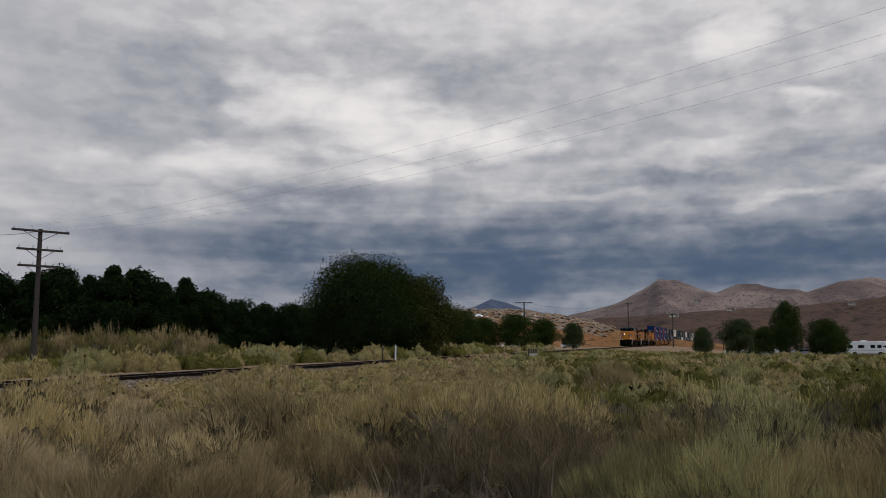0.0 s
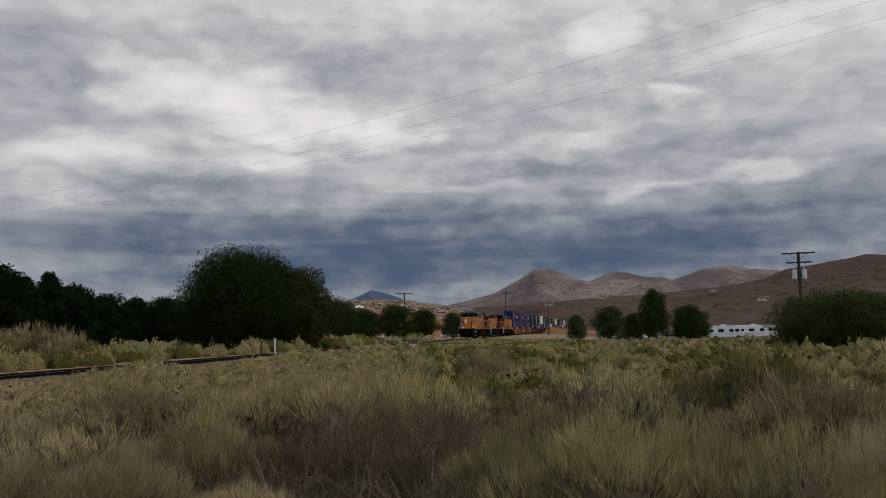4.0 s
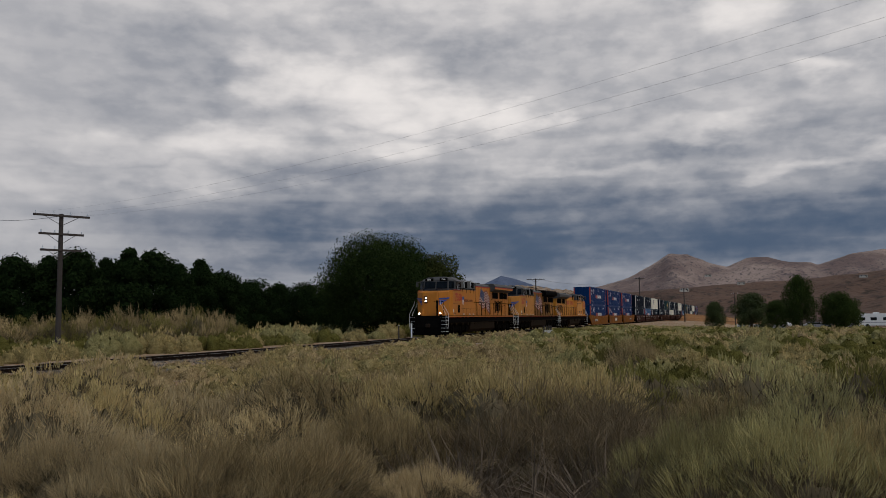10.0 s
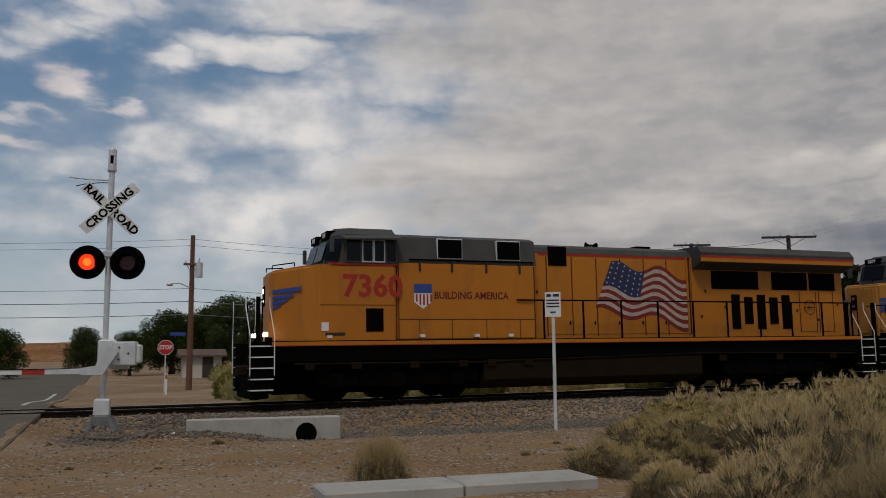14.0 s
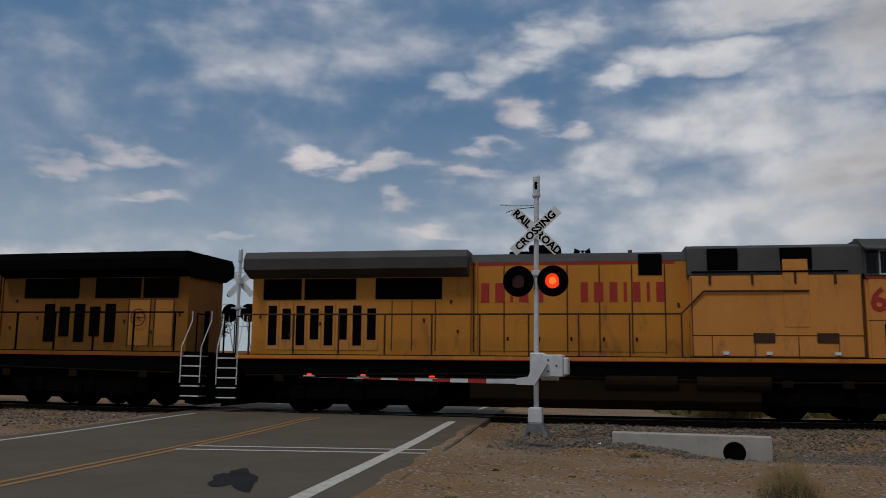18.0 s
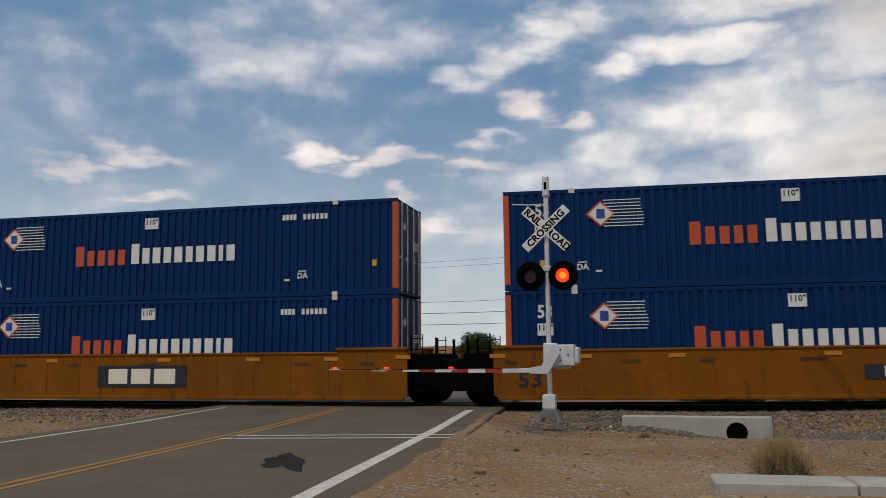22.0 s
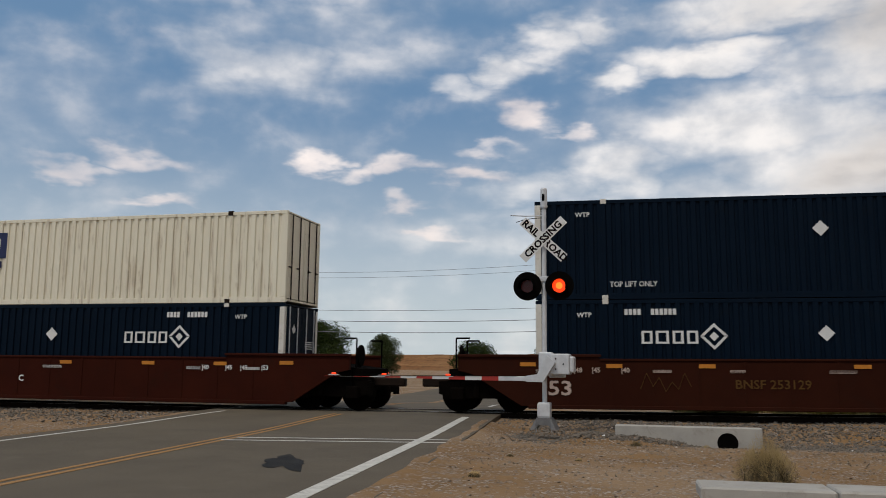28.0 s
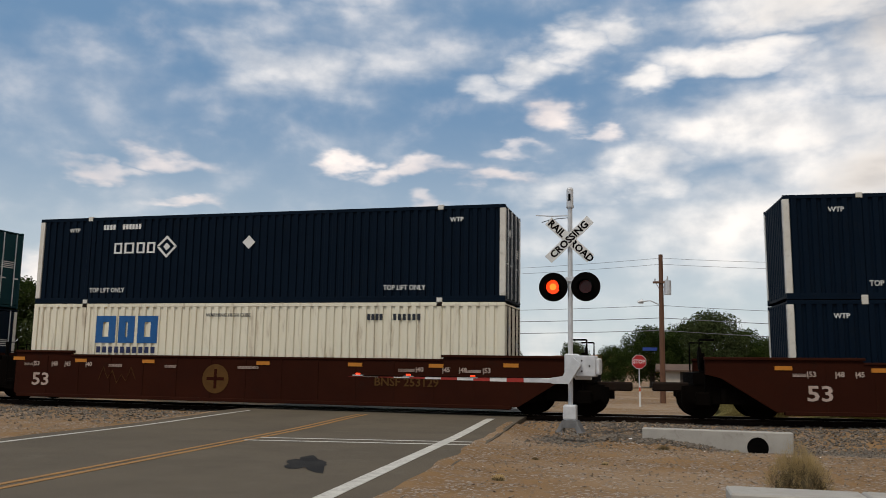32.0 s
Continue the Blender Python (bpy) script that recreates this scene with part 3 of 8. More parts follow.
def road_shoulder(side, y0, y1):
    """Dirt that creeps over the edge of the asphalt."""
    rows = []
    for y in np.arange(y0, y1, 0.35):
        e = side * (4.22 if side > 0 else 4.08) + side * 0.16 * noise.noise(Vector((y * 0.8, side * 3.0, 1.0)))
        row = []
        for k, off in enumerate((0.0, 0.12, 0.45, 1.1)):
            x = road_x(y) + e + side * off
            lift = (0.001, 0.016, 0.012, -0.03)[k]
            row.append((x, y, (road_z(x, y) if k < 2 else max(ground_z(x, y), road_z(x, y) - 0.10) if k == 2 else ground_z(x, y)) + lift))
        rows.append(row)
    faces = [(4 * j + i, 4 * j + i + 1, 4 * j + i + 5, 4 * j + i + 4) for j in range(len(rows) - 1) for i in range(3)]
    me = bpy.data.meshes.new("road_shoulder")
    me.from_pydata([p for r in rows for p in r], [], faces if side > 0 else [f[::-1] for f in faces])
    me.polygons.foreach_set("use_smooth", [True] * len(me.polygons))
    tagged(part("road_shoulder", me, SOIL), "sandy dirt creeping over the asphalt edge", "shoulder", kind="structure")


for side in (-1, 1):
    road_shoulder(side, -8.0, 21.4)
    road_shoulder(side, 28.6, 60.0)


def marking(name, x_off, w, mt, y0, y1, label):
    ys = [y for y in np.arange(y0, y1 + 0.01, 1.0)]
    ob = strip(name, [(road_x(y) + x_off, y) for y in ys], w / 2, w / 2, mt, 0.006, road, thick=0.004)
    ob["label"] = label
    return ob


marking("edge_line", 3.68, 0.21, ROADWHITE, -10, 22.2, "white edge line")
marking("edge_line", -3.55, 0.11, ROADWHITE, -10, 22.2, "white edge line")
marking("edge_line", 3.68, 0.13, ROADWHITE, 28.5, 46, "white edge line")
marking("edge_line", -3.55, 0.11, ROADWHITE, 28.5, 46, "white edge line")
for off in (-0.11, 0.11):
    marking("centre_line", off, 0.10, ROADYELLOW, -10, 22.4, "yellow double centre line")
    marking("centre_line", off, 0.10, ROADYELLOW, 28.4, 46, "yellow double centre line")
for dy in (0.0, 0.62):
    bm = bmesh.new()
    a, b = Vector((-8.0, 13.75 + dy, 0)), Vector((-3.95, 14.75 + dy, 0))
    n = Vector((-(b - a).y, (b - a).x, 0)).normalized() * 0.075
    vs = [bm.verts.new((*(p.xy), road_z(p.x, p.y) + 0.007)) for p in (a - n, b - n, b + n, a + n)]
    bm.faces.new(vs)
    part("stop_line", bm, ROADWHITE, road, "thin white stop line")


def stain_shape():
    bm = bmesh.new()
    rnd = random.Random(4)
    c = []
    for i in range(34):
        a = i / 34 * math.tau
        r = 1 + 0.20 * math.sin(3 * a + 0.4) + 0.14 * math.sin(5 * a) + rnd.uniform(-0.16, 0.16)
        p, q = 0.92 * r * math.cos(a), 0.28 * r * math.sin(a)
        x, y = -5.3 - 0.47 * p + 0.88 * q, 10.8 + 0.88 * p + 0.47 * q
        c.append((x, y))
    vs = [bm.verts.new((x, y, road_z(x, y) + 0.006)) for x, y in c]
    bm.faces.new(vs)
    return bm


part("oil_stain", stain_shape(), STAIN, road, "black oil stain")

# ---- rails, sleepers and ballast ----
us = list(np.arange(-260, -30, 8.0)) + list(np.arange(-30, 90, 2.0)) + list(np.arange(90, 340, 8.0))
RAILSEC = [(-0.036, 0.0), (0.036, 0.0), (0.036, -0.04), (0.01, -0.055), (0.01, -0.145), (0.07, -0.16), (0.07, -0.172), (-0.07, -0.172), (-0.07, -0.16), (-0.01, -0.145), (-0.01, -0.055), (-0.036, -0.04)]
railway = thing("railway_track", "single railway track with rusty rails on grey ballast", "railway track", kind="structure")


def sweep(sec, off):
    bm = bmesh.new()
    rings = []
    for u in us:
        p, th = track(u)
        n = Vector((-math.sin(th), math.cos(th), 0))
        rings.append([bm.verts.new(p + n * (off + a) + Vector((0, 0, b))) for a, b in sec])
    k = len(sec)
    for r, q in zip(rings, rings[1:]):
        for i in range(k):
            bm.faces.new((r[i], q[i], q[(i + 1) % k], r[(i + 1) % k]))
    bmesh.ops.recalc_face_normals(bm, faces=bm.faces)
    return bm


for off in (-0.7535, 0.7535):
    part("rail", sweep(RAILSEC, off), RUST, railway, "rusty steel rail")
    part("rail_head", sweep([(-0.03, 0.0025), (0.03, 0.0025), (0.03, -0.003), (-0.03, -0.003)], off), STEEL, railway, "polished running surface")
tie = B(-0.11, 0.11, -1.3, 1.3, -0.33, -0.165, bevel=0.012)
tie_me = mesh_of(tie, "sleeper")
tie_me.materials.append(TIMBER)
for k in range(-70, 190):
    u = k * 0.56
    if -14.5 < u < -4.5:
        continue
    p, th = track(u)
    ob = part("sleeper", tie_me, TIMBER, railway)
    ob.matrix_basis = Matrix.Translation(p) @ Euler((0, 0, th)).to_matrix().to_4x4()


def stones(n, seed, pick, lo, hi):
    """Loose broken stones as one mesh."""
    rnd = random.Random(seed)
    base = [Vector(v).normalized() for v in ((1, 1, 1), (-1, -1, 1), (-1, 1, -1), (1, -1, -1), (0.3, -0.2, 1.3), (-0.2, 0.3, -1.3))]
    vs, fs = [], []
    tris = [(0, 4, 2), (0, 2, 5), (4, 1, 2), (1, 5, 2), (0, 3, 4), (3, 1, 4), (0, 5, 3), (3, 5, 1)]
    for _ in range(n):
        x, y = pick(rnd)
        z = ground_z(x, y)
        s = rnd.uniform(lo, hi)
        q = Euler((rnd.uniform(0, 6.28), rnd.uniform(0, 6.28), rnd.uniform(0, 6.28))).to_matrix()
        k = len(vs)
        sx, sy, sz = s * rnd.uniform(0.7, 1.3), s * rnd.uniform(0.7, 1.2), s * rnd.uniform(0.5, 0.9)
        for b in base:
            w = q @ b
            vs.append((x + w.x * sx, y + w.y * sy, z + w.z * sz + s * 0.25))
        fs += [(a + k, b + k, c + k) for a, b, c in tris]
    me = bpy.data.meshes.new("stones")
    me.from_pydata(vs, [], fs)
    return me


def island_mat(name, cols, rough=0.9):
    m = bpy.data.materials.new(name)
    m.use_nodes = True
    t = m.node_tree
    t.nodes.clear()
    g = Graph(t)
    r = g.n("ShaderNodeNewGeometry").outputs["Random Per Island"]
    cr = g.n("ShaderNodeValToRGB")
    t.links.new(r, cr.inputs[0])
    el = cr.color_ramp.elements
    for i, c in enumerate(cols):
        p = i / (len(cols) - 1)
        e = el[0] if i == 0 else el[1] if i == len(cols) - 1 else el.new(p)
        e.position, e.color = p, (*c, 1)
    fine = g.noise(None, 30.0)
    b = g.n("ShaderNodeBsdfPrincipled")
    t.links.new(g.mix(g.math("MULTIPLY", fine, 0.5), cr.outputs[0], (0.08, 0.07, 0.06)), b.inputs["Base Color"])
    b.inputs["Roughness"].default_value = rough
    b.inputs["Specular IOR Level"].default_value = 0.2
    o = g.n("ShaderNodeOutputMaterial")
    t.links.new(b.outputs[0], o.inputs[0])
    return m


BALLAST = island_mat("ballast_stone", [(0.15, 0.135, 0.115), (0.27, 0.245, 0.21), (0.08, 0.070, 0.060), (0.40, 0.365, 0.315), (0.19, 0.155, 0.12)])
PEBBLE = island_mat("field_stone", [(0.34, 0.28, 0.21), (0.20, 0.15, 0.11), (0.46, 0.40, 0.33), (0.28, 0.20, 0.14)])


def near_track(rnd):
    while True:
        u = rnd.uniform(-34, 48) if rnd.random() < 0.8 else rnd.uniform(-70, 90)
        d = rnd.uniform(-5.0, 3.0) if rnd.random() < 0.72 else -5.0 - 2.6 * rnd.random() ** 1.6
        p, th = track(u)
        x, y = p.x - math.sin(th) * d, p.y + math.cos(th) * d
        if abs(x - road_x(y)) > 4.6:
            return x, y


def by_crossing(rnd):
    while True:
        x, y = rnd.uniform(-3.4, 16), 24.3 - 1.6 - 4.2 * rnd.random() ** 0.8
        if x - road_x(y) > 4.5:
            return x, y + 0.0026 * max(0.0, x + 10) ** 2


def on_shoulder(rnd):
    while True:
        x, y = rnd.uniform(-4, 13), rnd.uniform(6, 22)
        if x - road_x(y) > 4.5 and rnd.random() < 0.35 + 0.65 * smooth(10, 18, y):
            return x, y


def far_shoulder(rnd):
    while True:
        x, y = rnd.uniform(-26, -11), rnd.uniform(14, 22.5)
        if x - road_x(y) < -4.5:
            return x, y


for nm, me, mt, lab in (("ballast", stones(21000, 5, near_track, 0.03, 0.062), BALLAST, "grey broken stone ballast beside the rails"),
                        ("ballast", stones(15000, 15, by_crossing, 0.018, 0.050), BALLAST, "grey and tan broken stones along the near side of the track"),
                        ("pebbles", stones(13000, 6, on_shoulder, 0.007, 0.030), PEBBLE, "small tan and brown stones on the roadside dirt"),
                        ("pebbles", stones(1500, 7, far_shoulder, 0.012, 0.045), PEBBLE, "small tan stones on the road shoulder")):
    tagged(part(nm, me, mt), lab, "stones", kind="stuff")


# ---- locomotives ----
ARMOUR_OLD = mat("sooty_yellow", (0.56, 0.225, 0.017), (0.45, 0.165, 0.012), 0.6, scale=0.7, fine=25, bump=0.05, dirt=(0.12, 0.055, 0.02), dirt_amt=0.65, stretch=(1, 1, 0.3))
ARMOUR_MID = mat("grimy_yellow", (0.46, 0.19, 0.026), (0.37, 0.145, 0.017), 0.6, scale=0.7, fine=25, bump=0.05, dirt=(0.12, 0.06, 0.025), dirt_amt=0.5, stretch=(1, 1, 0.3))
SOOTYHOOD = mat("soot_stained_yellow", (0.27, 0.112, 0.014), (0.13, 0.055, 0.009), 0.65, scale=0.5, fine=25, bump=0.05, dirt=(0.05, 0.026, 0.012), dirt_amt=0.7, stretch=(1, 1, 0.3), spec=0.15)
SEAM = mat("dark_seam", (0.05, 0.022, 0.008), (0.03, 0.014, 0.007), 0.8, scale=3, bump=0.0)
FLAGWHITE = mat("grimy_flag_white", (0.50, 0.40, 0.35), (0.36, 0.27, 0.22), 0.6, scale=4, bump=0.0)
FLAGRED = mat("grimy_flag_red", (0.20, 0.020, 0.014), (0.14, 0.015, 0.010), 0.6, scale=4, bump=0.0)
SLOGAN = mat("dark_red_lettering", (0.13, 0.018, 0.012), None, 0.6, scale=4, bump=0.0)


def wheelset_truck(parent, xs, length, top=1.05):
    """A dark bogie with its wheels and side frames."""
    bm = bmesh.new()
    x0, x1 = min(xs) - 0.55, max(xs) + 0.55
    for s in (-1, 1):
        prism(bm, [(x0, 0.55), (x0 + 0.4, 0.42), (x1 - 0.4, 0.42), (x1, 0.55), (x1, 0.9), (x1 - 0.5, top), (x0 + 0.5, top), (x0, 0.9)], "y", s * 1.18 - 0.09, s * 1.18 + 0.09)
        for x in xs:
            box(bm, x - 0.2, x + 0.2, s * 1.30 - 0.09, s * 1.30 + 0.07, 0.36, 0.74, bevel=0.04)
            cyl(bm, (x + 0.55, s * 1.24, 0.45), (x + 0.55, s * 1.24, 0.85), 0.11, seg=8)
    box(bm, x0 + 0.3, x1 - 0.3, -1.0, 1.0, 0.6, 0.95)
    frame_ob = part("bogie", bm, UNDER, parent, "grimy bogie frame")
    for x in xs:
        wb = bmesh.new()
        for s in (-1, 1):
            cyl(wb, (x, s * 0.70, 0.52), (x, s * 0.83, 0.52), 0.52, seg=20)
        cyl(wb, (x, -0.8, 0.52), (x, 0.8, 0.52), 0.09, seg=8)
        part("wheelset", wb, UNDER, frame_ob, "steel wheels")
    return frame_ob


def flag(parent, side, y, x0, x1, z0, z1):
    """A painted flag that waves: stripes, canton and its small stars."""
    n, ns = 14, 13
    h = (z1 - z0)

    def wave(u):
        return 0.085 * h * math.sin(u * 11.0 + 0.9) + 0.02 * h * u - 0.20 * h * u * u

    def pt(u, v):   # v from the top, 0..1
        x = x0 + (x1 - x0) * u - 0.22 * v * (x1 - x0) * (1 - u)
        return (x if side < 0 else -x), z1 - h * v * (0.80 + 0.12 * u) + wave(u) - 0.02
    red, white = [], []
    for k in range(ns):
        for i in range(n):
            u, w = i / n, (i + 1) / n
            if k < 7 and w <= 0.43:
                continue
            (red if k % 2 == 0 else white).append([pt(u, k / ns), pt(w, k / ns), pt(w, (k + 1) / ns), pt(u, (k + 1) / ns)])
    m = Matrix.Translation((0, y, 0)) @ Euler((radians(90), 0, 0 if side < 0 else radians(180))).to_matrix().to_4x4()

    if side > 0:
        red, white = [[(-a, b) for a, b in q] for q in red], [[(-a, b) for a, b in q] for q in white]
    flat_shape("flag_stripes", red, FLAGRED, parent, m, "red flag stripes")
    flat_shape("flag_stripes", white, FLAGWHITE, parent, m, "white flag stripes")
    canton = [[pt(0.43 * i / 6, 0) for i in range(7)] + [pt(0.43 * i / 6, 7 / ns) for i in range(6, -1, -1)]]
    stars = []
    for r in range(5):
        for c in range(6):
            cx, cz = pt(0.035 + 0.07 * c, (0.6 + 1.4 * r) / ns)
            s = 0.035
            stars.append([(cx - s, cz), (cx, cz - s), (cx + s, cz), (cx, cz + s)])
    if side > 0:
        canton, stars = [[(-a, b) for a, b in q] for q in canton], [[(-a, b) for a, b in q] for q in stars]
    flat_shape("flag_canton", canton, FLAGBLUE, parent, m, "dark blue flag canton")
    flat_shape("flag_stars", stars, FLAGWHITE, parent, m @ pose(0, 0, 0.004), "small white stars")


def locomotive(label, number, style, paint, modern=True, hood_paint=None):
    """A six-axle road diesel. Its cab looks along -x, z is up from the rail."""
    hood_paint = hood_paint or paint
    L = thing("locomotive", label, "locomotive", "locomotives of the train")
    W = 1.52
    P = lambda n, bm, mt, lab="", par=L: part(n, bm, mt, par, lab)
    # frame, tank, bogies, couplers
    P("underframe", B(-10.6, 10.6, -1.45, 1.45, 1.05, 1.5, bevel=0.03), BLACKISH, "sooty black underframe")
    P("side_sill", B(-10.55, 10.55, -W, W, 1.46, 1.60, bevel=0.01), BLACKISH)
    for s in (-1, 1):
        P("sill_stripe", B(-10.5, 10.5, s * (W + 0.003) - 0.003, s * (W + 0.003) + 0.003, 1.485, 1.575), hood_paint, "yellow sill stripe")
        P("sill_edge", B(-10.5, 10.5, s * (W + 0.003) - 0.003, s * (W + 0.003) + 0.003, 1.465, 1.485), RED, "thin red sill edge")
    bm = bmesh.new()
    prism(bm, [(-1.42, 0.5), (-1.15, 0.28), (1.15, 0.28), (1.42, 0.5), (1.42, 1.08), (-1.42, 1.08)], "x", -4.3, 3.5)
    P("fuel_tank", bm, TANKM, "brown grimy fuel tank")
    wheelset_truck(L, (-8.7, -6.9, -5.1), 5)
    wheelset_truck(L, (5.0, 6.8, 8.6), 5)
    for s in (-1, 1):
        P("coupler", B(min(s * 10.5, s * 11.2), max(s * 10.5, s * 11.2), -0.16, 0.16, 0.72, 1.0, bevel=0.04), RUST, "rusty coupler")
        P("pilot", prism(bmesh.new(), [(s * 10.55, 0.2), (s * 10.95, 0.15), (s * 10.95, 0.75), (s * 10.7, 1.45), (s * 10.55, 1.45)], "y", -1.4, 1.4), BLACKISH, "black pilot plate")
    # added solid block closes the see-through gaps, dark like the shade there
    P("equipment_mass", B(-10.3, 10.3, -0.68, 0.68, 0.24, 1.08), BLACKISH, "dark filler block standing for shade under the frame")
    # nose
    plan = [(-10.36, -0.66), (-10.36, 0.66), (-9.66, 1.34), (-9.25, 1.5), (-7.0, 1.5), (-7.0, -1.5), (-9.25, -1.5), (-9.66, -1.34)]
    nose = prism(bmesh.new(), plan, "z", 1.6, 3.60)
    for v in nose.verts:
        if v.co.z > 2:
            v.co.z -= 0.17 * smooth(-8.9, -10.3, v.co.x)
    bmesh.ops.bevel(nose, geom=[e for e in nose.edges if all(v.co.z > 2 for v in e.verts) or abs(e.verts[0].co.x - e.verts[1].co.x) < 0.01 and abs(e.verts[0].co.z - e.verts[1].co.z) > 1], offset=0.07, segments=3, affect="EDGES")
    P("nose", nose, paint, "yellow cab nose")
    P("nose_door", B(-10.385, -10.34, -0.52, 0.12, 1.7, 3.3, bevel=0.01), paint)
    for s in (-1, 1):
        P("nose_hatch", B(-9.05, -8.5, min(s * 1.5, s * 1.508), max(s * 1.5, s * 1.508), 1.72, 1.80), SEAM)
        P("nose_placard", B(-9.16, -8.96, min(s * 1.5, s * 1.512), max(s * 1.5, s * 1.512), 1.84, 2.06), WHITE, "small white placard")
        P("nose_grab", pipe([(-10.30, s * 0.45, 3.48), (-10.30, s * 0.45, 3.58), (-9.75, s * 0.8, 3.64), (-9.75, s * 0.8, 3.54)], 0.016), BLACKISH)
    # cab with slanted glass; its front corners are cut back
    cabm = bmesh.new()
    plan = [(-9.02, -1.05), (-9.02, 1.05), (-8.62, 1.5), (-7.0, 1.5), (-7.0, -1.5), (-8.62, -1.5)]
    prism(cabm, plan, "z", 3.56, 4.36)
    for v in cabm.verts:
        if v.co.z > 4:
            v.co.x += 0.26 * smooth(-8.2, -8.9, v.co.x)
            v.co.y *= 0.97
    P("cab_upper", cabm, HARBOR, "grey cab front and sides")
    roofm = prism(bmesh.new(), [(-8.80, -1.05), (-8.80, 1.05), (-8.45, 1.42), (-6.98, 1.46), (-6.98, -1.46), (-8.45, -1.42)], "z", 4.34, 4.58)
    for v in roofm.verts:
        if v.co.z > 4.5:
            v.co.y *= 0.72
            v.co.x += 0.2 if v.co.x < -8 else 0
    P("cab_roof", roofm, HARBOR, "grey cab roof")
    for s in (-1, 1):
        y = s * 1.502
        P("cab_stripe", B(-8.98, -7.0, min(y, s * 1.508), max(y, s * 1.508), 3.545, 3.60), RED, "thin red stripe")
        P("window_frame", B(-8.50, -6.98, min(y, s * 1.53), max(y, s * 1.53), 3.60, 4.24, bevel=0.01), HARBOR, "grey window frame")
        for k_, (a, b) in enumerate(((-8.47, -8.06), (-8.00, -7.70), (-7.66, -7.36), (-7.30, -7.01))):
            if k_ in (1, 2):
                P("sash", B(a - 0.02, b + 0.02, min(s * 1.51, s * 1.535), max(s * 1.51, s * 1.535), 3.62, 4.22, bevel=0.005), GALV, "bright window sash")
            P("cab_window", B(a + 0.02, b - 0.02, min(s * 1.51, s * 1.540), max(s * 1.51, s * 1.540), 3.66, 4.19), GLASS, "dark cab window")
        corner = bmesh.new()
        vs = [corner.verts.new(p) for p in ((-8.985, s * 1.09, 3.70), (-8.67, s * 1.46, 3.70), (-8.56, s * 1.42, 4.24), (-8.80, s * 1.06, 4.24))]
        corner.faces.new(vs)
        bmesh.ops.solidify(corner, geom=corner.faces[:], thickness=0.05)
        bmesh.ops.translate(corner, vec=(-0.03, s * 0.03, 0), verts=corner.verts)
        P("corner_window", corner, GLASS, "dark corner window")
        visor = bmesh.new()
        prism(visor, [(-8.6, 4.30), (-6.95, 4.34), (-6.95, 4.38), (-8.6, 4.34)], "y", s * 1.42, s * 1.84)
        for v in visor.verts:
            if abs(v.co.y) > 1.7:
                v.co.z -= 0.13
        P("sun_visor", visor, HARBOR, "grey sun visor")
        P("mirror", B(-8.95, -8.86, min(s * 1.55, s * 1.72), max(s * 1.55, s * 1.72), 3.85, 4.25, bevel=0.01), HARBOR, "grey side mirror")
    for a, b in ((-1.0, -0.06), (0.06, 1.0)):
        gl = bmesh.new()
        vs = [gl.verts.new(p) for p in ((-9.045, a, 3.70), (-9.045, b, 3.70), (-8.87, b * 0.95, 4.22), (-8.87, a * 0.95, 4.22))]
        gl.faces.new(vs)
        bmesh.ops.solidify(gl, geom=gl.faces[:], thickness=0.03)
        P("windscreen", gl, GLASS, "dark windscreen")
    for s in (-0.62, 0.62):
        P("number_board", B(-8.87, -8.60, s - 0.33, s + 0.33, 4.29, 4.50, bevel=0.01), BLACKISH)
        letters(number, 0.17, WHITE, L, pose(-8.88, s, 4.39, 90, 0, -90), "board_number", bold=0.004)
    # headlights and ditch lights
    hx = -10.40
    P("headlight_housing", B(hx, -10.2, 0.25, 0.50, 2.55, 3.10, bevel=0.02), BLACKISH)
    for z in (2.70, 2.95):
        P("headlight", C((hx - 0.02, 0.375, z), (hx + 0.03, 0.375, z), 0.062, seg=12), HEADLIGHT if style == "new" else LAMPGLASS, "lit headlight" if style == "new" else "unlit headlight")
    for s in (-1, 1):
        P("ditch_light", C((-10.62, s * 0.88, 1.78), (-10.5, s * 0.88, 1.78), 0.055, seg=12), HEADLIGHT if style == "new" else LAMPGLASS, "lit ditch light" if style == "new" else "unlit ditch light")
        P("light_bracket", B(-10.55, -10.38, s * 0.88 - 0.1, s * 0.88 + 0.1, 1.58, 1.70), BLACKISH)
    # long hood
    box1 = bmesh.new()
    box(box1, -6.95, -2.55, -1.42, 1.42, 1.6, 3.66, bevel=0.03)
    P("equipment_cabinet", box1, paint, "yellow equipment cabinet")
    prism(box1 := bmesh.new(), [(-1.42, 3.66), (-1.30, 4.36), (-1.0, 4.46), (1.0, 4.46), (1.30, 4.36), (1.42, 3.66)], "x", -7.0, -2.5)
    P("cabinet_roof", box1, HARBOR, "grey upper cabinet")
    for s in (-1, 1):
        for a, b in ((-5.72, -4.92), (-3.82, -3.02)):
            P("vent_frame", B(a, b, min(s * 1.30, s * 1.41), max(s * 1.30, s * 1.41), 3.78, 4.34, bevel=0.01), BLACKISH if style != "new" else GALV)
            P("air_vent", B(a + 0.03, b - 0.03, min(s * 1.38, s * 1.43), max(s * 1.38, s * 1.43), 3.81, 4.31), BLACKISH, "dark air vent")
        P("roof_rail", pipe([(-6.6, s * 1.44, 3.74), (-2.6, s * 1.44, 3.74)], 0.02), BLACKISH)
        P("vent_box", B(-7.9, -7.4, min(s * 1.5, s * 1.515), max(s * 1.5, s * 1.515), 1.82, 2.42), BLACKISH, "black square vent")
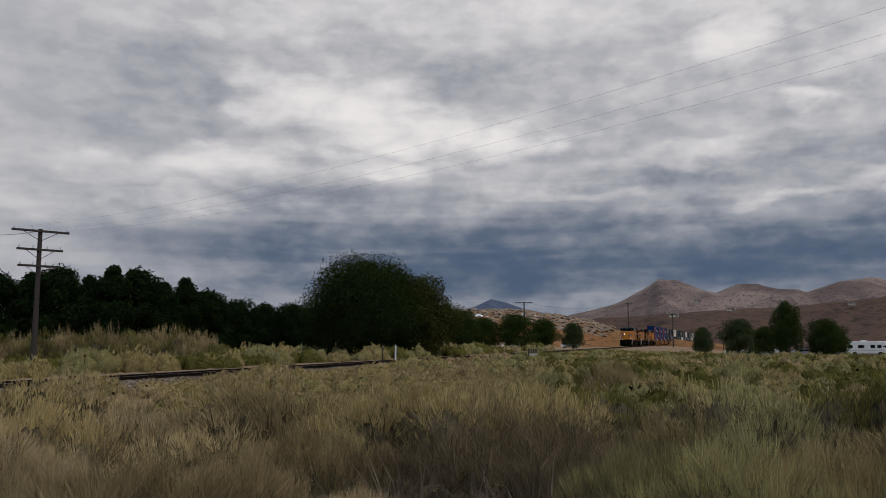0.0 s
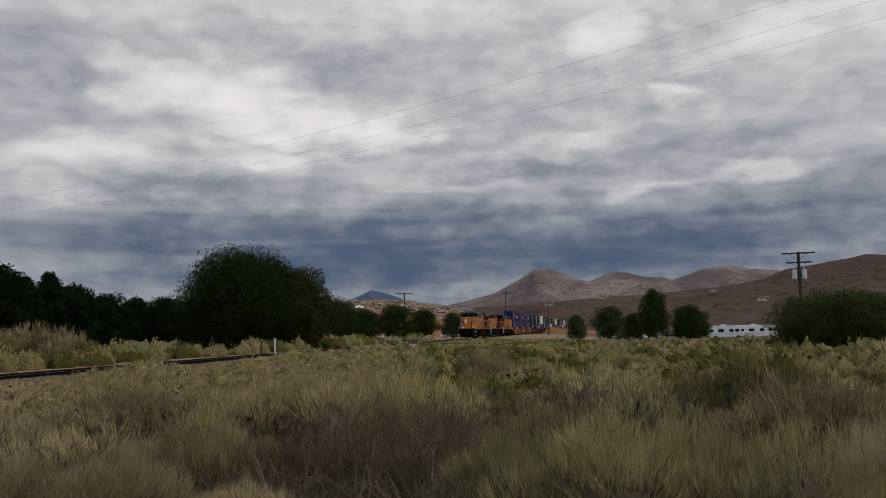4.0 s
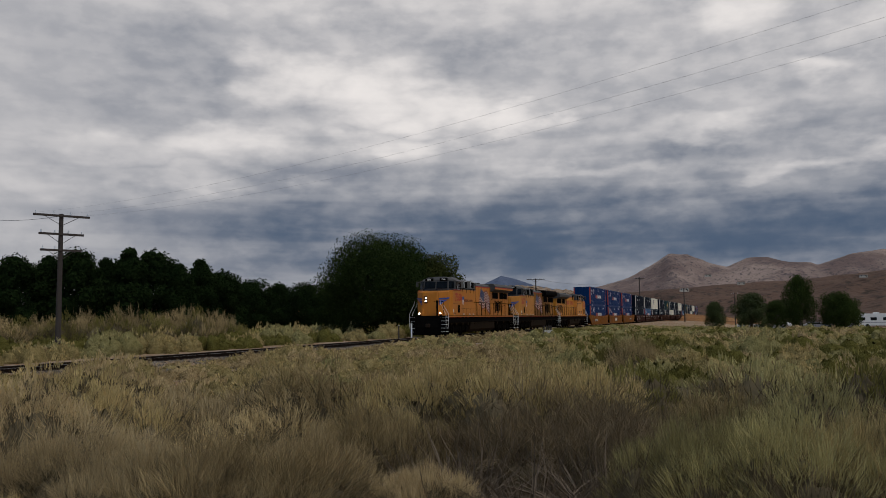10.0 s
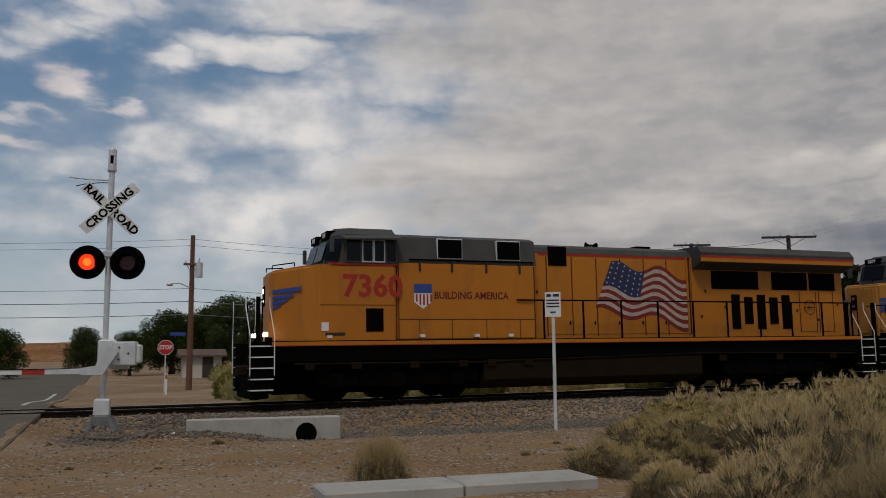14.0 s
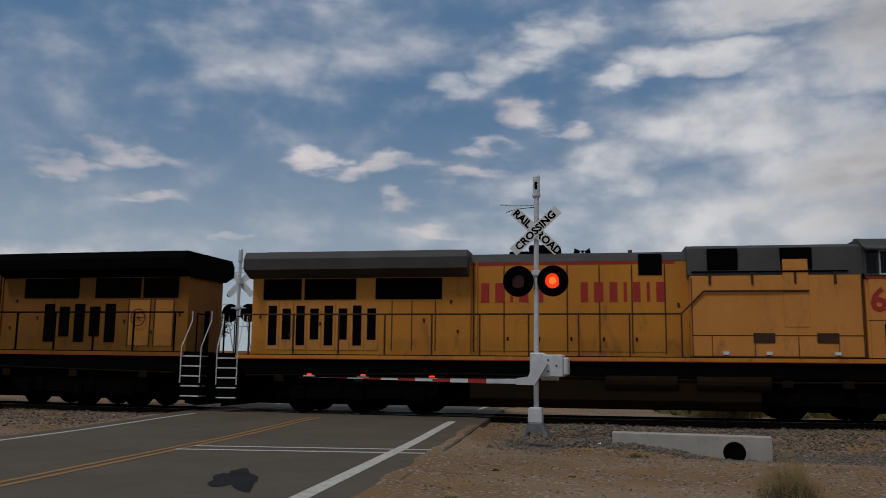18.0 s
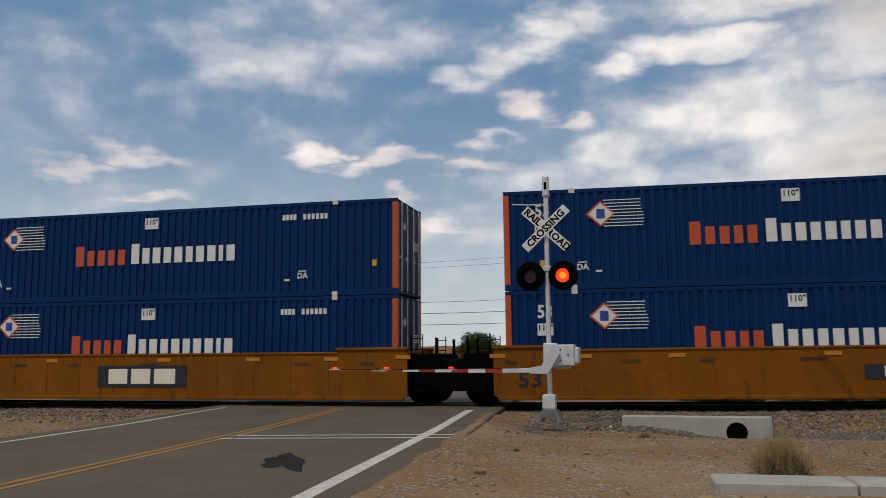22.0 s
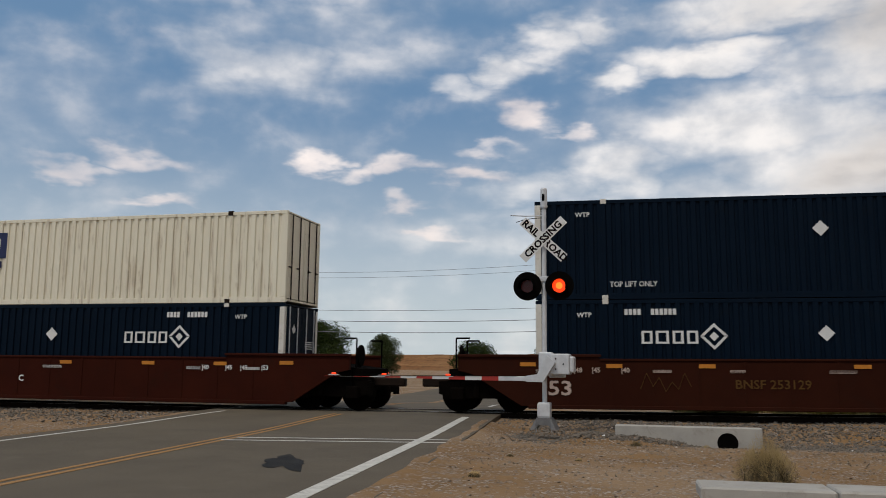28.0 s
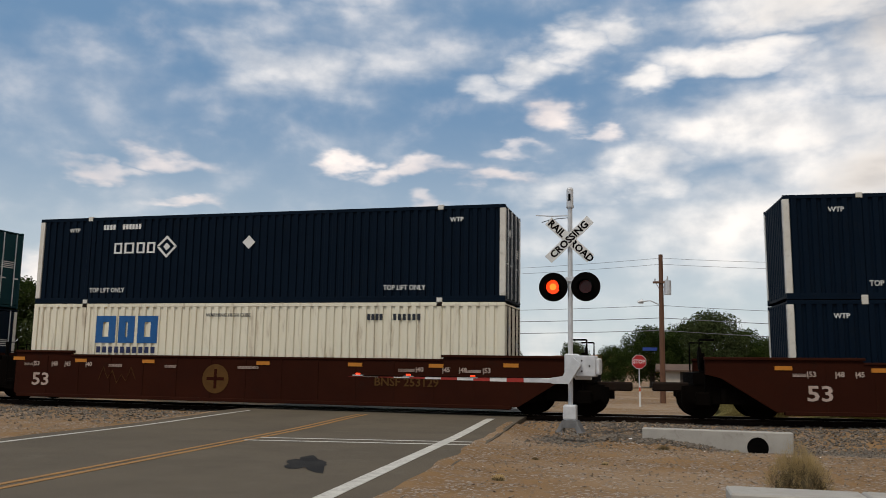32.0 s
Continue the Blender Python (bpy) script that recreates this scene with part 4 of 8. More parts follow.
        P("panel_seam", B(-9.2, -7.0, min(s * 1.5, s * 1.506), max(s * 1.5, s * 1.506), 2.50, 2.515), SEAM)
        P("panel_seam", B(-6.9, -2.6, min(s * 1.42, s * 1.427), max(s * 1.42, s * 1.427), 2.13, 2.15), SEAM)
    hood = bmesh.new()
    prism(hood, [(-1.0, 1.6), (-1.0, 4.08), (-0.92, 4.24), (0.92, 4.24), (1.0, 4.08), (1.0, 1.6)], "x", -3.1, 10.25)
    P("long_hood", hood, hood_paint, "yellow engine hood")
    cap = bmesh.new()
    prism(cap, [(-1.012, 4.10), (-0.93, 4.26), (-0.7, 4.36), (0.7, 4.36), (0.93, 4.26), (1.012, 4.10)], "x", -3.1, 3.6)
    P("hood_roof", cap, HARBOR, "grey hood roof")
    for s in (-1, 1):
        P("hood_stripe", B(-2.2, 3.6, min(s * 1.0, s * 1.008), max(s * 1.0, s * 1.008), 4.02, 4.095), RED, "red stripe")
        P("hood_vent", B(-1.85, -1.2, min(s * 1.0, s * 1.03), max(s * 1.0, s * 1.03), 3.72, 4.28), BLACKISH)
        # doors along the hood
        x = -1.9
        while x < 3.2:
            P("hood_door", B(x, x + 0.86, min(s * 1.0, s * 1.014), max(s * 1.0, s * 1.014), 1.72, 3.95, bevel=0.008), hood_paint)
            P("door_seam", B(x - 0.034, x - 0.006, min(s * 1.0, s * 1.012), max(s * 1.0, s * 1.012), 1.66, 4.0), SEAM)
            P("door_latch", B(x + 0.75, x + 0.80, min(s * 1.014, s * 1.03), max(s * 1.014, s * 1.03), 2.0, 2.1), BLACKISH)
            x += 0.90
        for i in range(3):
            xx = 3.35 + i * 0.1
            P("hood_rib", B(xx, xx + 0.035, min(s * 1.0, s * 1.05), max(s * 1.0, s * 1.05), 1.7, 4.1), SEAM if i == 1 else hood_paint)
        for xx in (-6.93, -2.60):
            P("panel_seam", B(xx, xx + 0.03, min(s * 1.42, s * 1.427), max(s * 1.42, s * 1.427), 1.62, 3.62), SEAM)
        for xx in (-6.3, -5.3, -4.2, -3.1):
            P("cabinet_strut", B(xx, xx + 0.06, min(s * 1.40, s * 1.45), max(s * 1.40, s * 1.45), 3.42, 3.74), SEAM)
            P("panel_seam", B(xx, xx + 0.02, min(s * 1.42, s * 1.426), max(s * 1.42, s * 1.426), 1.62, 2.13), SEAM)
        for xx, zz in ((-2.6, 2.35), (-2.3, 2.9), (3.9, 2.2), (4.1, 3.0), (4.9, 2.5), (8.05, 2.4), (9.0, 2.1), (9.95, 2.6)):
            P("hasp", B(xx, xx + 0.06, min(s * 1.0, s * 1.03), max(s * 1.0, s * 1.03), zz, zz + 0.09), SEAM)
        for xx in (8.22, 8.98, 9.12, 9.78) if modern else (4.6, 5.3, 5.9):
            P("door_seam", B(xx - 0.02, xx + 0.005, min(s * 1.0, s * 1.013), max(s * 1.0, s * 1.013), 1.72, 3.08), SEAM)
    # radiator end with its broad overhanging roof
    rad = bmesh.new()
    prism(rad, [(-1.02, 3.72), (-1.50, 3.92), (-1.52, 4.22), (-1.35, 4.42), (1.35, 4.42), (1.52, 4.22), (1.50, 3.92), (1.02, 3.72)], "x", 3.6, 10.36)
    P("radiator_roof", rad, BLACKISH if style == "mid" else HARBOR, "overhanging radiator roof")
    for s in (-1, 1):
        if style == "new":
            P("radiator_band", B(3.6, 10.3, min(s * 1.508, s * 1.518), max(s * 1.508, s * 1.518), 3.93, 4.06), paint)
            P("radiator_stripe", B(3.6, 10.3, min(s * 1.514, s * 1.526), max(s * 1.514, s * 1.526), 4.06, 4.12), RED)
        for a, b in ((4.4, 6.4), (7.0, 8.6), (8.7, 9.9)):
            P("radiator_intake", B(a, b, min(s * 1.0, s * 1.02), max(s * 1.0, s * 1.02), 3.12, 3.70), BLACKISH, "dark radiator intake")
        for k_, a in enumerate((5.2, 5.75, 6.3, 6.85, 7.4) if modern else [9.45 - 0.44 * i for i in range(8)]):
            if not modern:
                P("louvre_frame", B(a - 0.06, a + 0.34, min(s * 1.0, s * 1.014), max(s * 1.0, s * 1.014), 1.72, 3.06, bevel=0.006), paint)
            P("louvre_panel", B(a, a + (0.36 if modern else 0.27), min(s * 1.0, s * 1.020), max(s * 1.0, s * 1.020), 1.85 + (0.16 if k_ % 2 else 0), 2.95 - (0.08 if k_ % 2 else 0)), BLACKISH, "tall black louvre")
        if modern:
            P("access_door", B(8.25, 8.95, min(s * 1.0, s * 1.016), max(s * 1.0, s * 1.016), 1.75, 3.05, bevel=0.008), paint)
        if modern:
            P("access_door", B(9.15, 9.75, min(s * 1.0, s * 1.016), max(s * 1.0, s * 1.016), 1.75, 3.05, bevel=0.008), paint)
    for s in (-1, 1):
        for k, (xx, r) in enumerate(((-3.6, 0.24), (-1.2, 0.24)) if not modern else ()):
            P("air_tank", C((xx - 0.95, s * 1.28, 0.95), (xx + 0.95, s * 1.28, 0.95), r, seg=14), TANKM, "brown air tank")
        if not modern:
            for xx in (-8.6, -7.9):
                g_ = P("louvre_panel", B(xx - 0.42, xx + 0.2, min(s * 1.5, s * 1.515), max(s * 1.5, s * 1.515), 1.75, 2.42, bevel=0.01), SEAM, "brown louvre panel")
                for q in range(9):
                    z = 1.80 + q * 0.068
                    P("slat", B(xx - 0.38, xx + 0.16, min(s * 1.512, s * 1.53), max(s * 1.512, s * 1.53), z, z + 0.03), paint, "", g_)
            for xx in (-6.3, -4.7):
                P("grille", B(xx, xx + 0.55, min(s * 1.42, s * 1.432), max(s * 1.42, s * 1.432), 1.95, 2.2), SEAM, "small dark grille")
            P("cabinet_door", B(-5.6, -4.95, min(s * 1.42, s * 1.432), max(s * 1.42, s * 1.432), 2.35, 4.05, bevel=0.008), paint)
        if not modern:
            continue
        wheel = bmesh.new()
        for i in range(20):
            a0, a1 = i / 20 * math.tau, (i + 1) / 20 * math.tau
            cyl(wheel, (8.6 + 0.24 * math.cos(a0), s * 1.08, 2.55 + 0.24 * math.sin(a0)), (8.6 + 0.24 * math.cos(a1), s * 1.08, 2.55 + 0.24 * math.sin(a1)), 0.014, seg=5)
        cyl(wheel, (8.36, s * 1.07, 2.55), (8.84, s * 1.07, 2.55), 0.012, seg=5)
        cyl(wheel, (8.6, s * 1.0, 2.55), (8.6, s * 1.09, 2.55), 0.03, seg=8)
        P("hand_brake", wheel, SEAM, "dark hand brake wheel")
    # roof fittings
    if style == "old":
        P("dynamic_brake_hatch", B(1.0, 1.9, -0.6, 0.6, 4.30, 4.62, bevel=0.04), BLACKISH, "black square roof stack")
    for xx in (-6.2, -4.6, -3.2):
        P("roof_panel", B(xx - 0.5, xx + 0.5, -0.8, 0.8, 4.44, 4.49, bevel=0.01), HARBOR)
    for xx in (4.6, 6.2, 7.8, 9.2):
        P("radiator_cover", B(xx - 0.6, xx + 0.6, -1.1, 1.1, 4.41, 4.46, bevel=0.01), HARBOR if style != "mid" else BLACKISH)
    for s in (-1, 1):
        for xx in (-9.6, -8.3, -6.6, -5.1, -4.2, -3.0, 4.2, 6.6, 9.0):
            P("frame_fitting", B(xx, xx + 0.28, min(s * 1.40, s * 1.47), max(s * 1.40, s * 1.47), 0.86, 1.04, bevel=0.01), TANKM, "brown frame fitting")
        P("brake_pipe", pipe([(-9.9, s * 1.44, 1.02), (-4.6, s * 1.44, 0.98), (3.6, s * 1.44, 1.12), (10.2, s * 1.44, 1.02)], 0.022, 5), TANKM, "brown air pipe")
    P("exhaust_stack", B(1.9, 2.5, -0.35, 0.35, 4.34, 4.48, bevel=0.03), BLACKISH, "black exhaust stack")
    horn = bmesh.new()
    cyl(horn, (0.35, 0, 4.3), (0.35, 0, 4.50), 0.03)
    for dx in (-0.22, 0.0, 0.25):
        cyl(horn, (0.35 + dx * 0.3, 0.1 * dx, 4.48), (0.35 + dx, 0.1 * dx, 4.52), 0.03, 0.075, seg=8)
    P("horn", horn, BLACKISH, "black air horn")
    P("roof_box", B(-8.2, -7.5, -0.5, 0.5, 4.52, 4.64, bevel=0.03), HARBOR)
    P("roof_dome", C((-7.2, 0.3, 4.55), (-7.2, 0.3, 4.68), 0.16, 0.1, seg=10), HARBOR)
    # handrails, stanchions, steps
    for s in (-1, 1):
        y = s * 1.46
        P("handrail", pipe([(-3.2, y, 2.68), (10.4, y, 2.68)] if modern else [(-5.6, y, 3.25), (-2.9, y, 3.25), (-2.3, y, 2.68), (10.4, y, 2.68)], 0.022), BLACKISH if modern else SEAM, "walkway handrail")
        x = -2.3
        while x < 10.5:
            P("stanchion", B(x - 0.022, x + 0.022, y - 0.022, y + 0.022, 1.6, 2.68), BLACKISH if modern else SEAM)
            x += 1.38
        for e in (-1, 1):
            xa, xb = e * 10.45, e * 11.05
            lo, hi = min(xa, xb), max(xa, xb)
            P("step_well", B(lo, hi, min(s * 1.05, s * 1.48), max(s * 1.05, s * 1.48), 0.3, 1.58), BLACKISH, "black step well")
            for k in range(5):
                z = 0.38 + k * 0.27
                P("step_tread", B(lo, hi, min(s * 1.1, s * 1.52), max(s * 1.1, s * 1.52), z, z + 0.03), WHITE, "white step edge")
            for xx in (lo - 0.02, hi + 0.02):
                P("grab_rail", pipe([(xx, s * 1.53, 0.75), (xx, s * 1.53, 1.72), (xx + e * 0.05, s * 1.10, 2.46), (xx + e * 0.05, s * 1.10, 2.72)], 0.014), WHITE, "white grab rail")
    for e in (-1, 1):
        P("end_rail", pipe([(e * 10.7, -1.2, 1.6), (e * 10.7, -1.2, 2.65), (e * 10.7, -0.4, 2.65)], 0.02), BLACKISH)
        P("end_rail", pipe([(e * 10.7, 1.2, 1.6), (e * 10.7, 1.2, 2.65), (e * 10.7, 0.4, 2.65)], 0.02), BLACKISH)
        P("end_post", B(e * 10.72 - 0.05, e * 10.72 + 0.05, -0.75, -0.62, 1.5, 2.75), BLACKISH)
    # paintwork: number, plain shield, plain winged mark, flag or big plain bars
    for s in (-1, 1):
        letters(number, 0.80, RED, L, face(-7.70 if style == "new" else -7.95, s * 1.506, 2.98, s), "road_number", stretch=1.10, bold=0.022)
        if style in ("new", "mid"):
            shield = [(-0.26, 0.30), (0.26, 0.30), (0.27, -0.18), (0.0, -0.36), (-0.27, -0.18)]
            flat_shape("shield", [shield], WHITE, L, face(-6.18, s * 1.424, 2.78, s), "plain blue, white and red shield")
            flat_shape("shield_top", [rect(-0.27, 0.27, 0.06, 0.31)], WINGBLUE, L, face(-6.18, s * 1.428, 2.78, s))
            flat_shape("shield_bars", [rect(-0.22 + 0.11 * i, -0.17 + 0.11 * i, -0.17 if i in (0, 4) else -0.26, 0.04) for i in range(5)], RED, L, face(-6.18, s * 1.428, 2.78, s))
        if style == "new":
            letters("BUILDING AMERICA", 0.27, SLOGAN, L, face(-4.65, s * 1.426, 2.78, s), "slogan", stretch=0.98, bold=0.006)
        if style in ("new", "mid"):
            flag(L, s, s * 1.018, 0.45 if s < 0 else -3.4, 3.4 if s < 0 else -0.45, 2.05, 3.8)
        if style == "old":
            w1, w2 = [0.24, 0.26, 0.09, 0.26, 0.26], [0.20, 0.26, 0.22, 0.09, 0.20, 0.09, 0.22]
            for ws, xx in ((w1, 2.35 if s > 0 else -0.75), (w2, -0.75 if s > 0 else 2.35)):
                for b_ in bars(ws, 0.17, 0.52, 0.0, -0.26):
                    flat_shape("name_bar", [b_], RED, L, face(xx, s * 1.02, 3.28, s), "plain red bar")
        for xx in (-9.0, -6.3, -4.6, -3.5):
            P("reflector", B(xx, xx + 0.14, min(s * 1.424, s * 1.508), max(s * 1.424, s * 1.508), 1.66, 1.74), WHITE)
        if style != "old":
            wing = [[(0.0, 0.30), (0.96, 0.36), (0.90, 0.25), (0.0, 0.19)]]
            for k in range(3):
                wing.append([(0.0, 0.13 - 0.13 * k), (0.72 - 0.20 * k, 0.19 - 0.12 * k), (0.64 - 0.20 * k, 0.10 - 0.12 * k), (0.0, 0.04 - 0.13 * k)])
            turn = 45.8 if s > 0 else -45.8      # the cut corner of the nose
            m = Matrix.Translation((-10.33, s * 0.70, 2.62)) @ Euler((radians(90), 0, radians(turn if s < 0 else turn + 180))).to_matrix().to_4x4() @ pose(0, 0, 0.012)
            flat_shape("wing_mark", [[(x if s < 0 else -x, y) for x, y in p] for p in wing], WINGBLUE, L, m, "plain blue wing shape")
    for me in {o.data for o in L.children_recursive}:
        me.transform(Matrix.Diagonal((0.96 if style == "old" else 0.985, 1, 1.03 if style == "old" else 1.05, 1)))
    return L


LOCOS = [(locomotive("yellow six-axle diesel locomotive with grey roof and waving flag", "7360", "new", ARMOUR), -159.5, 0),
         (locomotive("grimy yellow diesel locomotive with faded flag, second in the train", "5677", "mid", ARMOUR_MID, hood_paint=SOOTYHOOD), -136.9, 0),
         (locomotive("faded yellow diesel locomotive running backwards with plain red side bars", "6525", "old", ARMOUR_FADED, modern=False, hood_paint=ARMOUR_OLD), -114.95, 180)]


# ---- well cars ----
WELL_CACHE = {}


def well_meshes(colour, lead, tail):
    key = (colour.name, lead, tail)
    if key in WELL_CACHE:
        return WELL_CACHE[key]
    lo = [(-10.3, 1.62), (-10.3, 1.22), (-9.9, 1.12), (-8.5, 0.24)] if lead else [(-8.42, 1.62), (-8.42, 0.30), (-8.3, 0.24)]
    hi = [(8.5, 0.24), (9.9, 1.12), (10.3, 1.22), (10.3, 1.62)] if tail else [(8.3, 0.24), (8.42, 0.30), (8.42, 1.62)]
    outline = lo + hi + [(6.35, 1.62), (6.22, 1.50), (-6.22, 1.50), (-6.35, 1.62)]
    x0, x1 = (-10.3 if lead else -8.42), (10.3 if tail else 8.42)
    both = []
    for side in (-1, 1):      # the two sides are mirror images across the track
        y = lambda p, q, side=side: (min(side * p, side * q), max(side * p, side * q))
        out = [("well_side", prism(bmesh.new(), outline, "y", *y(1.40, 1.53)))]
        ch = bmesh.new()
        box(ch, -6.3, 6.3, *y(1.36, 1.56), 1.49, 1.56, bevel=0.015)
        box(ch, -8.3, 8.3, *y(1.36, 1.56), 0.16, 0.27, bevel=0.015)
        for a, b in ((x0 - 0.02, -6.25), (6.25, x1 + 0.02)):
            box(ch, a, b, *y(1.36, 1.58), 1.60, 1.68, bevel=0.015)
        out.append(("side_chord", ch))
        out.append(("stiffener", box(bmesh.new(), -0.03, 0.03, *y(1.528, 1.544), 0.27, 1.49)))
        for n, bm in out:
            bmesh.ops.recalc_face_normals(bm, faces=bm.faces)
            me = mesh_of(bm, n)
            me.materials.append(colour)
            both.append((n, me))
    WELL_CACHE[key] = both
    return both


def well_car(colour, label, marks, deep=True, lead=False, tail=False):
    """One unit of an articulated well car, x along the track, both sides alike."""
    Wc = thing("well_car", label, "rail car", "well cars of the train")
    for n, me in well_meshes(colour, lead, tail):
        for x in ([-7.2 + 1.2 * i for i in range(13)] if n == "stiffener" else [0.0]):
            part(n, me, colour, Wc).matrix_basis = pose(x, 0, 0)
    part("floor_frame", prism(bmesh.new(), [(-8.2, 0.24), (8.2, 0.24), (8.2, 0.34), (-8.2, 0.34)], "y", -1.4, 1.4), UNDER, Wc)
    for e in (-1, 1):
        last = (e < 0 and lead) or (e > 0 and tail)
        bm = bmesh.new()
        end = 10.6 if last else 9.6
        prism(bm, [(e * 8.2, 0.9), (e * end, 0.95), (e * end, 1.25), (e * 9.0, 1.45), (e * 8.2, 1.45)], "y", -1.1 if not last else -1.3, 1.1 if not last else 1.3)
        part("end_platform", bm, colour if not deep else UNDER, Wc, "car end platform")
        part("bulkhead", B(min(e * 8.15, e * 8.25), max(e * 8.15, e * 8.25), -1.4, 1.4, 0.3, 1.6), colour, Wc)
        if last:
            part("coupler", B(min(e * 10.5, e * 11.6), max(e * 10.5, e * 11.6), -0.15, 0.15, 0.72, 0.98, bevel=0.04), RUST, Wc, "rusty coupler")
            wheelset_truck(Wc, (e * 8.75, e * 10.35), 2, 0.95)
            for s in (-1, 1):
                part("grab_post", pipe([(e * 10.4, s * 1.2, 1.2), (e * 10.4, s * 1.2, 2.15), (e * 10.0, s * 1.2, 2.15)], 0.025), BLACKISH, Wc, "upright grab rail")
                part("step_ladder", pipe([(e * 10.3, s * 1.35, 0.45), (e * 10.3, s * 1.35, 1.3)], 0.02), BLACKISH, Wc)
            part("brake_wheel", C((e * 10.3, -0.6, 1.65), (e * 10.36, -0.6, 1.65), 0.32, seg=16), UNDER, Wc, "brown brake wheel")
            part("brake_stand", B(min(e * 10.2, e * 10.3), max(e * 10.2, e * 10.3), -0.7, -0.5, 1.2, 1.8), BLACKISH, Wc)
        else:
            part("connector", B(min(e * 9.4, e * 9.72), max(e * 9.4, e * 9.72), -0.4, 0.4, 0.85, 1.3, bevel=0.05), BLACKISH, Wc, "black articulated connector")
            if e > 0:
                wheelset_truck(Wc, (e * 9.62 - 0.88, e * 9.62 + 0.88), 2, 0.95)
            # added dark block fills the shaded gap between two units
            part("end_mass", B(min(e * 8.44, e * 9.3), max(e * 8.44, e * 9.3), -1.25, 1.25, 0.45, 1.5, bevel=0.04), UNDER, Wc, "dark filler block standing for shade between units")
            for s in (-1, 1):
                lad = bmesh.new()
                for xx in (8.52, 8.86):
                    cyl(lad, (e * xx, s * 1.42, 0.5), (e * xx, s * 1.42, 2.05), 0.018, seg=5)
                for q in range(5):
                    cyl(lad, (e * 8.52, s * 1.42, 0.65 + 0.32 * q), (e * 8.86, s * 1.42, 0.65 + 0.32 * q), 0.014, seg=5)
                part("end_ladder", lad, BLACKISH, Wc, "black end ladder")
                part("guard_post", B(e * 9.2 - 0.04, e * 9.2 + 0.04, s * 1.1 - 0.04, s * 1.1 + 0.04, 1.3, 1.95), BLACKISH, Wc)
    pale = DARKLET if colour is TTXY else FLAGWHITE if colour is OXIDE2 else WHITE
    for s in (-1, 1):
        y = s * 1.545
        letters("53", 0.56, pale, Wc, face(-7.4 if s < 0 else 7.4, y, 0.72, s), "size_number", stretch=1.25, bold=0.01)
        for x, tx in ((-7.6, "53"), (-6.9, "48"), (-6.4, "45"), (-5.6, "40"), (7.6, "53"), (6.9, "48"), (6.4, "45"), (5.6, "40")):
            if colour is not TTXY:
                letters("|" + tx, 0.19, pale, Wc, face(x if s < 0 else -x, y, 1.24, s), "gauge_mark", bold=0.004)
        for x in (-8.3, -5.9, -3.4, 0.6, 3.6, 6.1, 8.3):
            flat_shape("reflector", [rect(-0.22, 0.22, -0.055, 0.055)], DECAL_ORANGE, Wc, face(x, y, 1.36 if abs(x) < 8 else 1.4, s))
        for x, w in ((-4.6, 0.5), (-2.6, 0.4), (0.1, 0.7), (5.2, 0.5), (-7.9, 0.35), (7.2, 0.45)):
            flat_shape("small_print", [rect(-w / 2, w / 2, 0.03 * k, 0.03 * k + 0.014) for k in range(3)], pale, Wc, face(x, y, 1.18, s), "rows of small print")
        if marks == "dttx":
            flat_shape("mark_panel", [rect(-1.55, 1.55, -0.19, 0.19)], DARKLET, Wc, face(2.9 if tail else -4.2, y, 0.86, s), "black panel")
            letters("DTTX 727926", 0.385, WHITE, Wc, face(2.9 if tail else -4.2, y + s * 0.004, 0.86, s), "car_number", stretch=0.95, bold=0.004)
        elif marks == "ttx":
            flat_shape("mark_panel", [rect(-1.55, 1.55, -0.33, 0.33)], DARKLET, Wc, face(-0.15, y, 0.86, s), "black panel")
            flat_shape("mark_bars", bars([0.66, 0.66, 0.72], 0.14, 0.46, 0, -0.23), CREAM, Wc, face(-0.15, y + s * 0.004, 0.86, s), "plain pale bars")
        elif marks == "fec":
            letters("FEC 55529", 0.30, WHITE, Wc, face(-3.4, y, 0.82, s), "car_number", stretch=1.1, bold=0.006)
            letters("C", 0.28, WHITE, Wc, face(-1.05, y, 0.82, s), "unit_letter", bold=0.006)
        elif marks == "bnsf":
            letters("BNSF 253129", 0.34, FADEDGOLD, Wc, face(5.2 if tail else -1.7, y, 0.86, s), "car_number", stretch=1.05, bold=0.004, label="faded gold lettering")
            ring = bmesh.new()
            bmesh.ops.create_circle(ring, cap_ends=True, radius=0.45, segments=24)
            bmesh.ops.solidify(ring, geom=ring.faces[:], thickness=0.003)
            bmesh.ops.transform(ring, matrix=face(-1.0 if tail else 4.6, y, 0.86, s), verts=ring.verts)
            part("round_mark", ring, FADEDGOLD, Wc, "faded round gold mark")
            for r in (0.30,):
                flat_shape("round_mark_bars", [rect(-r, r, -0.05, 0.05), rect(-0.05, 0.05, -r, r)], OXIDE, Wc, face(-1.0 if tail else 4.6, y + s * 0.004, 0.86, s))
            rnd = random.Random(3)
            scr = []
            px = 2.0
            for k in range(9):
                h = 0.2 + 0.14 * math.sin(k * 2.1)
                scr.append((px + 0.17 * k, h if k % 2 else -h * 0.6))
            m = face(-5.2 if s < 0 else 4.0, y, 0.85, s)
            part("scribble", pipe([m @ Vector((a - 2.0, b, 0.004)) for a, b in scr], 0.008, 4), FADEDGOLD, Wc, "faded spray scribble")
    return Wc


# ---- containers ----
BOX_L, BOX_W, BOX_H = 16.15, 2.6, 2.88
BOX_CACHE = {}


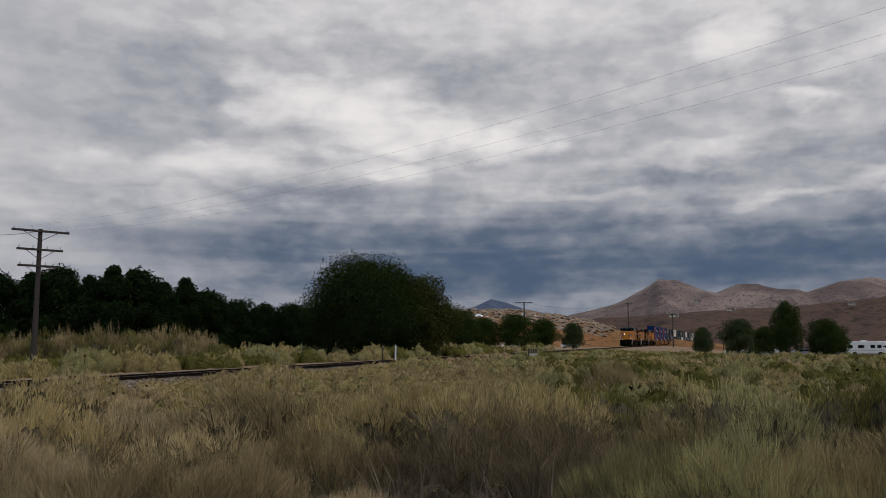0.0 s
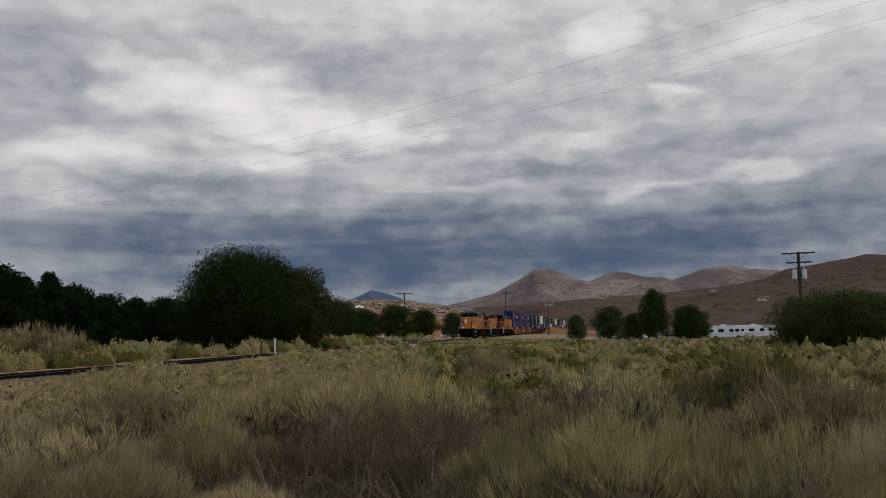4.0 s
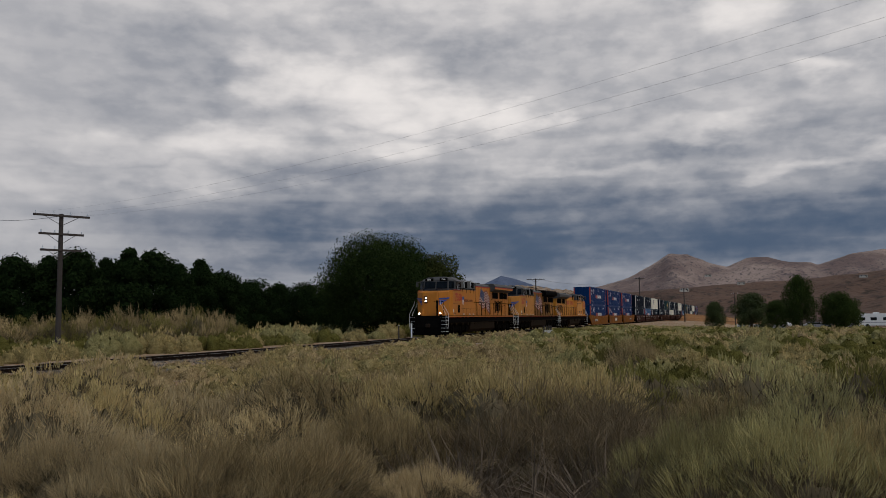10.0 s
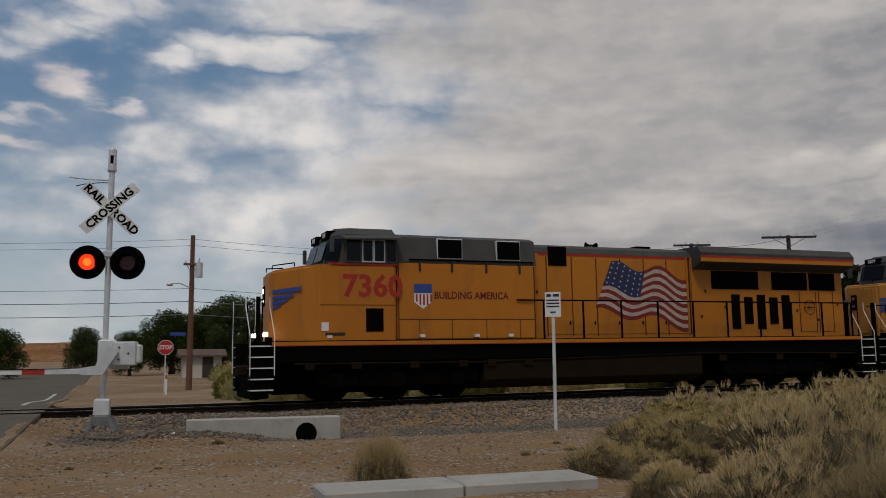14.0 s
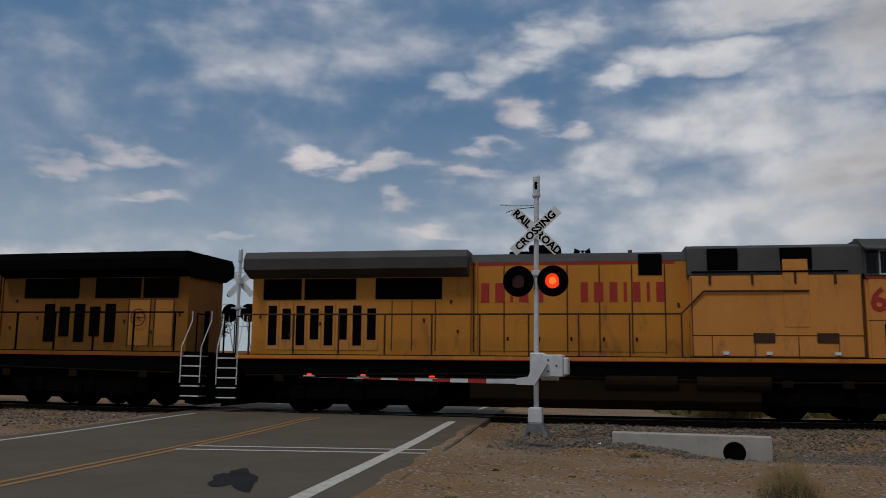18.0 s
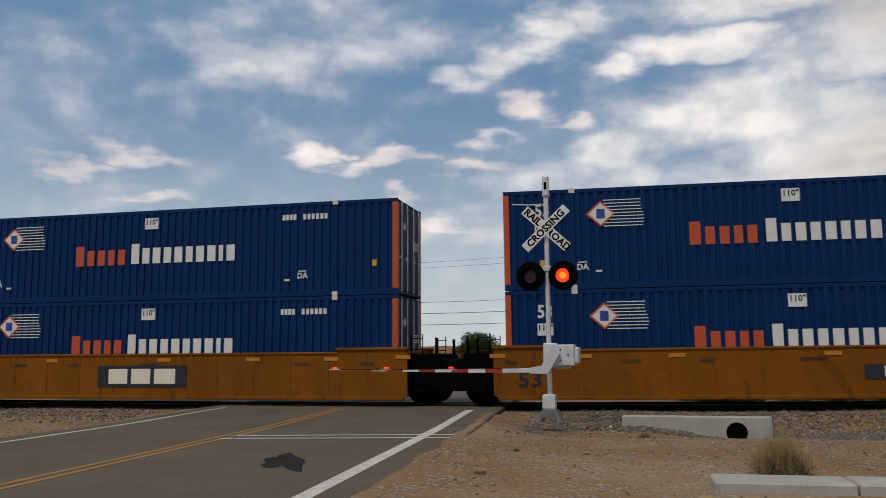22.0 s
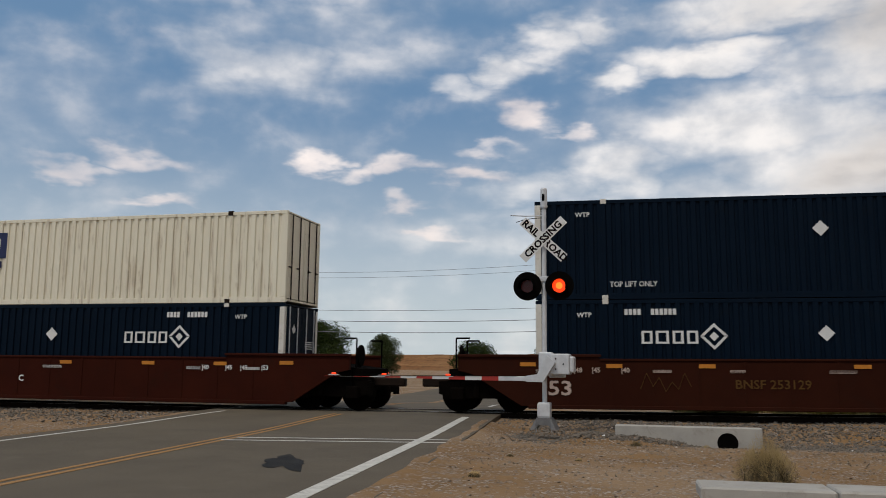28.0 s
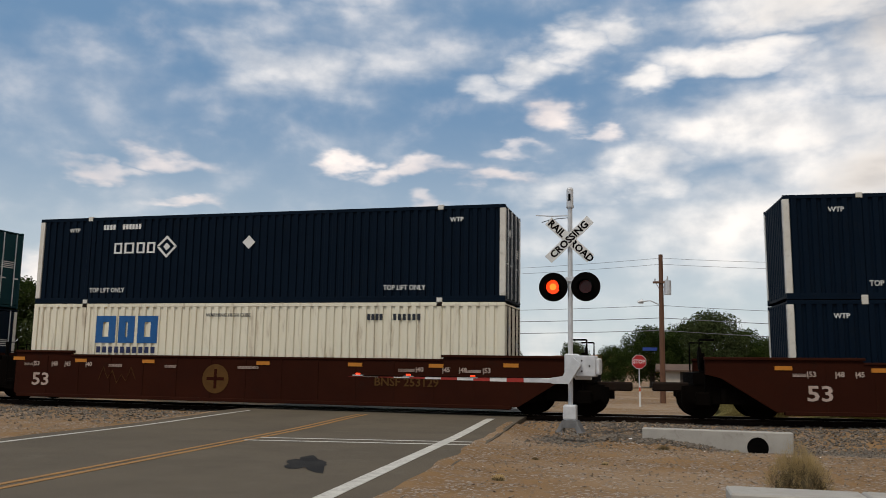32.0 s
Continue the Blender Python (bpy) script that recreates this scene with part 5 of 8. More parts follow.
def box_meshes(colour, post):
    key = (colour.name, post.name)
    if key in BOX_CACHE:
        return BOX_CACHE[key]
    hl, hw = BOX_L / 2, BOX_W / 2
    side = bmesh.new()
    prof, x = [], -hl + 0.12
    pitch = 0.262
    while x < hl - 0.16:
        prof += [(x, -hw + 0.045), (x + 0.085, -hw + 0.045), (x + 0.105, -hw + 0.002), (x + 0.242, -hw + 0.002)]
        x += pitch
    lo = [side.verts.new((a, b, 0.16)) for a, b in prof]
    hi = [side.verts.new((a, b, BOX_H - 0.1)) for a, b in prof]
    for i in range(len(prof) - 1):
        side.faces.new((lo[i], lo[i + 1], hi[i + 1], hi[i]))
    bot = box(bmesh.new(), -hl, hl, -hw, -hw + 0.09, 0.0, 0.17, bevel=0.008)
    topr = box(bmesh.new(), -hl, hl, -hw - 0.004, -hw + 0.07, BOX_H - 0.11, BOX_H, bevel=0.008)
    singles = []
    for s in (-1, 1):
        a, b = s * hl, s * (hl - 0.17)
        singles.append(("corner_post", box(bmesh.new(), min(a, b) - 0.002, max(a, b), -hw - 0.006, -hw + 0.14, 0.17, BOX_H - 0.11, bevel=0.01), post, True))
        x = s * 6.1
        singles.append(("lifting_post", box(bmesh.new(), x - 0.06, x + 0.06, -hw - 0.012, -hw + 0.06, 0.0, BOX_H, bevel=0.008), colour, True))
        for z in (-0.03, BOX_H - 0.12):
            singles.append(("casting", box(bmesh.new(), x - 0.085, x + 0.085, -hw - 0.02, -hw + 0.12, z, z + 0.15, bevel=0.01), WHITEP if colour is not CREAM else RUST, True))
    roof = bmesh.new()
    box(roof, -hl + 0.02, hl - 0.02, -hw + 0.02, hw - 0.02, BOX_H - 0.06, BOX_H - 0.02)
    box(roof, -hl + 0.02, hl - 0.02, -hw + 0.04, hw - 0.04, 0.05, 0.12)
    wall = bmesh.new()     # front end, one ribbed sheet
    prof2, y = [], -hw + 0.14
    while y < hw - 0.2:
        prof2 += [(-hl + 0.05, y), (-hl + 0.05, y + 0.08), (-hl + 0.01, y + 0.11), (-hl + 0.01, y + 0.2)]
        y += 0.235
    lo = [wall.verts.new((a, b, 0.1)) for a, b in prof2]
    hi = [wall.verts.new((a, b, BOX_H - 0.06)) for a, b in prof2]
    for i in range(len(prof2) - 1):
        wall.faces.new((lo[i], lo[i + 1], hi[i + 1], hi[i]))
    out = []
    for n, bm, m, both in [("side_panel", side, colour, True), ("bottom_rail", bot, colour, True), ("top_rail", topr, colour, True), ("roof", roof, colour, False), ("front_wall", wall, colour, False)] + singles:
        bmesh.ops.recalc_face_normals(bm, faces=bm.faces) if n not in ("side_panel", "front_wall") else None
        me = mesh_of(bm, n)
        me.materials.append(m)
        out.append((n, me, both))
    door = bmesh.new()
    box(door, hl - 0.05, hl - 0.01, -hw + 0.12, -0.01, 0.14, BOX_H - 0.1, bevel=0.008)
    for k in range(5):
        z = 0.3 + k * 0.5
        box(door, hl - 0.012, hl + 0.0, -hw + 0.2, -0.08, z, z + 0.3)
    me = mesh_of(door, "door")
    me.materials.append(colour)
    out.append(("door", me, "door"))
    for y in (-hw + 0.35, -0.35):
        bar = bmesh.new()
        cyl(bar, (hl + 0.02, y, 0.1), (hl + 0.02, y, BOX_H - 0.08), 0.02, seg=6)
        box(bar, hl, hl + 0.035, y - 0.2, y + 0.02, 1.1, 1.14)
        me = mesh_of(bar, "locking_bar")
        me.materials.append(GALV if colour is not CREAM else RUST)
        out.append(("locking_bar", me, "door"))
    BOX_CACHE[key] = out
    return out


def hollow(x0, x1, y0, y1, t):
    """A plain rectangular ring as four bars."""
    return [rect(x0, x1, y0, y0 + t), rect(x0, x1, y1 - t, y1), rect(x0, x0 + t * 1.3, y0 + t, y1 - t), rect(x1 - t * 1.3, x1, y0 + t, y1 - t)]


def container(colour, post, style, label):
    """A 53-foot box on the train with its paintwork, doors towards +x, z from its floor."""
    K = thing("container", label, "container", "containers on the train")
    ms = box_meshes(colour, post)
    doors = {}
    for n, me, both in ms:
        if both == "door":
            for s in (1, -1):
                if n == "door":
                    d = part("door", me, None, K)
                    if s < 0:
                        d.matrix_basis = Matrix.Diagonal((1, -1, 1, 1))
                    doors[s] = d
                else:
                    part("locking_bar", me, None, doors[s], "steel locking bar")
            continue
        part(n, me, None, K)
        if both:
            part(n, me, None, K).matrix_basis = pose(0, 0, 0, 0, 0, 180)
    hw = BOX_W / 2 + 0.004
    for s in (-1, 1):
        f = lambda x, z, k=0.0, s=s: face(x if s < 0 else -x, s * (hw + k), z, s)
        if style == "pacer":
            letters("53", 0.52, WHITE, K, f(-6.95, 2.27), "size_number", stretch=0.85, bold=0.012)
            flat_shape("height_plate", [rect(-0.22, 0.22, -0.17, 0.17)], WHITE, K, f(-6.95, 1.78), "white height plate")
            letters("110\"", 0.24, DARKLET, K, f(-6.95, 1.82, 0.004), "height_number", bold=0.006)
            flat_shape("height_plate", [rect(-0.24, 0.24, -0.18, 0.18)], WHITE, K, f(-0.15, 2.45), "white height plate")
            letters("110\"", 0.24, DARKLET, K, f(-0.15, 2.49, 0.004), "height_number", bold=0.006)
            flat_shape("diamond_mark", [[(-0.42, 0), (0, -0.38), (0.42, 0), (0, 0.38)]], ORANGEP, K, f(-5.3, 2.13), "plain diamond mark")
            flat_shape("diamond_centre", [[(-0.34, 0), (0, -0.31), (0.34, 0), (0, 0.31)]], WHITE, K, f(-5.3, 2.13, 0.003))
            flat_shape("diamond_core", [rect(-0.12, 0.12, -0.14, 0.14)], WINGBLUE, K, f(-5.3, 2.13, 0.006))
            split_shape("speed_line", [rect(-0.75 + 0.02 * abs(k - 4), 0.30 + 0.05 * math.sin(k * 0.7) + 0.11, -0.37 + 0.093 * k, -0.345 + 0.093 * k) for k in range(9)],
                       WHITE, K, f(-4.55, 2.13), "thin white speed line")
            for b_ in bars([0.30, 0.26, 0.26, 0.23, 0.26], 0.125, 0.50, -1.98, 0.0, 0.15):
                flat_shape("brand_bar", [b_], ORANGEP, K, f(0, 1.15), "plain red bar")
            for b_ in bars([0.28, 0.25, 0.27, 0.26, 0.28, 0.24, 0.27, 0.28, 0.14, 0.28], 0.12, 0.50, 0.97, 0.0, 0.15):
                flat_shape("brand_bar", [b_], WHITE, K, f(0, 1.17), "plain white bar")
            flat_shape("number_bars", bars([0.09] * 4, 0.03, 0.17, 0, 0) + bars([0.09] * 6, 0.05, 0.17, 0.85, 0), WHITE, K, f(4.6, 2.35), "small white number bars")
            flat_shape("notice", [rect(-0.1, 0.1, -0.1, 0.1)], YELLOWP, K, f(-6.95, 0.75))
            flat_shape("notice", [rect(-0.07, 0.07, -0.09, 0.09)], YELLOWP, K, f(7.35, 0.95))
            for x in (-5.85, 5.05):
                letters("DA", 0.24, WHITE, K, f(x, 0.62), "stencil", bold=0.006)
                flat_shape("stencil_bar", [rect(-0.13, 0.13, 0.13, 0.16)], WHITE, K, f(x, 0.62))
                flat_shape("stencil_dash", [rect(-0.09, 0.09, -0.03, 0.03)], WHITE, K, f(x + (0.45 if x < 0 else -0.5), 0.5))
        elif style in ("umax_l", "umax_r", "umax_c"):
            letters("WTP", 0.19, WHITE, K, f(-6.7, 2.45), "stencil", bold=0.004)
            letters("WTP", 0.19, WHITE, K, f(6.6, 2.45), "stencil", bold=0.004)
            x = -4.35 if style == "umax_l" else 3.3
            split_shape("brand_bar", [q for x1, w in ((-0.62, 0.30), (-0.2, 0.36), (0.23, 0.30), (0.62, 0.30)) for q in hollow(x1 - w / 2, x1 + w / 2, -0.18, 0.18, 0.055)], WHITE, K, f(x, 1.82), "plain white bar")
            flat_shape("diamond_mark", [[(0.37, 0), (0, -0.37), (-0.37, 0), (-0.27, 0), (0, -0.27), (0.27, 0)], [(-0.37, 0.02), (0, 0.37), (0.37, 0.02), (0.27, 0.02), (0, 0.27), (-0.27, 0.02)],
                                        [(-0.13, 0), (0, -0.13), (0.13, 0), (0, 0.13)]], WHITE, K, f(x + 1.20, 1.84), "plain white diamond outline")
            flat_shape("placard", [[(-0.22, 0), (0, -0.22), (0.22, 0), (0, 0.22)]], WHITE, K, f(-0.2, 1.92), "pale diamond placard")
            letters("TOP LIFT ONLY", 0.21, WHITE, K, f(-5.30, 0.42), "stencil", stretch=0.9, bold=0.003)
            letters("TOP LIFT ONLY", 0.21, WHITE, K, f(5.0, 0.42), "stencil", stretch=0.9, bold=0.003)
            flat_shape("number_bars", bars([0.09] * 4, 0.03, 0.17, -0.35, 0) + bars([0.09] * 6, 0.03, 0.17, 0.5, 0), WHITE, K, f(-5.0 if style == "umax_l" else 4.6, 2.45), "small white number bars")
        elif style == "csx_white_r":
            letters("53", 0.50, DARKLET, K, f(-6.9, 1.95), "size_number", bold=0.006)
            for x0, w in ((-4.5, 0.9), (-3.55, 0.8), (-2.65, 0.9)):
                flat_shape("brand_shape", hollow(x0 - w / 2 + 0.04, x0 + w / 2 - 0.04, -0.58, 0.30, 0.2), FLAGBLUE, K, f(0, 2.15), "plain dark blue block shape")
            split_shape("brand_bar", bars([0.16] * 10, 0.08, 0.22, -3.55, 0), FLAGBLUE, K, f(0, 1.25), "plain dark blue bar")
            flat_shape("notice", [rect(-0.14, 0.14, -0.17, 0.17)], YELLOWP, K, f(-6.8, 0.75))
        elif style == "csx_white":
            for x0, w in ((-5.23, 0.82), (-4.45, 0.68), (-3.67, 0.82)):
                flat_shape("brand_shape", hollow(x0 - w / 2 + 0.04, x0 + w / 2 - 0.04, -0.58, 0.30, 0.2), CSXBLUE, K, f(0, 2.18), "plain blue block shape")
            split_shape("brand_bar", bars([0.15] * 10, 0.075, 0.20, -4.45, 0), FLAGBLUE, K, f(0, 1.28), "plain dark blue bar")
            letters("WARNING HIGH CUBE", 0.16, DARKLET, K, f(-0.8, 2.5), "warning", stretch=0.95, bold=0.002)
            flat_shape("number_bars", bars([0.10] * 4, 0.03, 0.19, -0.4, 0) + bars([0.10] * 6, 0.05, 0.19, 0.6, 0), DARKLET, K, f(4.5, 2.35), "small dark number bars")
        elif style == "csx_teal":
            letters("How tomorrow moves", 0.40, YELLOWP, K, f(-2.15, 1.50), "slogan", stretch=0.98, bold=0.004)
            br = [[(0.0, -0.8), (0.32, -0.8), (0.32, -0.66), (0.15, -0.66), (0.15, 0.66), (0.32, 0.66), (0.32, 0.8), (0.0, 0.8)]]
            flat_shape("bracket", br, YELLOWP, K, f(-0.05, 1.46), "gold square bracket")
            flat_shape("bracket", [[(-a, b) for a, b in br[0]]], YELLOWP, K, f(3.85, 1.46), "gold square bracket")
            for x0, w in ((1.15, 0.8), (1.95, 0.65), (2.75, 0.8)):
                flat_shape("brand_shape", hollow(x0 - w / 2 + 0.04, x0 + w / 2 - 0.04, -0.36, 0.44, 0.2), YELLOWP, K, f(0, 1.60), "plain gold block shape")
            split_shape("brand_bar", bars([0.15] * 10, 0.075, 0.22, 1.95, 0), YELLOWP, K, f(0, 0.92), "plain gold bar")
            for x in (0.42, 0.80, 3.05, 3.45):
                bm = bmesh.new()
                bmesh.ops.create_circle(bm, cap_ends=True, radius=0.155, segments=16)
                bmesh.ops.solidify(bm, geom=bm.faces[:], thickness=0.003)
                bmesh.ops.transform(bm, matrix=f(x + 0.02, 0.55), verts=bm.verts)
                part("gold_dot", bm, YELLOWP, K)
            for x in (-7.2, 6.9):
                letters("53'", 0.26, YELLOWP, K, f(x, 0.7), "size_number", bold=0.003)
            flat_shape("number_bars", bars([0.10] * 6, 0.05, 0.19, 0.5, 0), YELLOWP, K, f(4.3, 2.45), "small gold number bars")
            letters("DA", 0.2, YELLOWP, K, f(-6.0, 0.72), "stencil", bold=0.003)
    # placards on the doors
    hx = BOX_L / 2 + 0.006
    if style != "csx_white_r":
        flat_shape("door_placard", [[(-0.15, 0), (0, -0.15), (0.15, 0), (0, 0.15)]], WHITE, K, pose(hx, -0.6, 2.1, 90, 0, 90), "white door placard")
        flat_shape("door_print", [rect(-0.3, 0.3, 0.07 * k, 0.07 * k + 0.03) for k in range(4)], WHITE, K, pose(hx, 0.6, 1.5, 90, 0, 90), "rows of small print")
    return K


BX = {"pacer": (BLUE, ORANGEP, "pacer", "blue corrugated container with orange corner posts"),
      "pale": (PALEBLUE, ORANGEP, "pacer", "faded pale blue corrugated container with orange posts"),
      "navy": (NAVY, WHITEP, "umax_l", "navy corrugated container with white corner posts"),
      "navy_r": (NAVY, WHITEP, "umax_r", "navy corrugated container with white posts and trailing white mark"),
      "teal": (TEAL, TEAL, "csx_teal", "dark teal corrugated container with gold lettering"),
      "cream_r": (CREAM, CREAM, "csx_white_r", "cream corrugated container streaked with rust"),
      "cream": (CREAM, CREAM, "csx_white", "cream corrugated container with blue block mark")}
TRAIN = [  # middle at 26 s, car colour, marks, lower box, upper box, place in its car
    (-91.8, TTXY, "dttx", "pacer", "pacer", "lead"), (-72.55, TTXY, "ttx", "pacer", "pacer", ""), (-53.3, TTXY, "dttx", "pacer", "pacer", "tail"),
    (-29.55, OXIDE, "fec", "navy", "navy", "lead"), (-10.3, OXIDE, "fec", "pale", "navy_r", ""), (8.95, OXIDE, "fec", "navy_r", "cream_r", "tail"),
    (32.7, OXIDE2, "bnsf", "navy", "navy_r", "lead"), (51.95, OXIDE2, "bnsf", "navy", "teal", ""), (71.2, OXIDE2, "bnsf", "cream", "navy", "tail"),
    (94.95, OXIDE2, "bnsf", "navy", "navy_r", "lead"), (114.2, OXIDE2, "bnsf", "navy", "cream", ""), (133.45, OXIDE2, "bnsf", "pale", "navy", "tail"),
    (157.2, OXIDE, "fec", "navy", "teal", "lead"), (176.45, OXIDE, "fec", "navy", "navy", ""), (195.7, OXIDE, "fec", "cream", "navy_r", "tail"),
    (219.45, TTXY, "ttx", "navy", "cream", "lead"), (238.7, TTXY, "dttx", "pacer", "navy", ""), (257.95, TTXY, "dttx", "navy", "pacer", "tail")]
MADE, RIDERS = {}, [(ob, u, 7.0, turn, 0.0) for ob, u, turn in LOCOS]
CARLABEL = {"dttx": "yellow intermodal well car with black number panel", "ttx": "yellow intermodal well car with black name panel",
            "fec": "oxide brown intermodal well car with white numbers", "bnsf": "faded brown intermodal well car with gold mark"}
for u, col, marks, low, top, spot in TRAIN:
    key = (col.name, marks, spot)
    if key in MADE:
        car = copy_thing(MADE[key], Matrix.Identity(4))
    else:
        car = MADE[key] = well_car(col, CARLABEL[marks], marks, lead=spot == "lead", tail=spot == "tail")
    RIDERS.append((car, u, 8.0, 0, 0.0))
    for which, lift in ((low, 0.345), (top, 3.245)):
        if which in MADE:
            k = copy_thing(MADE[which], Matrix.Identity(4))
        else:
            k = MADE[which] = container(*BX[which])
        RIDERS.append((k, u, 8.0, 0, lift))


# ---- crossing signal with its gate ----
FLASHERS = []


def at_bearing(deg, dist):
    return dist * math.sin(radians(deg)), dist * math.cos(radians(deg))


def disc(a, b, r, seg=24, r2=None):
    return C(a, b, r, r2=r2, seg=seg)


def crossing_signal(m, gate=True, label=""):
    S = thing("crossing_signal", label, "crossing signal", "crossing signals", m)
    P = lambda n, bm, mt, lab="", par=S: part(n, bm, mt, par, lab)
    base = bmesh.new()
    prism(base, [(-0.31, 0.0), (-0.20, 0.0), (-0.13, 0.10), (0.13, 0.10), (0.20, 0.0), (0.31, 0.0), (0.17, 0.27), (-0.17, 0.27)], "y", -0.26, 0.26)
    for v in base.verts:
        if v.co.z > 0.1:
            v.co.y *= 0.7
    P("mast_base", base, DULLCAST, "flared dull grey mast base")
    for x in (-0.18, 0.18):
        for y in (-0.15, 0.15):
            P("anchor_bolt", C((x, y, -0.05), (x, y, 0.07), 0.016, seg=6), GALV)
    P("junction_box", B(-0.14, 0.14, -0.16, 0.12, 0.26, 0.62, bevel=0.015), GALV, "silver junction box")
    P("box_lid", B(-0.15, 0.15, -0.178, -0.158, 0.30, 0.59, bevel=0.006), GALV)
    P("mast", C((0, 0, 0.15), (0, 0, 5.45), 0.058, seg=16), GALV, "tall galvanised mast")
    bell = bmesh.new()
    cyl(bell, (0, 0, 5.28), (0, 0, 5.74), 0.083, seg=16)
    cyl(bell, (0, 0, 5.74), (0, 0, 5.78), 0.083, 0.06, seg=16)
    P("mast_cap", bell, GALV, "grey mast cap")
    P("cap_band", C((0, 0, 5.30), (0, 0, 5.34), 0.094, seg=16), GALV)
    P("cap_mark", B(-0.03, 0.03, -0.092, -0.08, 5.45, 5.62, bevel=0.004), BLACKISH)
    P("bracket_arm", pipe([(0, 0, 5.10), (-0.45, -0.02, 5.10), (-0.82, -0.04, 5.13)], 0.014), GALV, "thin side bracket")
    P("loose_cable", pipe([(0, 0, 5.05), (-0.25, -0.05, 5.03), (-0.5, -0.05, 5.0), (-0.68, -0.04, 4.95)], 0.009), BLACKISH, "loose cable")
    # the crossed blades
    for turn, words in ((-43, (("RAIL", -0.41), ("ROAD", 0.41))), (43, (("CROSSING", 0.0),))):
        k = 0.0 if turn < 0 else 0.012
        bl = P("crossbuck_blade", bmesh.new(), WHITE, "white crossbuck blade")
        bm = box(bmesh.new(), -0.69, 0.69, -0.118, 0.118, 0.0, 0.01, bevel=0.003)
        mm = Matrix.Translation((0, -0.10 - k, 4.50)) @ Euler((radians(90), 0, 0)).to_matrix().to_4x4() @ pose(0, 0, 0, 0, 0, turn)
        bmesh.ops.transform(bm, matrix=mm, verts=bm.verts)
        bm.to_mesh(bl.data)
        bm.free()
        for w, off in words:
            letters(w, 0.235, BLACKISH, bl, mm @ pose(off, -0.005, 0.012), "blade_word", stretch=1.02, bold=0.008)
    P("blade_clamp", B(-0.09, 0.09, -0.1, 0.09, 4.44, 4.56, bevel=0.01), GALV)
    # lamps
    P("lamp_arm", pipe([(-0.30, -0.02, 3.55), (0.30, -0.02, 3.55)], 0.028), GALV, "lamp crossarm")
    P("arm_clamp", B(-0.1, 0.1, -0.09, 0.09, 3.49, 3.61, bevel=0.01), GALV)
    for s in (-1, 1):
        x = s * 0.385
        lamp = P("lamp", disc((x, -0.12, 3.37), (x, -0.09, 3.37), 0.345, 28), BLACKISH, "round black lamp shield")
        P("lamp_body", disc((x, -0.10, 3.37), (x, 0.10, 3.37), 0.17, 18, 0.11), BLACKISH, "", lamp)
        P("lens", disc((x, -0.135, 3.37), (x, -0.12, 3.37), 0.155, 24), REDDIM, "dark red lens", lamp)
        hood_ = bmesh.new()
        for i in range(13):
            a0, a1 = radians(-20 + i * 220 / 13), radians(-20 + (i + 1) * 220 / 13)
            p0, p1 = Vector((x + 0.185 * math.cos(a0), 0, 3.37 + 0.185 * math.sin(a0))), Vector((x + 0.185 * math.cos(a1), 0, 3.37 + 0.185 * math.sin(a1)))
            vs = [hood_.verts.new(v) for v in ((p0.x, -0.12, p0.z), (p1.x, -0.12, p1.z), (p1.x, -0.36, p1.z - 0.02), (p0.x, -0.36, p0.z - 0.02))]
            hood_.faces.new(vs)
        bmesh.ops.remove_doubles(hood_, verts=hood_.verts, dist=0.001)
        bmesh.ops.solidify(hood_, geom=hood_.faces[:], thickness=0.006)
        P("visor", hood_, BLACKISH, "black lamp visor", lamp)
    glow = P("lit_lens", disc((-0.385, -0.15, 3.37), (-0.385, -0.137, 3.37), 0.165, 24), REDLIT, "glowing red lens")
    P("bulb", disc((-0.385, -0.158, 3.37), (-0.385, -0.145, 3.37), 0.08, 20), REDCORE, "", glow)
    FLASHERS.append((glow, 0.77))
    if not gate:
        return S
    # gate machine, bracket and arm
    P("gate_machine", B(0.16, 0.62, -0.22, 0.18, 1.28, 1.76, bevel=0.02), GALV, "grey gate machine box")
    for x, z in ((0.30, 1.40), (0.30, 1.64), (0.48, 1.52)):
        P("machine_bolt", C((x, -0.235, z), (x, -0.21, z), 0.02, seg=8), BLACKISH)
    P("machine_lid", B(0.60, 0.72, -0.18, 0.14, 1.32, 1.70, bevel=0.03), GALV)
    P("mast_bracket", B(-0.12, 0.2, -0.15, 0.15, 1.25, 1.80, bevel=0.03), GALV, "silver mast bracket")
    wing = bmesh.new()
    prism(wing, [(0.10, 1.72), (0.30, 1.55), (0.02, 1.10), (-0.38, 1.10), (-0.38, 1.24), (-0.12, 1.28)], "y", -0.34, -0.24)
    P("gate_bracket", wing, GALV, "silver angled gate bracket")
    P("counterweight", B(0.05, 0.45, 0.25, 0.36, 1.2, 1.45, bevel=0.02), GALV)
    arm = P("gate_arm", B(-1.05, -0.32, -0.33, -0.27, 1.115, 1.225, bevel=0.01), GALV, "red and white striped gate arm")
    x, k = -1.05, 0
    while x > -5.55:
        w = 0.41
        h = 0.052 - 0.0062 * k * 0.9
        P("arm_stripe", B(max(x - w, -5.6), x, -0.325 + 0.002 * k, -0.275 - 0.002 * k, 1.17 - h, 1.17 + h), REFLRED if k % 2 == 0 else WHITE, "", arm)
        x -= w
        k += 1
    for lx in (-5.3, -3.95, -2.3):
        P("arm_lamp", B(lx - 0.065, lx + 0.065, -0.33, -0.27, 1.21, 1.26, bevel=0.02), REDLIT, "small lit red arm lamp", arm)
        P("arm_lamp_base", B(lx - 0.14, lx + 0.14, -0.325, -0.275, 1.19, 1.215), GALV, "", arm)
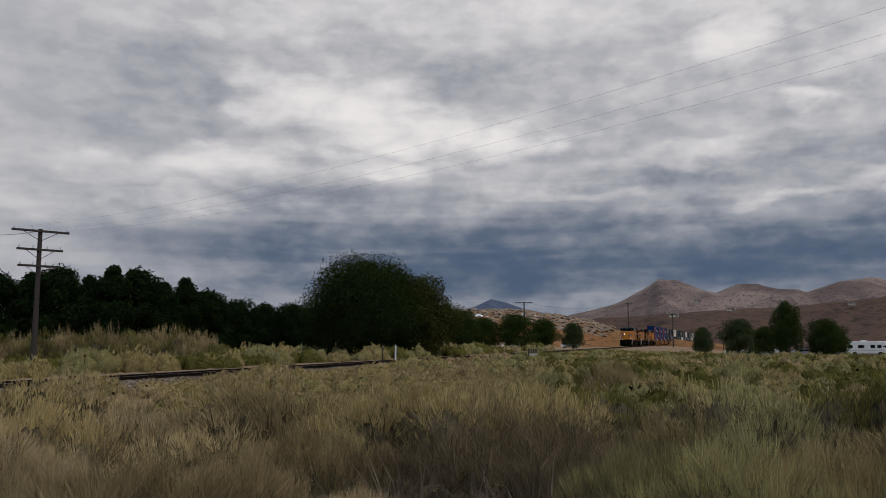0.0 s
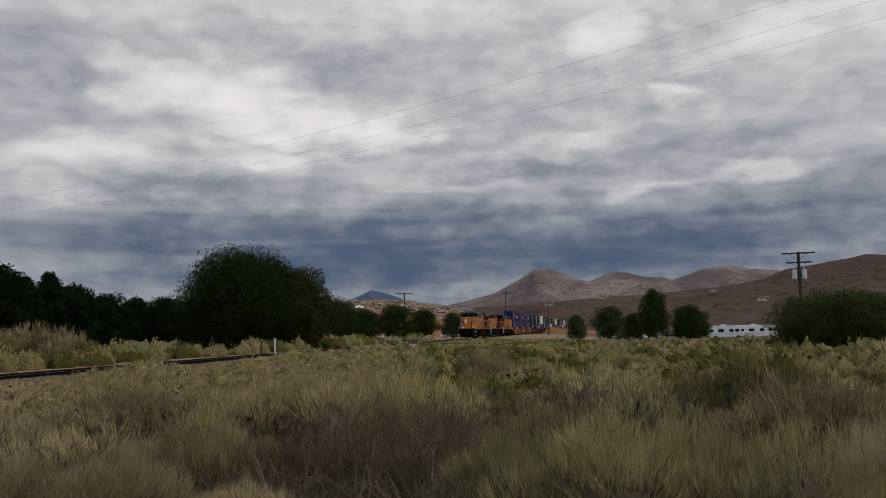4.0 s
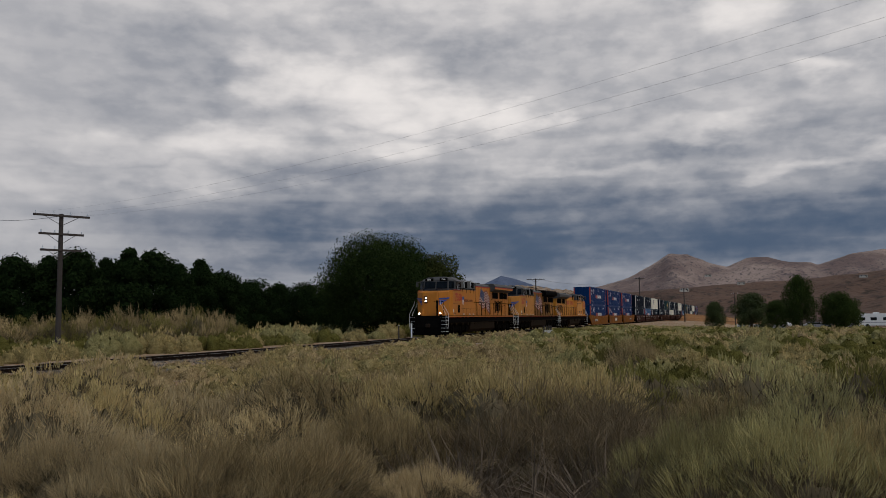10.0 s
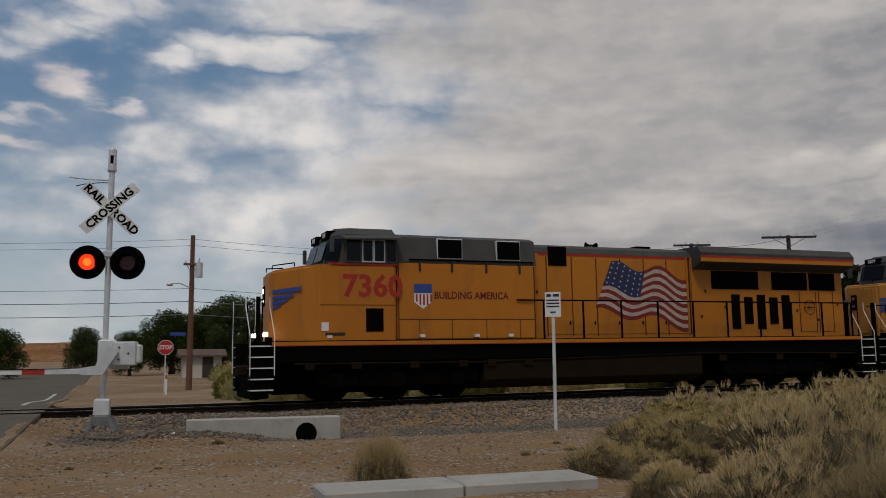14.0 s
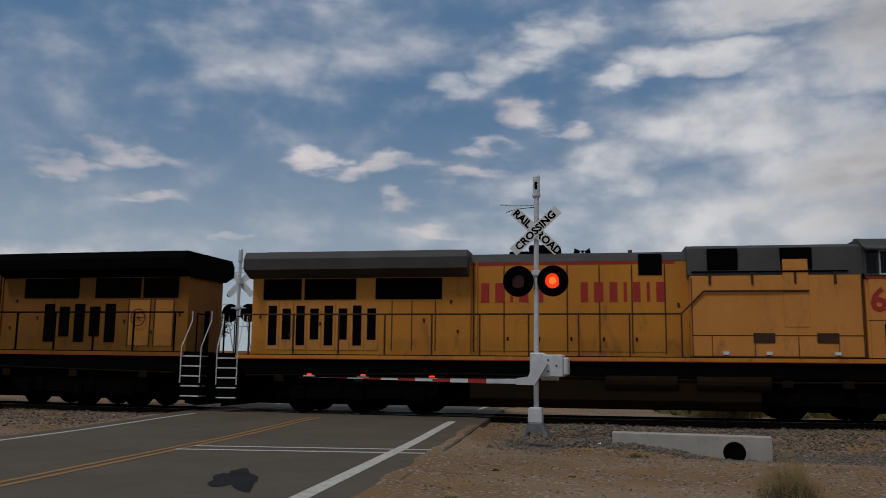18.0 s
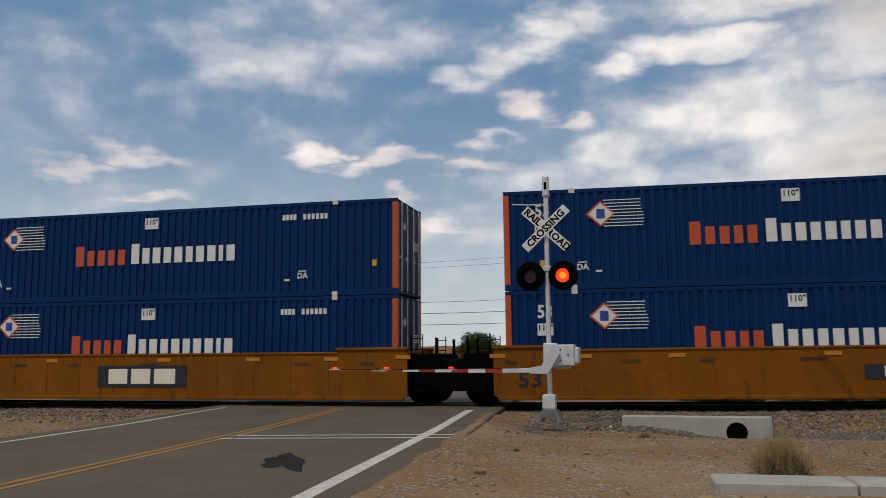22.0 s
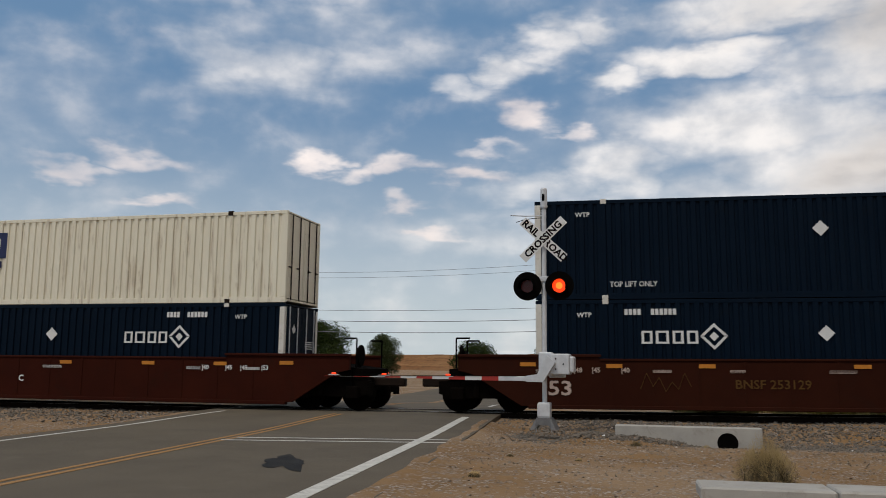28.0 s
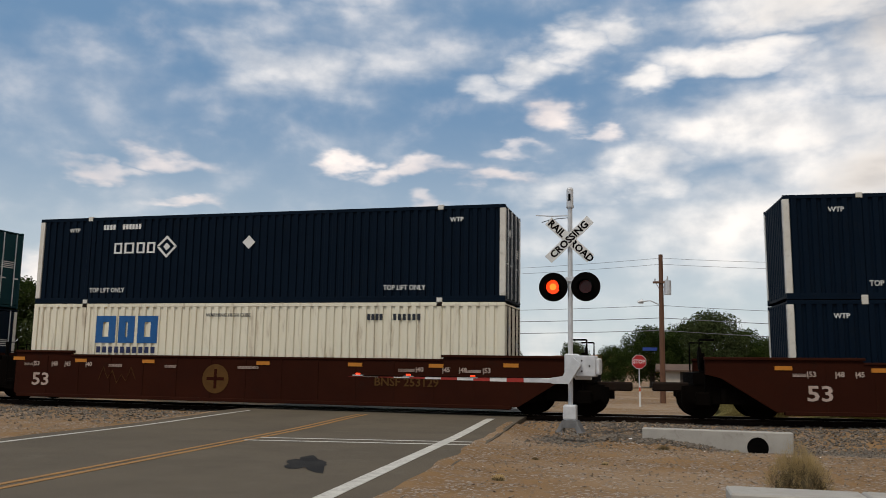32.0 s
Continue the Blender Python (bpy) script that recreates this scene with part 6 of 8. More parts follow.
    P("arm_wire", pipe([(-0.6, -0.33, 1.23), (-2.3, -0.33, 1.215), (-5.3, -0.32, 1.20)], 0.006, 4), BLACKISH, "", arm)
    return S


crossing_signal(pose(-2.80, 19.56, 0.0, 0, 0, -2), label="galvanised crossing signal with flashing red lamps and lowered gate")
crossing_signal(pose(-15.45, 29.6, -0.05, 0, 0, 178), label="crossing signal on the far roadside seen from behind", gate=True)

# ---- culvert, kerb, signs ----
cul = thing("culvert_headwall", "pale concrete culvert wall with a round black pipe", "culvert", m=pose(0.42, 19.55, -0.55, 0, 0, 1.0))
wallb = bmesh.new()
box(wallb, -1.6, 1.6, 0.0, 0.32, 0.0, 0.70, bevel=0.02)
part("concrete_wall", wallb, CONCRETE, cul)
# the wall is not pierced: a black disc stands for the hole's shade
ring = bmesh.new()
cyl(ring, (0.86, -0.015, 0.36), (0.86, 0.05, 0.36), 0.235, seg=24)
part("pipe_mouth", ring, BLACKISH, cul, "black disc standing for the shaded pipe hole")
tor = bmesh.new()
for i in range(24):
    a0, a1 = i / 24 * math.tau, (i + 1) / 24 * math.tau
    for (r0, r1, y0, y1) in ((0.225, 0.275, -0.025, -0.025), (0.275, 0.275, -0.025, 0.06), (0.225, 0.225, -0.025, 0.03)):
        vs = [tor.verts.new((0.86 + r * math.cos(a), y, 0.36 + r * math.sin(a))) for a, r, y in ((a0, r0, y0), (a1, r0, y0), (a1, r1, y1), (a0, r1, y1))]
        tor.faces.new(vs)
part("pipe_rim", tor, CONCRETE, cul, "concrete pipe rim")

kerb = thing("concrete_strip", "cracked pale concrete strip lying in the dirt", "concrete strip", m=pose(2.35, 9.85, 0.0, 0, 0, 3.0))
for i, (a, b) in enumerate(((-1.98, -0.55), (-0.53, 0.98))):
    part("slab", B(a, b, -0.34, 0.34, -0.12, 0.12 + 0.004 * i, bevel=0.02), CONCRETE, kerb)


def warning_sign(x, y):
    z = ground_z(x, y)
    S = thing("warning_sign", "small white warning sign on a galvanised post", "sign", m=pose(x, y, z, 0, 0, -26))
    post = bmesh.new()
    prism(post, [(-0.03, -0.015), (0.03, -0.015), (0.03, 0.0), (0.012, 0.02), (-0.012, 0.02), (-0.03, 0.0)], "z", -0.2, 2.58)
    part("post", post, GALV, S, "galvanised channel post")
    part("panel", B(-0.15, 0.15, -0.03, -0.018, 2.14, 2.62, bevel=0.004), WHITE, S, "white sign panel")
    flat_shape("print_bars", bars([0.09, 0.12], 0.03, 0.05, 0, 0.36) + [rect(-0.12, 0.12, 0.28 - 0.06 * k, 0.305 - 0.06 * k) for k in range(3)] + [rect(-0.05, 0.05, 0.05, 0.075)],
               DARKLET, S, pose(0, -0.032, 2.17, 90, 0, 0), "rows of dark print")
    for z0 in (2.2, 2.54):
        part("bolt", C((0, -0.04, z0), (0, -0.028, z0), 0.012, seg=6), GALV, S)
    return S


warning_sign(5.62, 16.25)


def stop_sign(x, y):
    z = ground_z(x, y)
    S = thing("stop_sign", "red octagonal stop sign on a thin post", "sign", m=pose(x, y, z, 0, 0, 4))
    part("post", C((0, 0, -0.2), (0, 0, 2.6), 0.03, seg=8), GALV, S)
    r = 0.40
    pts = [(r * math.cos(radians(22.5 + 45 * i)), r * math.sin(radians(22.5 + 45 * i))) for i in range(8)]
    flat_shape("panel_edge", [pts], WHITE, S, pose(0, -0.04, 2.25, 90, 0, 0), "white edge")
    flat_shape("panel", [[(a * 0.94, b * 0.94) for a, b in pts]], STOPRED, S, pose(0, -0.044, 2.25, 90, 0, 0), "red octagon")
    letters("STOP", 0.30, WHITE, S, pose(0, -0.049, 2.25, 90, 0, 0), "sign_word", stretch=0.85, bold=0.006)
    part("street_sign", B(0.2, 0.95, -0.01, 0.01, 2.85, 3.02), WINGBLUE, S, "small blue street sign")
    return S


stop_sign(-3.0, 46.5)

marker = thing("marker_post", "short white and orange roadside marker post", "post", m=pose(-2.75, 43.0, ground_z(-2.75, 43.0)))
part("post_body", B(-0.05, 0.05, -0.02, 0.02, -0.1, 1.0, bevel=0.01), WHITE, marker)
part("reflector", B(-0.045, 0.045, -0.03, -0.018, 0.75, 0.95), ORANGEP, marker)

# relay posts and a small cabinet left of the track on the far side
for x, y, h in ((57.2, 32.4, 1.25), (55.0, 32.2, 1.1)):
    p = thing("marker_post", "weathered white post beside the rails" if x > 56 else "dark thin post beside the rails", "post", "posts beside the rails", m=pose(x, y + 3.0, ground_z(x, y + 3.0)))
    part("post_body", C((0, 0, -0.1), (0, 0, h), 0.06, seg=8), WHITE if x > 56 else DARKPOLE, p)
    part("post_top", C((0, 0, h), (0, 0, h + 0.03), 0.07, seg=8), GALV, p)

# small timber bridge rail by the track
br = thing("guard_rail", "pale timber guard rail beside the ballast", "rail", m=pose(61.0, 25.5, ground_z(61.0, 25.5) + 0.0, 0, 0, 10))
for i in range(4):
    part("rail_post", B(-1.2 + i * 0.8 - 0.05, -1.2 + i * 0.8 + 0.05, -0.05, 0.05, -0.1, 0.95), DARKPOLE, br)
part("rail_board", B(-1.4, 1.4, -0.08, -0.04, 0.35, 0.6), CONCRETE, br, "pale board")


# ---- utility poles and wires ----
def utility_pole(x, y, h, arms, material, label, lamp=False, transformer=False, turn=0.0, lean=0.0):
    z = ground_z(x, y)
    U = thing("utility_pole", label, "utility pole", "utility poles", pose(x, y, z, 0, lean, turn))
    part("pole", C((0, 0, -0.5), (0, 0, h), 0.17, 0.115, seg=12), material, U)
    for k, (za, w) in enumerate(arms):
        a = part("crossarm", B(-w / 2, w / 2, -0.18, -0.08, h - za - 0.06, h - za + 0.06, bevel=0.01), material, U)
        n = 4 if w > 1.2 else 2
        for i in range(n):
            xx = -w / 2 + 0.12 + i * (w - 0.24) / (n - 1)
            part("insulator", C((xx, -0.13, h - za + 0.06), (xx, -0.13, h - za + 0.22), 0.045, 0.03, seg=8), GALV, a, "pale insulator")
        for s in (-1, 1):
            part("arm_brace", pipe([(s * w * 0.3, -0.13, h - za - 0.05), (0, -0.13, h - za - 0.55)], 0.015, 4), material, a)
    if transformer:
        for s in ((-0.38, 0.38) if transformer == 2 else (0.36,)):
            t = part("transformer", C((s, -0.05, h - 2.3), (s, -0.05, h - 1.5), 0.2, seg=14), GALV, U, "grey transformer can")
            part("bushing", C((s, -0.05, h - 1.5), (s, -0.05, h - 1.25), 0.04, seg=6), GALV, t)
    if lamp:
        part("lamp_arm", pipe([(0, 0, h - 2.9), (-0.6, -0.3, h - 2.65), (-1.0, -0.5, h - 2.7)], 0.03), GALV, U, "curved lamp arm")
        part("lamp_head", C((-1.0, -0.5, h - 2.70), (-1.25, -0.6, h - 2.76), 0.13, 0.07, seg=10), GALV, U, "street lamp head")
    return U, Vector((x, y, z))


def pole_at(b, d, top_slope, arms, material, label, **k):
    x, y = at_bearing(b, d)
    h = 1.45 + d * top_slope - ground_z(x, y)
    utility_pole(x, y, h, arms, material, label, **k)
    return Vector((x, y, ground_z(x, y) + h))


PB = pole_at(36.1, 52, 0.1262, ((0.12, 3.0), (1.15, 2.4), (2.05, 2.2)), DARKPOLE, "dark weathered utility pole with three crossarms", turn=-20)
PA = pole_at(30.4, 58, 0.1222, ((0.12, 2.4), (3.2, 1.8)), DARKPOLE, "dark weathered utility pole with two crossarms", turn=-20)
PR = pole_at(92.1, 78, 0.0855, ((0.12, 2.6), (0.9, 2.0)), DARKPOLE, "utility pole with two transformer cans", transformer=2, turn=-90)
PM = pole_at(66.8, 170, 0.0545, ((0.15, 3.6),), DARKPOLE, "distant dark utility pole with one crossarm", turn=-66)
PM2 = pole_at(73.6, 215, 0.0535, ((0.3, 2.6),), DARKPOLE, "distant dark utility pole", turn=-70)
pole_at(76.4, 240, 0.0400, ((0.3, 2.2),), DARKPOLE, "distant dark utility pole", turn=-70)
pole_at(79.5, 300, 0.0330, ((0.3, 2.2),), DARKPOLE, "distant dark utility pole", turn=-70)
PW = pole_at(-2.2, 49, 0.1345, ((1.6, 0.9),), POLEWOOD, "brown wooden utility pole with a street lamp", lamp=True, transformer=1)
PL = pole_at(-35.6, 66, 0.1150, ((0.15, 1.8),), POLEWOOD, "brown wooden utility pole with one crossarm", turn=20)
PL2 = pole_at(-38.6, 92, 0.0700, ((0.2, 1.0),), DARKPOLE, "thin dark utility pole")
PBACK = Vector((14.0, -26.0, 11.4))
utility_pole(14.0, -26.0, 11.5, ((0.12, 3.0), (1.15, 2.4)), DARKPOLE, "dark weathered utility pole behind the viewpoint", turn=-20)


WIREM = mat("dull_wire", (0.16, 0.16, 0.17), None, 0.6, bump=0.0)


def wire(pts, sag, r, label="thin dark overhead wire between two poles"):
    bm = bmesh.new()
    a, b = Vector(pts[0]), Vector(pts[1])
    d = (b - a).normalized()
    n1 = d.cross(Vector((0, 0, 1))).normalized()
    n2 = n1.cross(d)
    prev = None
    for i in range(25):
        t = i / 24
        p = a.lerp(b, t) - Vector((0, 0, sag * 4 * t * (1 - t)))
        ringv = [bm.verts.new(p + (n1 * math.cos(k * math.tau / 4) + n2 * math.sin(k * math.tau / 4)) * r) for k in range(4)]
        if prev:
            for k in range(4):
                bm.faces.new((prev[k], prev[(k + 1) % 4], ringv[(k + 1) % 4], ringv[k]))
        prev = ringv
    w = part("overhead_wire", bm, WIREM)
    tagged(w, label, "wire", "overhead wires")


side_v = Vector((0.94, -0.33, 0))
for k in (-1.35, 0.1, 1.35):
    wire((PB + side_v * k, PBACK + side_v * k), 2.0, 0.0022)
for dz, sag, r in ((-0.2, 0.7, 0.009), (-0.55, 0.7, 0.009), (-2.9, 0.5, 0.012), (-3.6, 0.5, 0.018), (-4.3, 0.5, 0.018)):
    wire((PW + Vector((0, 0, dz)), PA + Vector((0, 0, dz - (0.6 if dz < -2 else 0)))), sag, r)
    wire((PW + Vector((0, 0, dz)), PL + Vector((0, 0, dz - 0.2))), sag, r)
wire((PL + Vector((0, 0, -0.2)), PL2), 0.8, 0.014)
wire((PB + Vector((0, 0, -0.1)), PA + Vector((0, 0, -0.1))), 0.3, 0.012)
wire((PM, PM2), 1.5, 0.02)


# ---- vehicles and buildings far off ----
CARWHITE = mat("car_white", (0.72, 0.71, 0.68), (0.6, 0.59, 0.56), 0.35, scale=1, bump=0.0)
CARBLACK = mat("car_black", (0.012, 0.012, 0.014), (0.02, 0.02, 0.022), 0.3, scale=1, bump=0.0)
CARGREY = mat("car_grey", (0.25, 0.25, 0.26), None, 0.35, scale=1, bump=0.0)
TYRE = mat("tyre_rubber", (0.015, 0.015, 0.015), None, 0.85, bump=0.0)
STUCCO = mat("pale_stucco", (0.52, 0.47, 0.40), (0.42, 0.38, 0.32), 0.85, scale=1, bump=0.2)
ROOFTILE = mat("brown_roof", (0.13, 0.085, 0.06), (0.09, 0.06, 0.045), 0.85, scale=2, bump=0.3)
BRICKWALL = mat("reddish_wall", (0.20, 0.09, 0.06), (0.15, 0.07, 0.05), 0.9, scale=3, bump=0.3)


def put_at(b, d, turn):
    x, y = at_bearing(b, d)
    return pose(x, y, ground_z(x, y), 0, 0, turn)


def car(m, paint, label, truck=False, L=4.6):
    K = thing("parked_car" if not truck else "pickup_truck", label, "car" if not truck else "pickup truck", "parked vehicles", m)
    h = 1.75 if truck else 1.45
    out = [(-L / 2, 0.35), (L / 2, 0.35), (L / 2, 0.95), (L * 0.22, 1.0), (L * 0.08, h), (-L * 0.30, h), (-L * 0.44, 1.02), (-L / 2, 1.0)]
    bm = prism(bmesh.new(), out, "y", -0.88, 0.88)
    bmesh.ops.bevel(bm, geom=bm.edges[:], offset=0.05, segments=1, affect="EDGES")
    part("body", bm, paint, K)
    for s in (-0.89, 0.89):
        part("side_window", prism(bmesh.new(), [(L * 0.17, 1.03), (L * 0.06, h - 0.1), (-L * 0.28, h - 0.1), (-L * 0.38, 1.05)], "y", min(s, s * 0.99), max(s, s * 0.99)), GLASS, K)
        for x in (-L * 0.3, L * 0.31):
            w = part("wheel", C((x, s - 0.1, 0.34), (x, s + 0.02, 0.34), 0.34, seg=16), TYRE, K)
            part("rim", C((x, s - 0.11, 0.34), (x, s + 0.03, 0.34), 0.19, seg=12), GALV, w)
    return K


def motorhome(m, label, L=9.0):
    K = thing("motorhome", label, "motorhome", "parked motorhomes", m)
    out = [(-L / 2, 0.45), (L / 2 - 0.4, 0.45), (L / 2, 1.0), (L / 2 - 0.3, 1.6), (L / 2 - 0.9, 1.9), (L / 2 - 0.2, 2.2), (L / 2 - 0.4, 3.0), (-L / 2 + 0.2, 3.05), (-L / 2, 2.8)]
    bm = prism(bmesh.new(), out, "y", -1.2, 1.2)
    bmesh.ops.bevel(bm, geom=bm.edges[:], offset=0.06, segments=1, affect="EDGES")
    part("body", bm, CARWHITE, K, "white body")
    part("roof_unit", B(-1.0, 0.2, -0.4, 0.4, 3.04, 3.3, bevel=0.05), CARWHITE, K)
    for s in (-1.21, 1.21):
        for a, b in ((-3.6, -2.6), (-1.6, -0.4), (0.8, 1.7), (L / 2 - 1.9, L / 2 - 1.1)):
            part("window", B(a, b, min(s, s * 0.99), max(s, s * 0.99), 1.6, 2.25), GLASS, K, "dark window")
        part("side_stripe", B(-L / 2 + 0.1, L / 2 - 0.6, min(s, s * 0.995), max(s, s * 0.995), 1.1, 1.2), CARGREY, K)
        for x in (-L * 0.28, L * 0.33):
            part("wheel", C((x, s - 0.15 * (1 if s > 0 else -1), 0.42), (x, s, 0.42), 0.42, seg=16), TYRE, K)
    return K


def house(m, w, d, h, label, wall=STUCCO, roof=ROOFTILE, windows=3):
    H = thing("house", label, "house", "houses", m)
    part("wall", B(-w / 2, w / 2, -d / 2, d / 2, -0.3, h), wall, H)
    part("roof", prism(bmesh.new(), [(-d / 2 - 0.4, h), (0, h + d * 0.2), (d / 2 + 0.4, h), (d / 2 + 0.4, h - 0.15), (-d / 2 - 0.4, h - 0.15)], "x", -w / 2 - 0.4, w / 2 + 0.4), roof, H)
    for i in range(windows):
        x = -w / 2 + (i + 0.5) * w / windows
        f = part("window", B(x - 0.65, x + 0.65, -d / 2 - 0.04, -d / 2 + 0.02, h * 0.35, h * 0.78), WHITE, H)
        part("pane", B(x - 0.55, x + 0.55, -d / 2 - 0.05, -d / 2 - 0.035, h * 0.38, h * 0.75), GLASS, f)
    part("door", B(w / 2 - 1.6, w / 2 - 0.7, -d / 2 - 0.045, -d / 2 + 0.02, 0.0, 2.0), DARKPOLE, H)
    return H


motorhome(put_at(12.4, 128, -8), "white motorhome with dark windows parked on open ground", 7.4)
car(put_at(8.9, 116, 172), CARBLACK, "black pickup truck with a white cap", truck=True, L=5.4)
car(put_at(14.3, 122, 10), CARGREY, "grey parked car beside the motorhome")
house(put_at(17.9, 150, -10), 12, 7, 2.6, "low white house with a flat brown roof behind bushes", wall=STUCCO)
house(put_at(1.0, 112, 5), 7, 6, 2.8, "pale small house among the trees", windows=2)
house(put_at(-1.2, 78, 5), 3.2, 2.6, 1.9, "small grey hut near the street corner", windows=0)
bw = part("garden_wall", B(-12, 12, -0.1, 0.1, -0.2, 1.2), BRICKWALL)
bw.matrix_basis = put_at(15.8, 135, -12)
tagged(bw, "low reddish boundary wall in front of the house", "wall")
for i, (b, d, t, kind) in enumerate(((87.6, 205, 0, "m"), (89.4, 207, 4, "m"), (84.2, 170, 8, "c"), (82.4, 175, -10, "c"), (86.3, 210, 2, "c"), (80.2, 190, 6, "c"), (67.6, 210, 20, "c"), (69.8, 215, 15, "c"), (63.6, 205, 10, "c"))):
    if kind == "m":
        motorhome(put_at(b, d, -85 + t), "white motorhome parked at the far campground", 8.0 + i % 3)
    else:
        car(put_at(b, d, -85 + t), CARWHITE if i % 2 else CARGREY, "light-coloured car parked far off")


def rail_fence(b0, b1, d, label):
    (x0, y0), (x1, y1) = at_bearing(b0, d), at_bearing(b1, d)
    F = thing("rail_fence", label, "fence")
    n = 14
    z = max(ground_z(x0, y0), ground_z(x1, y1))
    for i in range(n + 1):
        x, y = x0 + (x1 - x0) * i / n, y0 + (y1 - y0) * i / n
        part("fence_post", B(x - 0.09, x + 0.09, y - 0.09, y + 0.09, z - 0.5, z + 1.35), WHITE, F)
    for zz in (0.45, 0.85, 1.25):
        part("fence_rail", pipe([(x0, y0, z + zz), (x1, y1, z + zz)], 0.09, 4), WHITE, F)


rail_fence(62.6, 68.0, 195, "white rail fence round a distant yard")
for k, (b, d) in enumerate(((76.5, 900), (80.0, 1100), (83.5, 1000), (90.0, 800), (93.0, 700), (78.0, 1300), (87.0, 1200))):
    x, y = at_bearing(b, d)
    hz = {0: 0.036, 1: 0.042, 2: 0.030, 3: 0.034, 4: 0.036, 5: 0.052, 6: 0.046}[k]
    house(Matrix.Translation((x, y, 1.45 + d * hz)) @ pose(0, 0, 0, 0, 0, -80), 9, 6, 3, "small pale house on the hillside", windows=2)


# ---- hills ----
def hill_material(name, c1, c2, c3, scrub, size):
    m = bpy.data.materials.new(name)
    m.use_nodes = True
    t = m.node_tree
    t.nodes.clear()
    g = Graph(t)
    pos = g.n("ShaderNodeNewGeometry").outputs["Position"]
    a, b_, c = g.noise(pos, 1.0 / size, 5.0, 0.6), g.noise(pos, 5.0 / size, 5.0, 0.65), g.noise(pos, 24.0 / size, 3.0, 0.7)
    col = g.mix(g.ramp(a, 0.35, 0.65), c1, c2)
    col = g.mix(g.math("MULTIPLY", g.ramp(b_, 0.5, 0.7), 0.8), col, c3)
    col = g.mix(g.math("MULTIPLY", g.ramp(c, 0.54, 0.64), 0.75), col, scrub)
    p = g.n("ShaderNodeBsdfPrincipled")
    t.links.new(col, p.inputs["Base Color"])
    p.inputs["Roughness"].default_value, p.inputs["Specular IOR Level"].default_value = 1.0, 0.05
    bp = g.n("ShaderNodeBump")
    bp.inputs["Strength"].default_value, bp.inputs["Distance"].default_value = 1.0, size * 0.06
    t.links.new(g.math("ADD", a, b_), bp.inputs["Height"])
    t.links.new(bp.outputs[0], p.inputs["Normal"])
    o = g.n("ShaderNodeOutputMaterial")
    t.links.new(p.outputs[0], o.inputs[0])
    return m


def hill(name, label, d, profile, depth, material, rough, seed, nb=360, nr=44):
    """A range seen on the horizon: profile gives bearing and slope of the skyline."""
    bs, ss = [p[0] for p in profile], [p[1] for p in profile]
    verts, faces = [], []
    for j in range(nr):
        f = j / (nr - 1)
        dist = d - depth * (1 - f)
        for i in range(nb):
            b = bs[0] + (bs[-1] - bs[0]) * i / (nb - 1)
            top = float(np.interp(b, bs, ss)) * d
            x, y = at_bearing(b, dist)
            s = smooth(0, 1, f) ** 1.3
            n = noise.fractal(Vector((x / rough, y / rough, seed)), 0.8, 2.2, 6) - 0.5 * abs(noise.noise(Vector((x / rough * 2.6, y / rough * 2.6, seed + 9))))
            rid = 1 - abs(noise.noise(Vector((x / rough * 1.7, y / rough * 1.7, seed + 5))))
            verts.append((x, y, -3 + (top + 3) * s * (0.88 + 0.12 * rid) + n * top * 0.24 * math.sin(math.pi * min(1, f * 1.0)) ))
    for j in range(nr - 1):
        for i in range(nb - 1):
            k = j * nb + i
            faces.append((k, k + 1, k + nb + 1, k + nb))
    # the far slope
    k0 = len(verts)
    for i in range(nb):
        b = bs[0] + (bs[-1] - bs[0]) * i / (nb - 1)
        x, y = at_bearing(b, d + depth * 0.4)
        verts.append((x, y, -5))
    for i in range(nb - 1):
        a = (nr - 1) * nb + i
        faces.append((a, a + 1, k0 + i + 1, k0 + i))
    me = bpy.data.meshes.new(name)
    me.from_pydata(verts, [], faces)
    me.polygons.foreach_set("use_smooth", [True] * len(me.polygons))
    tagged(part(name, me, material), label, "hill", kind="structure")
    return verts, nb


HILL_BROWN = hill_material("brown_hillside", (0.088, 0.056, 0.042), (0.118, 0.074, 0.053), (0.066, 0.045, 0.037), (0.028, 0.026, 0.020), 260.0)
# haze of distance is mixed into these mauve and blue base colours
HILL_FAR = hill_material("far_hillside_haze_mauve", (0.135, 0.096, 0.086), (0.28, 0.21, 0.175), (0.090, 0.070, 0.070), (0.058, 0.052, 0.053), 260.0)
HILL_BLUE = hill_material("far_mountain_haze_blue", (0.080, 0.100, 0.150), (0.092, 0.112, 0.162), (0.072, 0.090, 0.136), (0.068, 0.084, 0.126), 600.0)
HILL_SAND = hill_material("orange_sandhill", (0.215, 0.100, 0.040), (0.285, 0.150, 0.066), (0.130, 0.064, 0.028), (0.026, 0.024, 0.014), 70.0)
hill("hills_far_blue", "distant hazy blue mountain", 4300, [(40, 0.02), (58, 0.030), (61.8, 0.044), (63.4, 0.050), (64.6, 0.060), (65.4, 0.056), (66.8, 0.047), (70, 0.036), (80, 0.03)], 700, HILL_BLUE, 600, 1)
